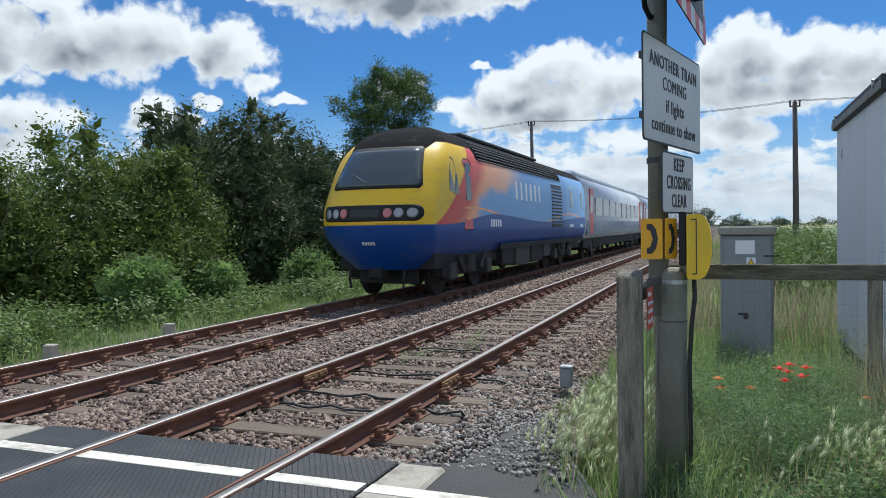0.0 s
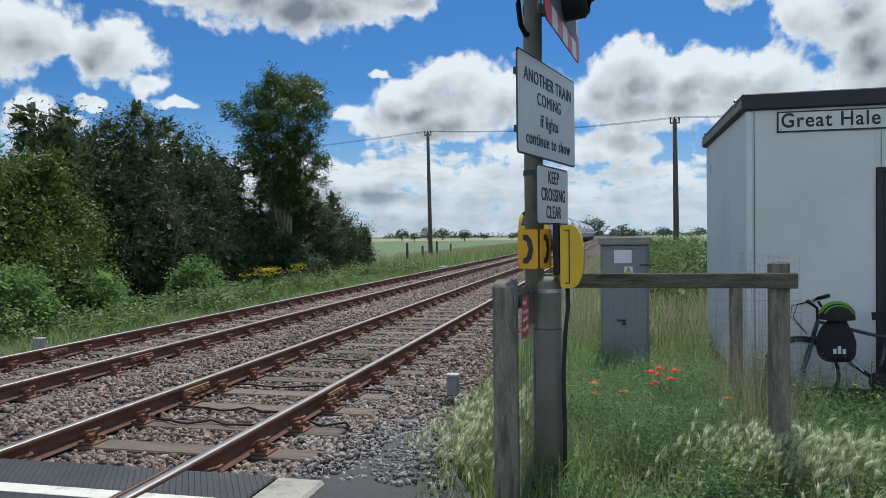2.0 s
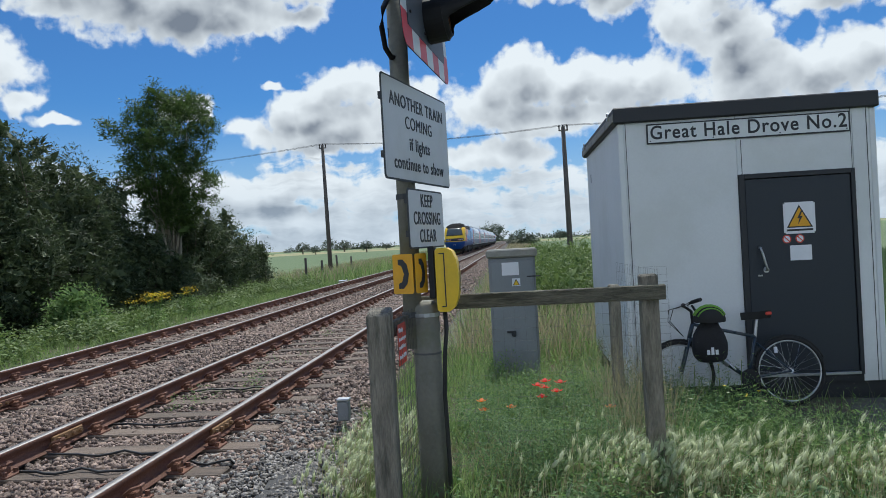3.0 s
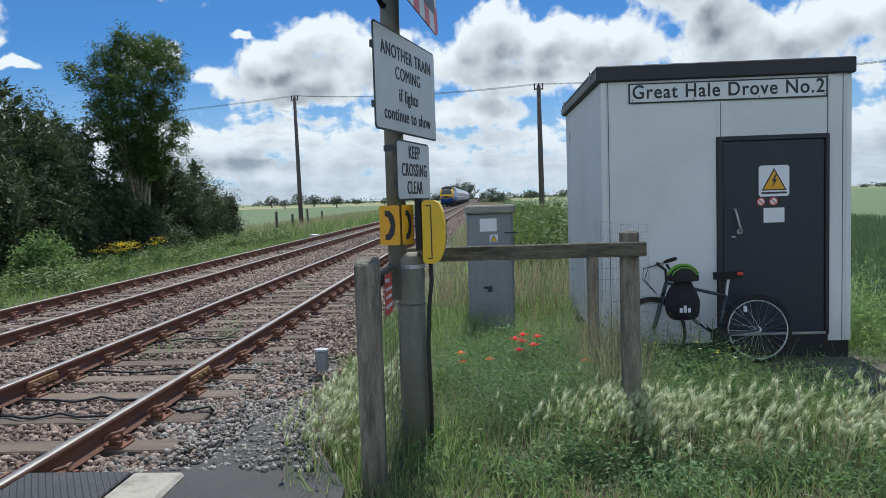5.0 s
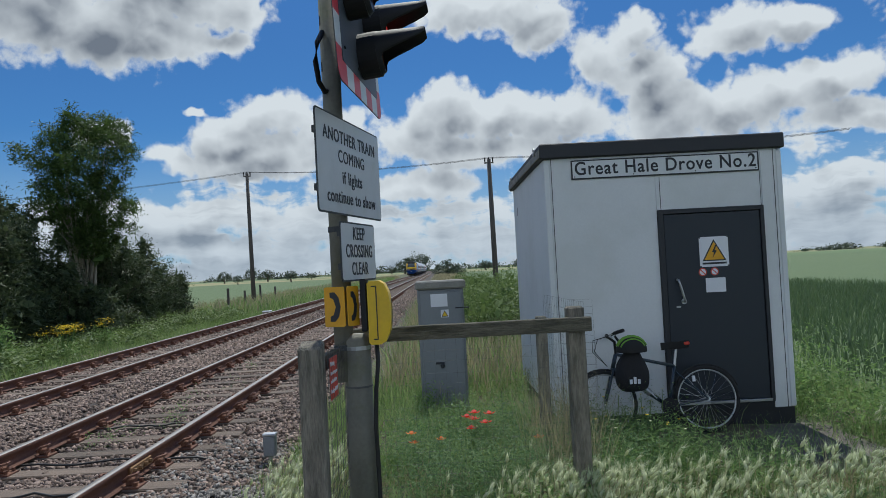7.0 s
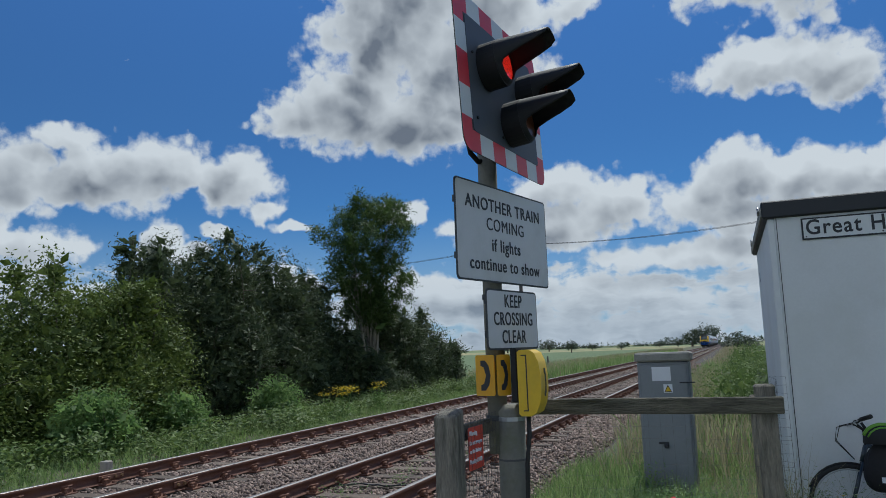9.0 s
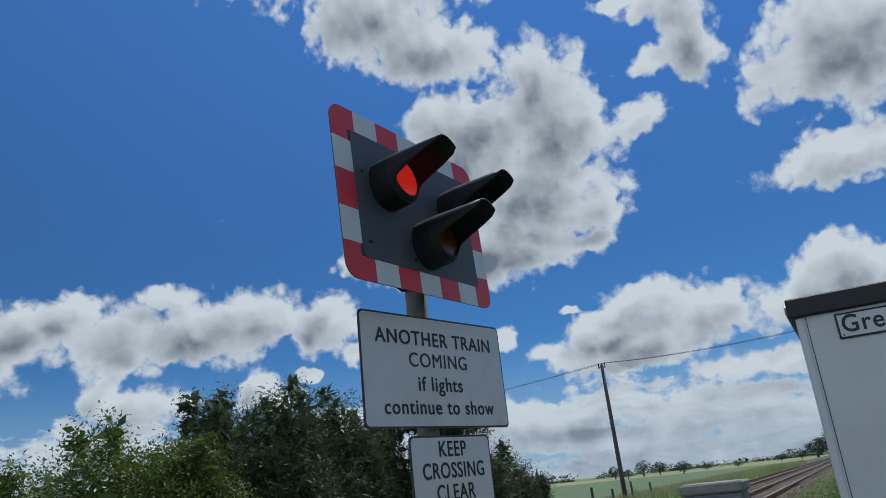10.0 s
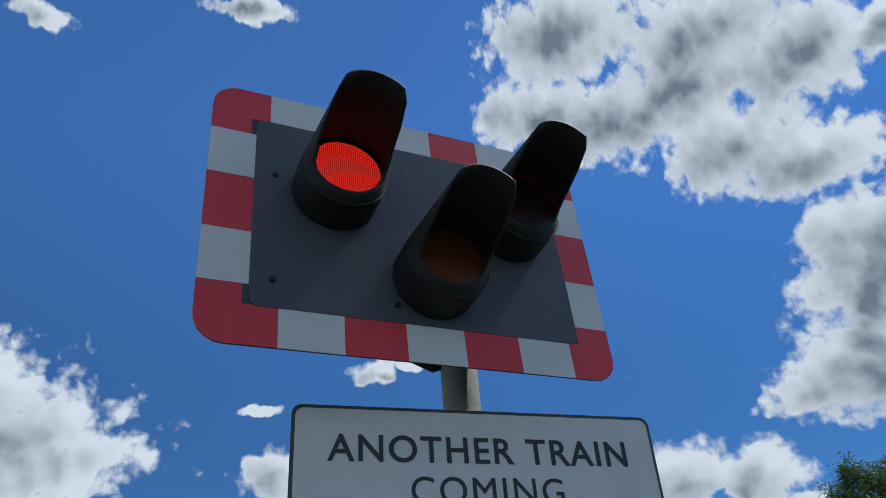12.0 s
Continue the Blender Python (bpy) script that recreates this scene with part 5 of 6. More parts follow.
def on_nose(outline, off, thick=0.02):
    """A plate that follows the curved end, from an outline in x, z (a fan from its middle)."""
    b = bmesh.new()
    fine = []
    for (x0, z0), (x1, z1) in zip(outline, outline[1:] + outline[:1]):
        k = max(1, int(math.hypot(x1 - x0, z1 - z0) / 0.12))
        fine += [(x0 + (x1 - x0) * i / k, z0 + (z1 - z0) * i / k) for i in range(k)]
    outline = fine
    cx, cz = sum(p[0] for p in outline) / len(outline), sum(p[1] for p in outline) / len(outline)
    steps = (1.0, 0.86, 0.7, 0.52, 0.34, 0.17) if len(outline) > 16 else (1.0, 0.6, 0.3)
    rings = [[b.verts.new(nose_point(cx + (x - cx) * f, cz + (z - cz) * f, off)) for x, z in outline] for f in steps]
    mid = b.verts.new(nose_point(cx, cz, off))
    back = [b.verts.new(v.co + Vector((0, thick, 0))) for v in rings[0]]
    n = len(outline)
    for i in range(n):
        j = (i + 1) % n
        b.faces.new((back[i], back[j], rings[0][j], rings[0][i]))
        for r0, r1 in zip(rings, rings[1:]):
            b.faces.new((r0[i], r0[j], r1[j], r1[i]))
        b.faces.new((rings[-1][i], rings[-1][j], mid))
    return b


def bogie(parent, y, wheel_r=0.5):
    bg = part("bogie", box(-1.15, 1.15, y - 1.75, y + 1.75, 0.42, 0.62, 0.03), UNDER, parent, "dark grimy bogie")
    for s in (-1, 1):
        for q in (-1.3, 1.3):
            part("wheel", tube([(s * 0.70, y + q, wheel_r), (s * 0.83, y + q, wheel_r)], wheel_r, 24), UNDER, bg)
            part("axlebox", box(s * 1.1 - 0.13, s * 1.1 + 0.13, y + q - 0.2, y + q + 0.2, 0.34, 0.72, 0.03), GREY_GEAR, bg)
            part("damper", tube([(s * 1.2, y + q * 0.45, 0.5), (s * 1.2, y + q * 0.75, 0.85)], 0.06, 8), GREY_GEAR, bg)
        part("spring", tube([(s * 1.12, y, 0.45), (s * 1.12, y, 0.85)], 0.15, 10), GREY_GEAR, bg)
    return bg


def power_car():
    t = thing("power_car", pose(0, 0, 0), "yellow-ended diesel power car in blue, red and orange livery", "locomotive")
    L = 17.6
    link("body", loft(L, True), LIVERY, t, "streamlined painted body shell")
    rw = [(-1.02, 2.36), (1.02, 2.36), (1.06, 2.42), (0.86, 3.12), (0.80, 3.17), (-0.80, 3.17), (-0.86, 3.12), (-1.06, 2.42)]
    part("windscreen_frame", on_nose([(x * 1.05, 2.76 + (z - 2.76) * 1.14) for x, z in rw], 0.012), BLACK_PLASTIC, t, "black windscreen surround", True)
    part("windscreen", on_nose(rw, 0.03), GLASS, t, "wide dark windscreen", True)
    part("wiper", tube([nose_point(-0.1, 2.42, 0.06), nose_point(-0.55, 2.62, 0.06)], 0.012, 5), INK, t)
    band = part("lamp_cluster", on_nose(rounded(2.50, 0.33, 0.15, 6, 0, 1.80), 0.014), BLACK_PLASTIC, t, "black lamp panel across the end", True)
    for s in (-1, 1):
        for x, mm, nm, lab in ((1.06, LAMP_GLASS, "headlight", "round clear headlight"), (0.80, LAMP_GLASS, "marker_lamp", ""), (0.56, TAIL, "tail_lamp", "glowing red tail lamp")):
            part(nm, on_nose(disc(0.10, 14, s * x, 1.80), 0.028), mm, band, lab, True)
    part("vent_grille", on_nose([(-0.36, 1.72), (0.36, 1.72), (0.36, 1.88), (-0.36, 1.88)], 0.024), HUT_DARK, band)
    for k in range(5):
        part("number_bar", on_nose([(-0.17 + 0.07 * k, 1.15), (-0.12 + 0.07 * k, 1.15), (-0.12 + 0.07 * k, 1.22), (-0.17 + 0.07 * k, 1.22)], 0.012), PAPER, t)
    part("yellow_line", on_nose([(-1.24, 1.575), (1.24, 1.575), (1.24, 1.60), (-1.24, 1.60)], 0.010), YELLOW, t)
    part("coupling", box(-0.15, 0.15, 0.42, 0.9, 0.45, 0.66, 0.03), UNDER, t)
    part("snow_guard", box(-0.7, 0.7, 1.1, 1.16, 0.3, 0.62, 0.02), UNDER, t)
    for s in (-1, 1):
        part("hose", tube([(s * 0.62, 0.55, 0.62), (s * 0.62, 0.5, 0.45), (s * 0.6, 0.52, 0.25)], 0.03, 6), UNDER, t)
        X = s * 1.372
        def plate(nm, o, off, mm, lab="", parent=t):
            b = bmesh.new()
            vs = [b.verts.new((s * (half_width(z) * plan(y) + off), y, z)) for y, z in o]
            wk = [b.verts.new((s * (half_width(z) * plan(y) - 0.03), y, z)) for y, z in o]
            b.faces.new(vs)
            for i in range(len(vs)):
                j = (i + 1) % len(vs)
                b.faces.new((vs[i], vs[j], wk[j], wk[i]))
            return part(nm, b, mm, parent, lab)
        plate("cab_window", [(1.42, 2.28), (1.72, 2.22), (1.98, 2.24), (1.86, 2.6), (1.72, 2.98), (1.58, 3.02), (1.46, 2.7)], 0.008, GLASS, "dark curved cab side window")
        dr = plate("cab_door", [(2.25, 1.42), (2.85, 1.42), (2.85, 2.96), (2.70, 3.05), (2.40, 3.05), (2.25, 2.96)], 0.004, BLACK_PLASTIC, "cab door with a tall window")
        plate("door_leaf", [(2.28, 1.45), (2.82, 1.45), (2.82, 2.94), (2.69, 3.02), (2.41, 3.02), (2.28, 2.94)], 0.010, TRAIN_RED, "", dr)
        plate("door_window", [(2.38, 2.1), (2.72, 2.1), (2.72, 2.9), (2.66, 2.95), (2.44, 2.95), (2.38, 2.9)], 0.015, GLASS, "", dr)
        g = plate("side_grille", [(11.2, 1.45), (12.9, 1.45), (12.9, 2.9), (11.2, 2.9)], 0.006, HUT_DARK, "black louvred radiator grille")
        for k in range(12):
            z = 1.5 + 0.115 * k
            plate("slat", [(11.25, z), (12.85, z), (12.85, z + 0.05), (11.25, z + 0.05)], 0.022, TRAIN_ROOF, "", g)
        for y, w in ((14.3, 0.75), (16.5, 0.6)):
            plate("side_door", [(y, 1.45), (y + w, 1.45), (y + w, 2.95), (y, 2.95)], 0.006, TRAIN_SILVER, "grey equipment door")
            plate("door_window", [(y + 0.15, 2.2), (y + w - 0.15, 2.2), (y + w - 0.15, 2.8), (y + 0.15, 2.8)], 0.012, GLASS)
        for k in range(5):
            plate("number_bar", [(4.2 + 0.2 * k, 1.5), (4.33 + 0.2 * k, 1.5), (4.33 + 0.2 * k, 1.68), (4.2 + 0.2 * k, 1.68)], 0.006, PAPER)
        for k in range(6):
            plate("brand_bar", [(6.6 + 0.55 * k, 2.25), (6.8 + 0.55 * k, 2.25), (6.8 + 0.55 * k, 2.75), (6.6 + 0.55 * k, 2.75)], 0.005, TRAIN_SILVER)
        for k, (y, w, z0) in enumerate(((5.6, 1.2, 0.45), (7.0, 1.6, 0.4), (8.8, 1.5, 0.4), (10.5, 0.9, 0.5))):
            part("equipment_box", box(s * 0.95 - 0.3, s * 0.95 + 0.3, y, y + w, z0, 0.98, 0.03), GREY_GEAR if k % 2 else UNDER, t)
        part("side_skirt", box(s * 1.3 - 0.03, s * 1.3 + 0.03, 5.2, L - 0.2, 0.9, 1.05), UNDER, t)
    part("underframe", box(-1.1, 1.1, 1.0, L - 0.1, 0.62, 1.0), UNDER, t)
    rf = part("roof_grilles", box(-0.55, 0.55, 4.4, 12.5, 3.80, 3.90, 0.03), TRAIN_ROOF, t, "sooty roof grilles")
    for s in (-1, 1):
        for k in range(6):
            z = 3.10 + 0.085 * k
            part("roof_rib", tube([(s * (half_width(z) + 0.012), 3.4, z), (s * (half_width(z) + 0.012), 12.9, z)], 0.022, 5), TRAIN_ROOF, rf)
    for y in (3.2, 13.8):
        bogie(t, y, 0.51)
    return t


def coach():
    t = thing("passenger_coach", pose(0, 0, 0), "pale silver passenger coach with red doors and dark blue sill", "railway coach", "train coaches")
    L = 22.6
    link("body", loft(L, False), TRAIN_SILVER, t)
    part("roof", box(-0.9, 0.9, 0.02, L - 0.02, 3.6, 3.87, 0.1), TRAIN_SILVER, t)
    part("underframe", box(-1.2, 1.2, 0.1, L - 0.1, 0.55, 0.95), UNDER, t)
    for s in (-1, 1):
        def plate(nm, y0, y1, z0, z1, off, mm, lab=""):
            zm = (z0 + z1) / 2
            part(nm, box(s * (half_width(zm) + off) - 0.015, s * (half_width(zm) + off) + 0.015, y0, y1, z0, z1), mm, t, lab)
        plate("sill_band", 0.05, L - 0.05, 1.1, 1.75, 0.002, TRAIN_BLUE, "dark blue lower band")
        plate("skirt", 3.8, L - 3.8, 0.5, 1.08, 0.0, UNDER)
        for y in (0.75, L - 1.75):
            plate("door", y, y + 0.95, 1.15, 3.1, 0.008, TRAIN_RED, "red slam door")
            plate("door_window", y + 0.2, y + 0.75, 2.05, 2.85, 0.014, GLASS)
        for k in range(8):
            y = 2.35 + 2.26 * k
            plate("window", y, y + 1.75, 1.95, 2.75, 0.006, GLASS, "dark coach window")
    for y in (3.3, L - 3.3):
        bogie(t, y, 0.46)
    part("gangway", box(-0.6, 0.6, -0.35, 0.0, 1.0, 3.3, 0.05), UNDER, t, "black corridor connection")
    return t


XT = (XFR + XFL) / 2
SPEED = 25.75
TIP0 = 6.45
CAR = power_car()
COACHES = [coach()]
for k in range(5):
    COACHES.append(copy_thing(COACHES[0], pose(0, 0, 0)))
LEAD = copy_thing(CAR, pose(0, 0, 0))


def motions():
    rows = [0.5 * k for k in range(25)]
    walk(CAR, [(s, pose(XT, TIP0 + SPEED * s, 0)) for s in rows])
    for k, c in enumerate(COACHES):
        walk(c, [(s, pose(XT, TIP0 + 17.95 + 22.95 * k + SPEED * s, 0)) for s in rows])
    end = TIP0 + 17.95 + 22.95 * len(COACHES) + 17.6
    walk(LEAD, [(s, pose(XT, end + SPEED * s, 0, 0, 0, 180)) for s in rows])
    # the two red lamps wink in turn: an added dark disc slides before each
    shut, clear = pose(0, -0.144, 0), pose(0, -0.126, 0)
    edges = [(0.0, 0)] + [(0.121 + 0.383 * k, (k + 1) % 2) for k in range(32)]
    for lamp, first in ((BLANKING_DISCS[0], 0), (BLANKING_DISCS[1], 1)):
        rows, last = [], None
        for s, ph in edges:
            lit = (ph == 0) == (first == 0)
            m = clear if lit else shut
            if s <= 0 or s >= 11.999:
                if s <= 0:
                    rows.append((0.0, m))
            else:
                rows.append((s - 0.035, last))
                rows.append((s, m))
            last = m
            if s >= 11.999:
                break
        rows.append((12.0, rows[-1][1]))
        walk(lamp, rows)


# ---- hedges, trees and grass ----
def crown(name, blobs, clusters, per, leaf, material, parent, label="", droop=2.2, spread=0.3, stretch=0.55, core=0.0):
    """Leaves in small clusters, thickest towards the outside of several overlapping masses."""
    vol = np.array([b[3] * b[4] * b[5] for b in blobs]) ** 0.67
    pick = rng.choice(len(blobs), clusters, p=vol / vol.sum())
    B = np.array(blobs)[pick]
    d = rng.normal(size=(clusters, 3))
    d /= np.linalg.norm(d, axis=1)[:, None]
    rad = rng.uniform(0.45, 1.0, clusters) ** 0.55
    wob = np.array([1 + 0.28 * noise.noise(Vector((float(a[0]) * 2.1 + float(b[0]), float(a[1]) * 2.1 + float(b[1]), float(a[2]) * 2.1))) for a, b in zip(d, B)])
    C = B[:, :3] + d * B[:, 3:] * (rad * wob)[:, None]
    C[:, 2] = np.maximum(C[:, 2], -0.5)
    n = clusters * per
    P = np.repeat(C, per, 0) + rng.normal(size=(n, 3)) * np.array([spread, spread, spread * 0.75])
    P[:, 2] = np.maximum(P[:, 2], -0.55)
    L = rng.uniform(leaf * 0.6, leaf * 1.3, n)
    size = np.stack([L * stretch, L, L * 0.5], 1)
    if core:
        # large shaded leaves and twigs in the heart of the mass
        m = int(clusters * core)
        bi = np.array(blobs)[rng.choice(len(blobs), m, p=vol / vol.sum())]
        di = rng.normal(size=(m, 3))
        di /= np.linalg.norm(di, axis=1)[:, None]
        Pi = bi[:, :3] + di * bi[:, 3:] * (rng.uniform(0.1, 0.78, m) ** 0.5)[:, None]
        Pi[:, 2] = np.maximum(Pi[:, 2], -0.5)
        P, n = np.concatenate([P, Pi]), n + m
        Li = rng.uniform(leaf * 2.2, leaf * 4.2, m)
        size = np.concatenate([size, np.stack([Li * 0.8, Li, Li * 0.4], 1)])
    # leaves of one spray lie much the same way
    turn = np.repeat(spin(clusters, droop * 0.6), per, 0)
    if n > len(turn):
        turn = np.concatenate([turn, spin(n - len(turn), droop)])
    me = strew(name, LEAF_V, LEAF_F, P, turn @ spin(n, 0.75), size)
    return tagged(link(name, me, material, parent, label), kind="stuff" if parent is None else "")


def stems(parent, base, tips, r0, material, name="trunk"):
    """Tapered limbs from the base up to several points, slightly crooked."""
    b = bmesh.new()
    for k, tip in enumerate(tips):
        p0, p1 = Vector(base) + Vector((rng.uniform(-0.15, 0.15), rng.uniform(-0.15, 0.15), 0)), Vector(tip)
        pts, rr = [], []
        for i in range(7):
            f = i / 6
            q = p0.lerp(p1, f) + Vector((math.sin(f * 5 + k) * 0.10, math.cos(f * 4 + k * 2) * 0.10, 0.25 * math.sin(f * math.pi))) * (p1 - p0).length * 0.12
            pts.append(q)
            rr.append(r0 * (1 - 0.85 * f))
        tube(pts, rr, 6, b)
        for i in (3, 4, 5):
            q = pts[i] + Vector((rng.uniform(-1, 1), rng.uniform(-1, 1), rng.uniform(0.2, 1.0))) * 0.18 * (p1 - p0).length
            tube([pts[i], pts[i].lerp(q, 0.5) + Vector((0, 0, 0.08)), q], [rr[i] * 0.6, rr[i] * 0.4, rr[i] * 0.15], 5, b)
    return part(name, b, material, parent, "", True)


def shrub(name, label, blobs, clusters, per, leaf, material, base, r0=0.06, nstems=12, category="shrub", **kw):
    t = thing(name, pose(0, 0, 0), label, category)
    # upright sprays break up the outline
    for k in range(kw.pop("sprays", 0)):
        q = blobs[rng.integers(len(blobs))] if k % 3 else blobs[k % len(blobs)]
        if q[3] < 0.8:
            continue
        a, f = rng.uniform(0, 6.28), rng.uniform(0.2, 0.95)
        h = math.sqrt(1 - f * f)
        blobs.append((q[0] + q[3] * f * math.cos(a), q[1] + q[4] * f * math.sin(a), q[2] + q[5] * h + rng.uniform(0.0, 0.3), rng.uniform(0.18, 0.35), rng.uniform(0.18, 0.35), rng.uniform(0.4, 0.8)))
    tips = []
    for k in range(nstems):
        q = blobs[k % len(blobs)]
        tips.append((q[0] + rng.uniform(-0.7, 0.7) * q[3], q[1] + rng.uniform(-0.7, 0.7) * q[4], q[2] + rng.uniform(0.2, 0.85) * q[5]))
    b = bmesh.new()
    for k in range(nstems):
        q = blobs[k % len(blobs)]
        root = Vector((q[0] + rng.uniform(-0.3, 0.3) * q[3], q[1] + rng.uniform(-0.3, 0.3) * q[4], -0.8))
        p1 = Vector(tips[k])
        pts = [root.lerp(p1, f) + Vector((0.12 * math.sin(5 * f + k), 0.12 * math.cos(4 * f + k), 0)) for f in (0, 0.25, 0.5, 0.75, 1)]
        tube(pts, [r0, r0 * 0.85, r0 * 0.65, r0 * 0.4, r0 * 0.15], 5, b)
        for i in (2, 3):
            e = pts[i] + Vector((rng.uniform(-1, 1), rng.uniform(-1, 1), rng.uniform(0, 1))) * 0.6
            tube([pts[i], e], [r0 * 0.4, r0 * 0.1], 4, b)
    part("branchwork", b, kw.pop("bark", TWIG), t, "", True)
    crown("crown", blobs, clusters, per, leaf, material, t, **kw)
    return t


def hedge_row():
    shrub("hawthorn_bush", "broad rounded hawthorn bush of yellow-green leaves", [(-12.6, 7.6, 1.3, 2.2, 2.4, 2.5), (-12.9, 4.8, 0.9, 2.2, 2.2, 2.0), (-12.2, 9.8, 1.2, 1.9, 1.7, 2.1), (-11.6, 6.4, 0.3, 1.7, 2.2, 1.4), (-11.3, 8.8, 0.4, 1.6, 1.8, 1.5)],
          4200, 26, 0.105, HAWTHORN, None, 0.045, 22, "bush", spread=0.22, stretch=0.7, core=1.8, sprays=40)
    shrub("hawthorn_bush", "dense green hawthorn bush at the hedge end", [(-14.5, 0.8, 0.8, 2.4, 2.4, 2.1), (-15.5, -2.5, 0.6, 2.4, 2.4, 1.9), (-13.3, 2.6, 0.2, 1.8, 1.8, 1.5)], 2400, 24, 0.11, HAWTHORN, None, 0.05, 12, "bush", stretch=0.7, core=2.0)
    shrub("sallow_thicket", "tall dark grey-green sallow thicket with many thin stems", [(-13.2, 11.6, 2.0, 1.8, 1.7, 2.9), (-13.0, 14.3, 2.4, 2.0, 2.0, 3.3), (-12.8, 17.4, 2.4, 2.0, 2.0, 3.2), (-12.0, 13.0, 0.8, 1.6, 2.2, 2.0), (-11.6, 16.5, 1.0, 1.5, 2.4, 2.0), (-12.2, 18.9, 1.6, 1.6, 1.5, 2.4), (-13.0, 20.7, 1.6, 1.4, 1.6, 3.0)],
          5600, 26, 0.135, WILLOW, None, 0.04, 46, "thicket", spread=0.2, stretch=0.45, core=1.8, sprays=60)
    shrub("sallow_bush", "sprawling dark sallow bush sloping down to the verge", [(-11.9, 25.4, 1.2, 1.4, 1.5, 2.6), (-11.6, 27.0, 1.1, 1.5, 1.8, 2.5), (-11.4, 29.6, 0.8, 1.3, 1.6, 2.3), (-11.2, 31.8, 0.3, 1.1, 1.4, 1.3)], 2600, 24, 0.14, WILLOW, None, 0.035, 26, "bush", spread=0.2, stretch=0.45, core=1.3, sprays=45)
    # slender ash behind
    t = thing("ash_tree", pose(0, 0, 0), "slender pale-stemmed young ash tree rising above the thicket", "tree")
    cx, cy = -11.1, 22.6
    blobs, tips = [], []
    for k in range(46):
        f = (k + 0.5) / 46
        z = 2.9 + 5.3 * f
        w = 2.35 * math.sin(math.pi * min(1.0, 0.16 + 0.80 * (1 - f) ** 0.9)) + 0.2
        a = k * 2.4
        q = rng.uniform(0.35, 1.0) * w
        r = rng.uniform(0.42, 0.8)
        p = (cx + 0.8 * q * math.cos(a), cy + q * math.sin(a), z)
        blobs.append((*p, r, r, r * 0.7))
        tips.append(p)
    for k in range(24):
        a, q = k * 2.4 + 1.0, rng.uniform(1.4, 2.5)
        blobs.append((cx + 0.8 * q * math.cos(a), cy + q * math.sin(a), rng.uniform(3.4, 7.2), 0.2, 0.2, 0.34))
    blobs += [(cx - 0.25, cy - 0.2, 8.45, 0.3, 0.3, 0.5), (cx + 0.1, cy + 0.7, 8.0, 0.35, 0.35, 0.5), (cx, cy - 0.9, 7.9, 0.35, 0.35, 0.4)]
    stems(t, (cx, cy, -0.8), [(cx - 0.4, cy - 0.3, 7.8), (cx + 0.3, cy + 1.3, 6.6), (cx, cy - 1.4, 6.2), (cx + 0.6, cy + 0.8, 7.2), (cx - 0.5, cy - 0.9, 6.9)] , 0.10, BARK)
    stems(t, (cx, cy, 1.8), tips[::3], 0.035, BARK, "limbs")
    crown("crown", blobs, 1700, 26, 0.16, ASH, t, spread=0.13, stretch=0.42, core=0.1)
    shrub("sallow_bush", "low dark sallow regrowth round the foot of the ash", [(-10.6, 21.6, -0.1, 1.1, 1.3, 1.0), (-10.3, 23.6, -0.2, 1.0, 1.2, 0.8), (-11.6, 20.4, 0.6, 1.1, 1.2, 2.2)], 1500, 24, 0.12, WILLOW, None, 0.03, 12, "bush", spread=0.2, stretch=0.45, core=1.5, sprays=14)
    for x, y, r, h in ((-9.4, 6.0, 0.9, 1.0), (-9.2, 12.6, 0.7, 0.9), (-9.8, 9.0, 0.8, 0.7)):
        shrub("elder_bush", "small leafy green elder bush on the verge", [(x, y, 0.0, r, r, h)], 260, 24, 0.09, WEED, None, 0.02, 6, "bush", spread=0.15, stretch=0.7, core=2.0)


hedge_row()


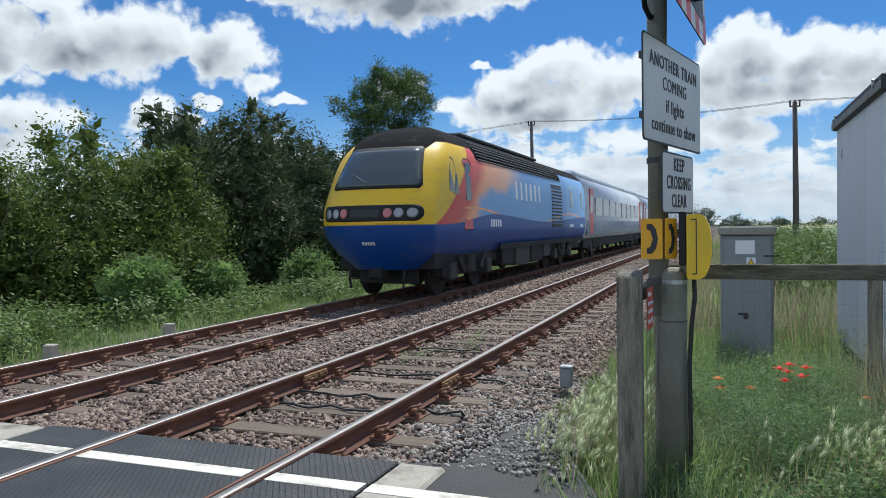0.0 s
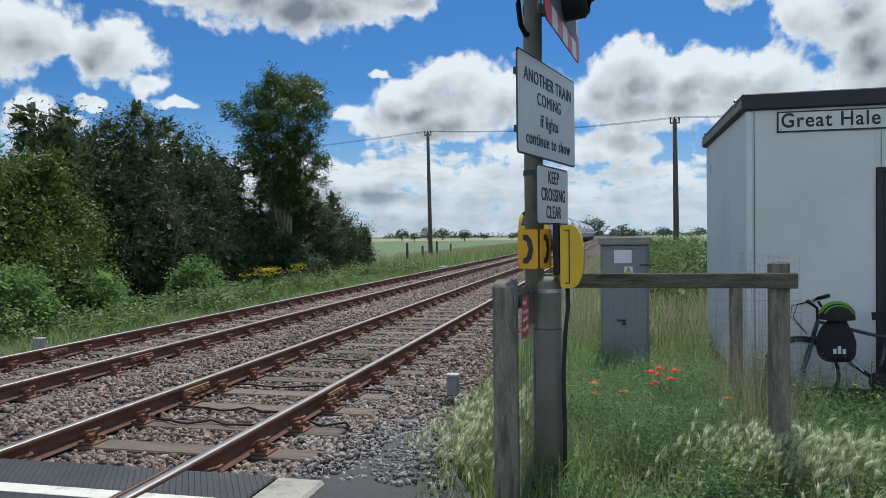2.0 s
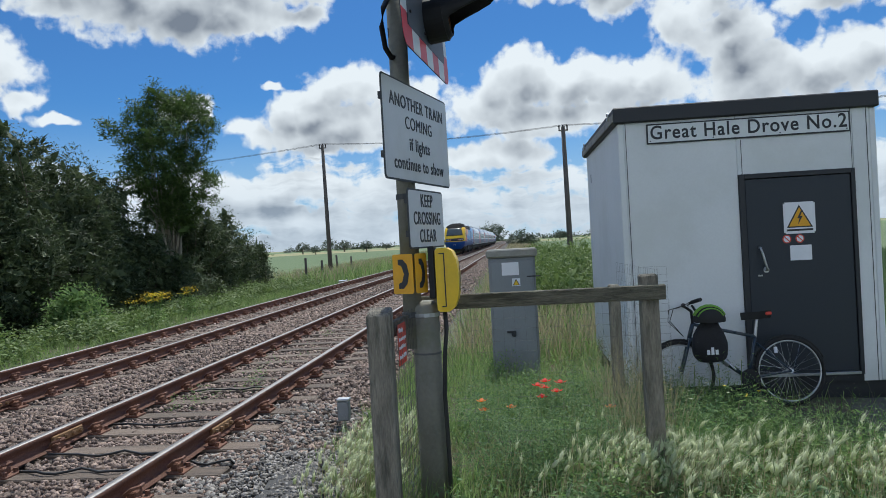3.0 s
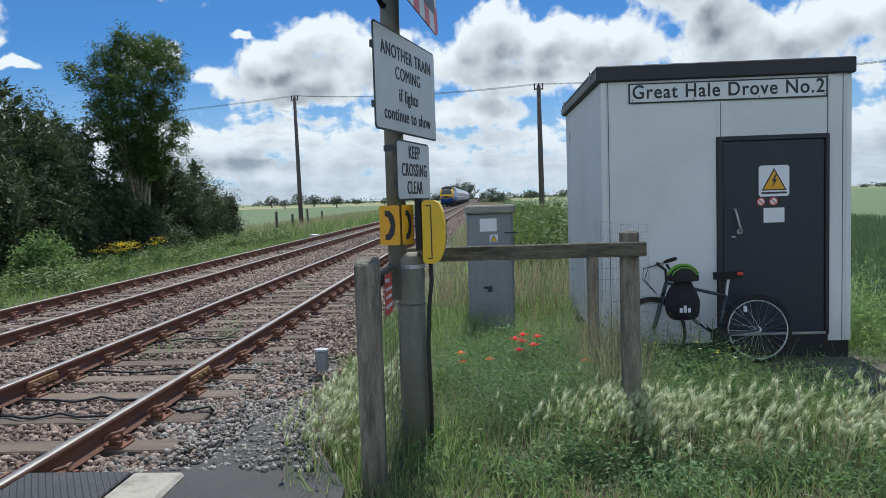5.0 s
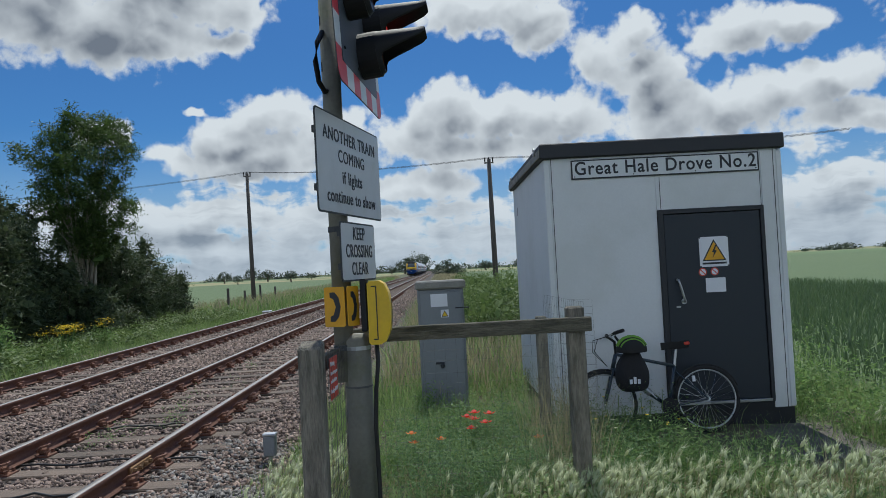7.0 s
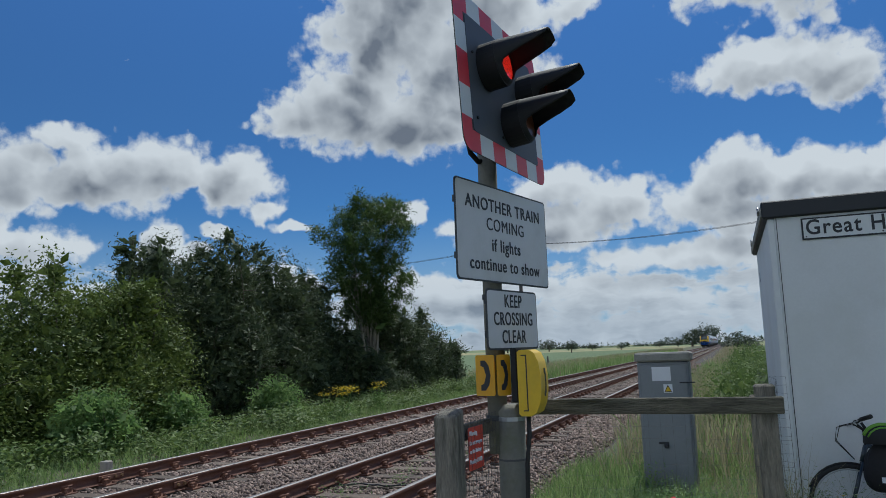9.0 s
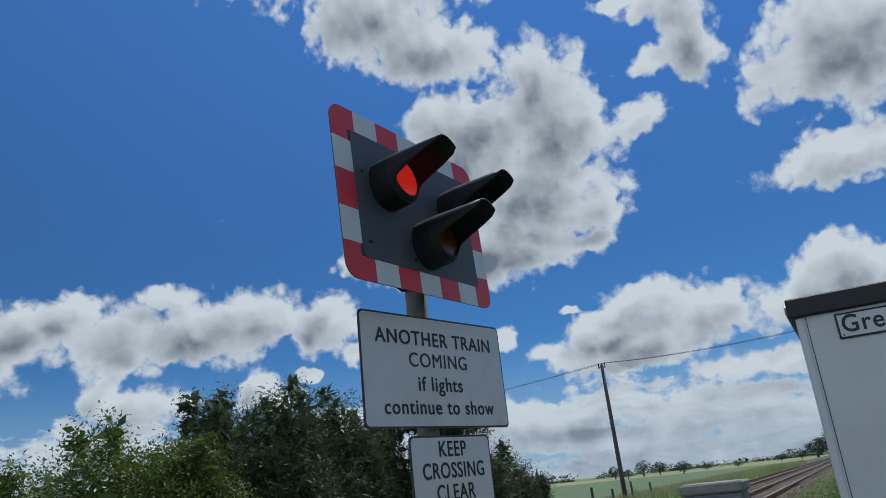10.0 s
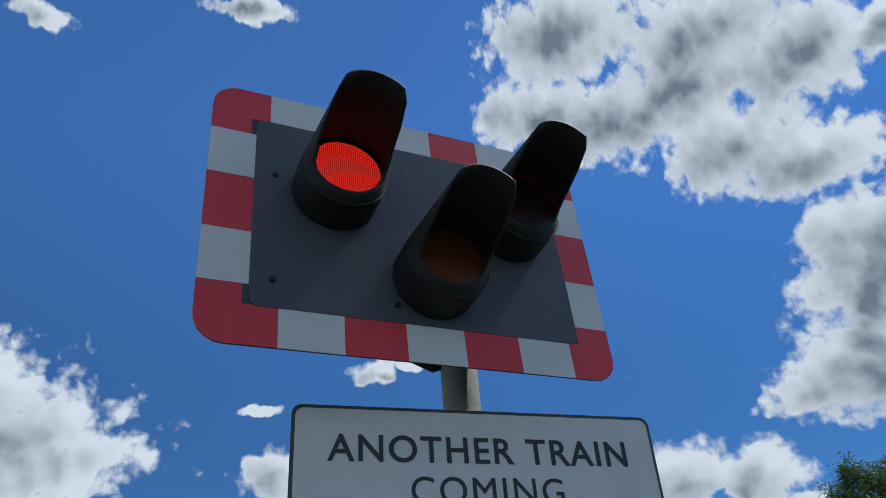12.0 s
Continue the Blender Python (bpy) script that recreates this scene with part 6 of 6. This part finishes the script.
def low_growth():
    """Brambles, nettles and grass on both verges."""
    blobs = []
    for k in range(90):
        y = -4 + 38 * (k / 90) ** 1.2
        blobs.append((rng.uniform(-10.6, -6.95), y, -0.42, 0.75, 0.8, rng.uniform(0.3, 0.62)))
    tagged(crown("bramble_bank", blobs, 5600, 18, 0.12, BRAMBLE, None, spread=0.15, droop=1.2, stretch=0.7), "tangled bright green brambles and nettles along the verge", "brambles")
    hb = [(rng.uniform(3.7, 5.2), 9 + 1.6 * k, -0.1, 0.9, 1.3, rng.uniform(1.1, 1.6)) for k in range(16)]
    tagged(crown("bramble_hedge", hb, 5200, 20, 0.075, BRAMBLE, None, spread=0.16, core=1.5), "low rambling green bramble hedge behind the cabinet", "brambles")
    bare = lambda x, y: ~(((x > 5.0) & (x < 7.0) & (y > -0.6) & (y < 1.1)) & (rng.uniform(0, 1, len(x)) < 0.93)) & ~((x > 4.05) & (x < 6.7) & (y > 1.08) & (y < 4.5)) & ~((x > 2.58) & (x < 3.2) & (y > 2.38) & (y < 2.9))
    edge = lambda x, y: bare(x, y) & (x > 1.38 + 0.25 * np.sin(y * 2.1) - 0.35 * (y > -1.2)) & ~((x < 2.3) & (y < -3.05))
    patch = lambda x, y: np.sin(2.1 * x + 1.3 * y) + np.sin(3.7 * y - 1.9 * x + 1.0) + 0.7 * np.sin(6.1 * x + 4.3 * y + 2.0)
    blades("verge_grass", 40000, (1.2, 8.6, -3.1, 5.0), (0.09, 0.30), 0.008, GRASS, "short green verge grass round the posts", "grass", 0.8, keep=lambda x, y: edge(x, y) & (patch(x, y) > -0.7 - 0.6 * (y > -1.6)))
    blades("verge_grass", 15000, (1.2, 8.6, -3.0, 5.0), (0.22, 0.42), 0.010, GRASS, "long lush green tussocks in the verge", "grass", 0.65, keep=lambda x, y: edge(x, y) & (patch(x, y) > 0.35 - 0.5 * (y > -0.5)) & ((y > -1.9) | (x < 2.6)))
    blades("verge_grass", 24000, (1.5, 8.6, -3.15, -0.6), (0.05, 0.20), 0.006, GRASS_DRY, "flattened straw-coloured dead grass on the ground", "grass", 1.45, keep=lambda x, y: edge(x, y) & (patch(x, y) < 0.5))
    blades("verge_grass", 1100, (1.3, 8.6, -2.0, 3.0), (0.25, 0.55), 0.004, GRASS_DRY, "thin dry grass stalks among the green", "grass", 0.45, keep=edge)
    blades("verge_grass", 500, (3.6, 4.1, -1.5, 0.3), (0.6, 1.05), 0.004, GRASS_DRY, "tall bleached dead stalks by the fence post", "grass", 0.3, keep=edge)
    blades("verge_grass", 9000, (1.9, 9.0, 4.0, 45.0), (0.35, 0.8), 0.022, GRASS, "rough long grass beside the near track", "grass", 0.6, keep=bare)
    blades("verge_grass", 7000, (1.9, 5.0, 3.2, 30.0), (0.4, 0.85), 0.014, GRASS_DRY, "tall pale dry grass beside the near track", "grass", 0.45, keep=bare)
    blades("verge_grass", 14000, (-9.0, -6.15, -3.0, 34.0), (0.10, 0.34), 0.014, GRASS, "green grass along the far track", "grass", 0.7)
    blades("verge_grass", 12000, (-13.0, -6.3, 32.0, 150.0), (0.5, 1.0), 0.05, GRASS, "long green grass on the far verge", "grass", 0.6)
    blades("verge_grass", 12000, (-12.5, -7.5, 34.0, 190.0), (0.5, 1.1), 0.05, GRASS_DRY, "tall pale dry grass on the far verge", "grass", 0.5)
    blades("verge_grass", 5000, (2.2, 6.5, 40.0, 200.0), (0.5, 1.0), 0.06, GRASS_DRY, "pale dry grass beside the distant track", "grass", 0.5)
    # crop edge beyond the hut
    blades("wheat_crop", 26000, (8.8, 26.0, -2.8, 40.0), (0.45, 0.65), 0.03, leaf_mat("young_wheat", (0.085, 0.14, 0.06), (0.13, 0.19, 0.09)), "green wheat standing in the field", "crop", 0.35)
    # broad and feathery weeds
    wb = []
    for k in range(80):
        x, y = rng.uniform(2.4, 8.2), rng.uniform(-2.7, 4.0)
        if not (4.0 < x < 6.9 and y > -0.7):
            wb.append((x, y, -0.2, 0.24, 0.24, rng.uniform(0.18, 0.40)))
    tagged(crown("leafy_weeds", wb, 2800, 16, 0.042, WEED, None, spread=0.08, droop=1.5), "leafy green weeds in the long grass", "weeds")
    wb = [(rng.uniform(2.3, 6.8), rng.uniform(-3.0, -1.5), -0.2, 0.17, 0.17, rng.uniform(0.10, 0.26)) for k in range(95)]
    tagged(crown("leafy_weeds", wb, 2300, 15, 0.045, MAYWEED, None, spread=0.07, droop=1.3, stretch=0.5), "low broad-leaved weeds on the trodden ground", "weeds")
    wb = []
    for k in range(130):
        x, y = rng.uniform(2.45, 4.35), rng.uniform(-1.75, 0.9)
        if not (x > 4.0 and y > 1.0):
            wb.append((x, y, -0.15, 0.2, 0.2, rng.uniform(0.26, 0.52)))
    tagged(crown("mayweed_bed", wb, 5600, 15, 0.036, MAYWEED, None, spread=0.075, droop=1.5, stretch=0.32), "dense feathery dark green mayweed between the fence and the hut", "weeds")
    wb = []
    for k in range(60):
        x, y = rng.uniform(4.1, 5.9), rng.uniform(-1.5, 0.35)
        if x < 5.2 or y < -0.5:
            wb.append((x, y, -0.18, 0.2, 0.2, rng.uniform(0.28, 0.55)))
    tagged(crown("mayweed_bed", wb, 2400, 15, 0.036, WEED, None, spread=0.085, droop=1.4, stretch=0.3), "feathery yellow-green weeds before the hut", "weeds")
    wb = [(7.2 + 0.5 * math.sin(k), 0.4 + 0.35 * k, -0.2, 0.4, 0.4, rng.uniform(0.5, 0.85)) for k in range(9)]
    tagged(crown("leafy_weeds", wb, 330, 16, 0.07, WEED, None, spread=0.14, droop=1.5), "tall leafy weeds beside the hut", "weeds")
    wb = [(x, y, -0.18, 0.2, 0.25, 0.16) for x, y in ((-1.0, 1.5), (-0.9, 1.9), (-0.75, 3.3), (-0.9, 4.4), (-0.6, 5.4), (-0.8, 7.5), (-0.5, 2.4))]
    tagged(crown("track_weeds", wb, 90, 12, 0.035, WEED, None, spread=0.05, droop=1.3), "small green weeds growing between the rails", "weeds")
    # nodding pale barley heads: a plump spike with long awns
    hv, hf = [(0, 0, 0)], []
    for z, r in ((0.3, 0.15), (0.7, 0.12)):
        hv += [(r * math.cos(a), r * math.sin(a), z) for a in [2 * math.pi * q / 5 for q in range(5)]]
    hv.append((0, 0, 1.05))
    for q in range(5):
        p = (q + 1) % 5
        hf += [(0, 1 + p, 1 + q), (1 + q, 1 + p, 6 + p), (1 + q, 6 + p, 6 + q), (6 + q, 6 + p, 11)]
    for q in range(9):
        a, m = q * 2.4, len(hv)
        c, d, z = math.cos(a), math.sin(a), 0.25 + 0.07 * q
        hv += [(0.1 * c - 0.022 * d, 0.1 * d + 0.022 * c, z), (0.1 * c + 0.022 * d, 0.1 * d - 0.022 * c, z), (0.34 * c, 0.34 * d, z + 1.05)]
        hf.append((m, m + 1, m + 2))
    spots = [(1.5, 2.02, -2.55, -0.5, 300), (3.0, 4.4, -2.6, -2.0, 70), (3.4, 4.4, -2.1, -1.5, 240), (4.4, 5.6, -2.4, -1.4, 180), (5.2, 7.8, -3.1, -1.4, 430), (6.8, 8.4, -2.4, 0.4, 100)]
    loc, rot, siz, st = [], [], [], []
    for x0, x1, y0, y1, n in spots:
        for k in range(n):
            if k % 13 == 0:
                cx, cy = rng.uniform(x0, x1), rng.uniform(y0, y1)
            x, y = cx + rng.normal(0, 0.12), cy + rng.normal(0, 0.12)
            g, h = ground_z(x, y), rng.uniform(0.16, 0.40)
            lx, ly = rng.normal(0.05, 0.05), rng.normal(0, 0.06)
            st.append((x, y, g - 0.02, x + lx, y + ly, g + h))
            loc.append((x + lx, y + ly, g + h))
            rot.append(np.array(Matrix.Rotation(rng.normal(0, 0.9), 3, "Z") @ Matrix.Rotation(rng.uniform(0.05, 0.95), 3, "Y")))
            L = rng.uniform(0.05, 0.078)
            siz.append((L * 1.25, L * 1.25, L))
    me = strew("barley_heads", hv, hf, loc, np.array(rot), np.array(siz))
    tagged(link("barley_heads", me, BARLEY), "pale feathery wall barley heads nodding over the grass", "grass heads", kind="stuff")
    V, F = [], []
    for k, (x0, y0, z0, x1, y1, z1) in enumerate(st):
        V += [(x0 - 0.002, y0, z0), (x0 + 0.002, y0, z0), (x1 + 0.0015, y1, z1 + 0.01), (x1 - 0.0015, y1, z1 + 0.01)]
        F.append((4 * k, 4 * k + 1, 4 * k + 2, 4 * k + 3))
    tagged(link("barley_stalks", mesh_np("barley_stalks", V, F), GRASS_DRY), "thin pale stalks of wall barley", "grass stalks", kind="stuff")


low_growth()


def flower(name, label, x, y, h, material, petals, r, category="flower", group=""):
    g = ground_z(x, y)
    t = thing(name, pose(x, y, g), label, category, group)
    lx, ly = rng.uniform(-0.05, 0.05, 2)
    part("stalk", tube([(0, 0, -0.02), (lx * 0.4, ly * 0.4, h * 0.5), (lx, ly, h)], 0.003, 4), GRASS, t)
    b = bmesh.new()
    for k in range(petals):
        a = 2 * math.pi * k / petals
        c, s = math.cos(a), math.sin(a)
        pts = [(0.1 * r, -0.0, 0.0), (0.8 * r, -0.55 * r, 0.25 * r), (1.15 * r, 0, 0.5 * r), (0.8 * r, 0.55 * r, 0.25 * r)]
        b.faces.new([b.verts.new((lx + c * p[0] - s * p[1], ly + s * p[0] + c * p[1], h + p[2])) for p in pts])
    part("petals", b, material, t)
    return t


for x, y, h in ((3.13, -0.3, 0.50), (3.02, -0.25, 0.44), (3.2, -0.35, 0.42), (3.28, -0.2, 0.46), (3.07, -0.4, 0.38), (3.18, -0.1, 0.40)):
    flower("poppy", "scarlet field poppy in the long grass", x, y, h, POPPY, 4, 0.05, "poppy", "poppies")
for x, y, h in ((2.62, -0.7, 0.40), (2.58, -0.75, 0.34), (2.85, -0.6, 0.33), (3.62, -0.5, 0.33)):
    flower("poppy", "faded orange poppy in the long grass", x, y, h, ORANGE_PETAL, 4, 0.042, "poppy", "orange poppies")
for k in range(26):
    flower("mayweed", "small white and yellow mayweed flower beside the fence", rng.uniform(3.9, 4.9), rng.uniform(-0.9, 0.4), rng.uniform(0.35, 0.6), WHITE_PETAL if k % 2 else YELLOW_PETAL, 6, 0.014, "flower", "mayweed flowers")


def ragwort(x, y, w, n=14):
    t = thing("ragwort", pose(x, y, ground_z(x, y)), "clump of bright yellow ragwort in flower", "wildflower", "ragwort clumps")
    b = bmesh.new()
    heads = []
    for k in range(n):
        p = Vector((rng.uniform(-w, w), rng.uniform(-w, w), rng.uniform(0.75, 1.0)))
        heads.append(p)
        tube([(p.x * 0.3, p.y * 0.3, -0.05), p], 0.008, 4, b)
    part("stalk_cluster", b, WEED, t)
    m = 26 * n
    P = np.array([heads[k % n] for k in range(m)]) + rng.normal(size=(m, 3)) * np.array([0.13, 0.13, 0.035])
    me = strew("flower_heads", LEAF_V, LEAF_F, P, spin(m, 0.9), np.full((m, 3), 0.05))
    tagged(link("flower_cluster", me, YELLOW_PETAL, t), kind="stuff")
    crown("leaves", [(0, 0, 0.3, w, w, 0.35)], 60, 10, 0.08, WEED, t, spread=0.1)


ragwort(-7.5, 13.6, 0.45)
ragwort(-7.6, 16.4, 0.15, 4)


# ---- distance ----
def far_tree(x, y, h, w, label="round-headed tree on the far field edge"):
    t = thing("field_tree", pose(x, y, -0.8), label, "tree", "distant field trees")
    part("trunk", tube([(0, 0, -0.3), (0, 0, h * 0.35), (0.1 * w, 0, h * 0.6)], [0.06 * w, 0.045 * w, 0.02 * w], 6), TWIG, t)
    blobs = [(0, 0, h * 0.62, w * 0.42, w * 0.42, h * 0.34), (w * 0.25, 0, h * 0.5, w * 0.3, w * 0.3, h * 0.28), (-w * 0.26, 0.1 * w, h * 0.48, w * 0.32, w * 0.3, h * 0.3)]
    crown("crown", blobs, 170, 16, 0.055 * w, FAR_LEAF_HAZED, t, spread=0.045 * w, stretch=0.8)


random.seed(5)
for x, y, h, w in ((-9, 430, 15, 19), (-17, 440, 11, 13), (4.6, 150, 5.2, 5.6), (7.0, 158, 3.4, 4.2), (-58, 300, 6.5, 5.5), (-88, 330, 5, 5), (-120, 420, 9, 9), (-104, 420, 10.5, 10), (-96, 424, 9, 9), (-84, 430, 6, 7), (-150, 360, 5, 6), (-180, 420, 5, 7), (-46, 360, 4, 5), (-70, 420, 4, 6), (30, 420, 7, 8), (60, 520, 8, 9), (44, 600, 7, 11), (86, 560, 7, 10), (120, 620, 6, 12), (150, 640, 7, 12), (-210, 430, 6, 8), (-250, 440, 7, 9), (210, 640, 7, 12), (-30, 520, 7, 9), (-42, 520, 5, 8)):
    far_tree(x, y, h * 0.82, w * 0.92)
fb = [(-900 + 42 * k, 900 + 60 * math.sin(k * 1.7), 0.5, 26, 8, 4.5 + 2.5 * math.sin(k * 2.3)) for k in range(52)]
tagged(crown("far_hedgerow", fb, 2600, 9, 2.6, FAR_LEAF_HAZED, None, spread=1.6, stretch=0.9), "dark line of hedges and woods along the horizon", "hedgerow")
for k, (x, y) in enumerate(((-9.0, 35.0), (-9.4, 40.0), (-9.8, 46.0), (-10.3, 53.0))):
    t = thing("fence_post", pose(x, y, -0.6, 0, 1.5 * math.sin(k * 2), 0), "weathered field fence post in tall grass", "fence post", "field fence posts")
    part("post", box(-0.06, 0.06, -0.06, 0.06, -0.2, 1.7 - 0.25 * (k % 2), 0.01), POLE_WOOD, t)


# ---- bicycle against the hut ----
def bicycle():
    gz = -0.23
    t = thing("bicycle", pose(5.585, 0.74, gz, -9, 0, 0), "dark blue city bicycle leaning against the hut wall", "bicycle")
    paint = flat("bicycle_blue_paint", (0.02, 0.035, 0.05), 0.3, coat=0.5)
    tyre, rim = flat("tyre_rubber", (0.015, 0.015, 0.015), 0.8), flat("rim_alloy", (0.42, 0.43, 0.44), 0.3, 0.8)
    def ring(cx, cz, r, th, sides=6, n=36):
        return tube([(cx + r * math.cos(2 * math.pi * k / n), 0, cz + r * math.sin(2 * math.pi * k / n)) for k in range(n)], th, sides, closed=True)
    for cx in (0.0, -1.06):
        w = part("wheel", ring(cx, 0.34, 0.322, 0.021), tyre, t, "spoked wheel with a black tyre", True)
        part("rim", ring(cx, 0.34, 0.298, 0.011), rim, w, "bright alloy rim", True)
        part("hub", tube([(cx, -0.05, 0.34), (cx, 0.05, 0.34)], 0.022, 10), rim, w)
        for k in range(28):
            a = 2 * math.pi * k / 28
            part("spoke", tube([(cx + 0.02 * math.cos(a + 1.2 * (-1) ** k), 0.03 * (-1) ** k, 0.34 + 0.02 * math.sin(a + 1.2 * (-1) ** k)), (cx + 0.295 * math.cos(a), 0, 0.34 + 0.295 * math.sin(a))], 0.0016, 3), rim, w)
        part("mudguard", tube([(cx + 0.35 * math.cos(radians(q)), 0, 0.34 + 0.35 * math.sin(radians(q))) for q in (range(20, 170, 15) if cx == 0 else range(40, 170, 13))], 0.012, 6), tyre, t, "", True)
    bb, st, hd, hl, rh, fh = (-0.40, 0, 0.28), (-0.30, 0, 0.69), (-0.90, 0, 0.84), (-0.945, 0, 0.70), (0, 0, 0.34), (-1.06, 0, 0.34)
    fr = part("bike_frame", tube([bb, st], 0.016, 8), paint, t, "dark blue tubular frame", True)
    for a, b, r in ((bb, hl, 0.021), (st, hd, 0.017), (hd, hl, 0.022)):
        part("frame_tube", tube([a, b], r, 8), paint, fr, "", True)
    for s in (-1, 1):
        o = 0.05 * s
        part("stay", tube([(bb[0], o, bb[2]), (0, o, 0.34)], 0.010, 6), paint, fr)
        part("stay", tube([(st[0], o * 0.4, st[2] - 0.06), (0, o, 0.34)], 0.009, 6), paint, fr)
        part("fork_blade", tube([(hl[0], o, hl[2]), (hl[0] - 0.06, o, 0.5), (fh[0], o, 0.34)], 0.012, 6), paint, fr, "", True)
    part("seat_post", tube([st, (-0.26, 0, 0.90)], 0.015, 8), rim, t)
    b = bmesh.new()
    outline = [(-0.17, 0.012), (-0.10, 0.03), (0.0, 0.06), (0.07, 0.085), (0.11, 0.075), (0.12, 0.0)]
    ring0 = [b.verts.new((-0.25 + x, y, 0.935 + (0.012 if x > 0.05 else 0))) for x, y in outline] + [b.verts.new((-0.25 + x, -y, 0.935 + (0.012 if x > 0.05 else 0))) for x, y in outline[-2::-1]]
    ring1 = [b.verts.new((v.co.x * 0.98 - 0.006, v.co.y * 0.7, v.co.z - 0.075)) for v in ring0]
    b.faces.new(ring0)
    b.faces.new(ring1[::-1])
    for i in range(len(ring0)):
        j = (i + 1) % len(ring0)
        b.faces.new((ring0[i], ring1[i], ring1[j], ring0[j]))
    part("saddle", b, tyre, t, "black padded saddle")
    part("saddle_panel", box(-0.20, -0.14, -0.088, 0.05, 0.895, 0.93, 0.01), RED_SIGN, t, "red saddle trim")
    part("stem", tube([hd, (-0.90, 0, 0.97), (-0.96, 0, 1.02)], 0.015, 8), tyre, t)
    part("handlebar", tube([(-0.90, -0.31, 1.06), (-0.94, -0.2, 1.05), (-0.97, 0, 1.02), (-0.94, 0.2, 1.05), (-0.90, 0.31, 1.06)], 0.014, 8), tyre, t, "black flat handlebar", True)
    for s in (-1, 1):
        part("grip", tube([(-0.935, s * 0.2, 1.05), (-0.88, s * 0.34, 1.065)], 0.019, 8), tyre, t)
        part("brake_lever", tube([(-0.96, s * 0.18, 1.04), (-1.0, s * 0.22, 1.02), (-0.99, s * 0.3, 1.0)], 0.007, 5), rim, t)
        part("brake_cable", tube([(-0.97, s * 0.16, 1.03), (-1.10, s * 0.12, 1.0), (-1.13, s * 0.05, 0.88), (-1.0, 0, 0.72)], 0.004, 5), tyre, t, "", True)
    part("chainset", tube([(bb[0], -0.05, bb[2]), (bb[0], -0.06, bb[2])], 0.095, 22), tyre, t)
    part("crank", tube([(bb[0], -0.07, bb[2]), (bb[0] + 0.13, -0.08, bb[2] - 0.10)], 0.011, 6), tyre, t)
    part("pedal", box(bb[0] + 0.09, bb[0] + 0.18, -0.17, -0.09, bb[2] - 0.115, bb[2] - 0.09, 0.004), tyre, t)
    part("bottle", tube([(-0.58, 0, 0.42), (-0.72, 0, 0.56)], 0.035, 10), rim, t, "metal drink bottle")
    part("frame_mark", tube([(-0.52, -0.019, 0.37), (-0.60, -0.019, 0.45)], 0.008, 4), PAPER, fr)
    part("reflector", box(-0.13, -0.10, -0.012, 0.012, 0.52, 0.58, 0.003), PAPER, t)
    # bag hung at the handlebar, and a helmet on it
    cloth = mat("black_bag_cloth", (0.012, 0.012, 0.015), 0.8, 0.0, 0.3, 8.0, 60.0, 0.3)
    bag = thing("drawstring_bag", pose(5.585 - 0.80, 0.63, gz + 0.44), "black cloth bag hanging from the bicycle handlebar", "bag")
    b = bmesh.new()
    bmesh.ops.create_icosphere(b, subdivisions=4, radius=1.0)
    for v in b.verts:
        z = v.co.z
        k = 1.0 + 0.25 * (-z) + 0.07 * noise.noise(v.co * 3)
        v.co = Vector((v.co.x * 0.165 * k, v.co.y * 0.085 * k, z * 0.24 + 0.24 + 0.02 * noise.noise(v.co * 2)))
        if v.co.z < 0.05:
            v.co.z = 0.05 - (0.05 - v.co.z) * 0.3
    part("bag_body", b, cloth, bag, "", True)
    part("strap", tube([(-0.05, 0, 0.46), (-0.12, 0.03, 0.56), (-0.14, 0.06, 0.60)], 0.012, 6), cloth, bag, "", True)
    for q in (-0.04, 0.0, 0.04):
        part("mark_bar", slab([(q - 0.014, 0.13), (q + 0.014, 0.13), (q + 0.014, 0.20 - abs(q) * 0.6), (q - 0.014, 0.20 - abs(q) * 0.6)], 0.003, pose(0, -0.105, 0)), PAPER, bag)
    hm = thing("cycle_helmet", pose(5.585 - 0.80, 0.60, gz + 0.90), "black cycle helmet with bright green vents", "helmet")
    b = bmesh.new()
    bmesh.ops.create_icosphere(b, subdivisions=4, radius=1.0)
    bmesh.ops.delete(b, geom=[v for v in b.verts if v.co.z < -0.25], context="VERTS")
    for v in b.verts:
        v.co = Vector((v.co.x * 0.155, v.co.y * 0.11, v.co.z * 0.14))
    part("shell", b, tyre, hm, "", True)
    green = flat("lime_green_plastic", (0.16, 0.36, 0.03), 0.4)
    for q in (-0.06, -0.03, 0.0, 0.03, 0.06):
        pts = []
        for k in range(8):
            a = radians(20 + 140 * k / 7)
            yy = q
            s = math.sqrt(max(0.05, 1 - (yy / 0.1) ** 2))
            pts.append((0.160 * math.cos(a) * s, yy, 0.145 * math.sin(a) * s))
        part("vent_rib", tube(pts, 0.009, 5), green, hm, "lime green rib", True)


bicycle()
tagged(part("hut_step", box(4.9, 6.9, -0.35, 1.12, -0.5, -0.262, 0.02), mat("worn_gravel_path", (0.12, 0.105, 0.09), 0.95, 0.0, 0.4, 6.0, 60.0, 0.6, 80.0, dirt=(0.07, 0.08, 0.035), dirt_amt=0.6)), "worn gravel patch before the hut door", "path", kind="structure")


motions()
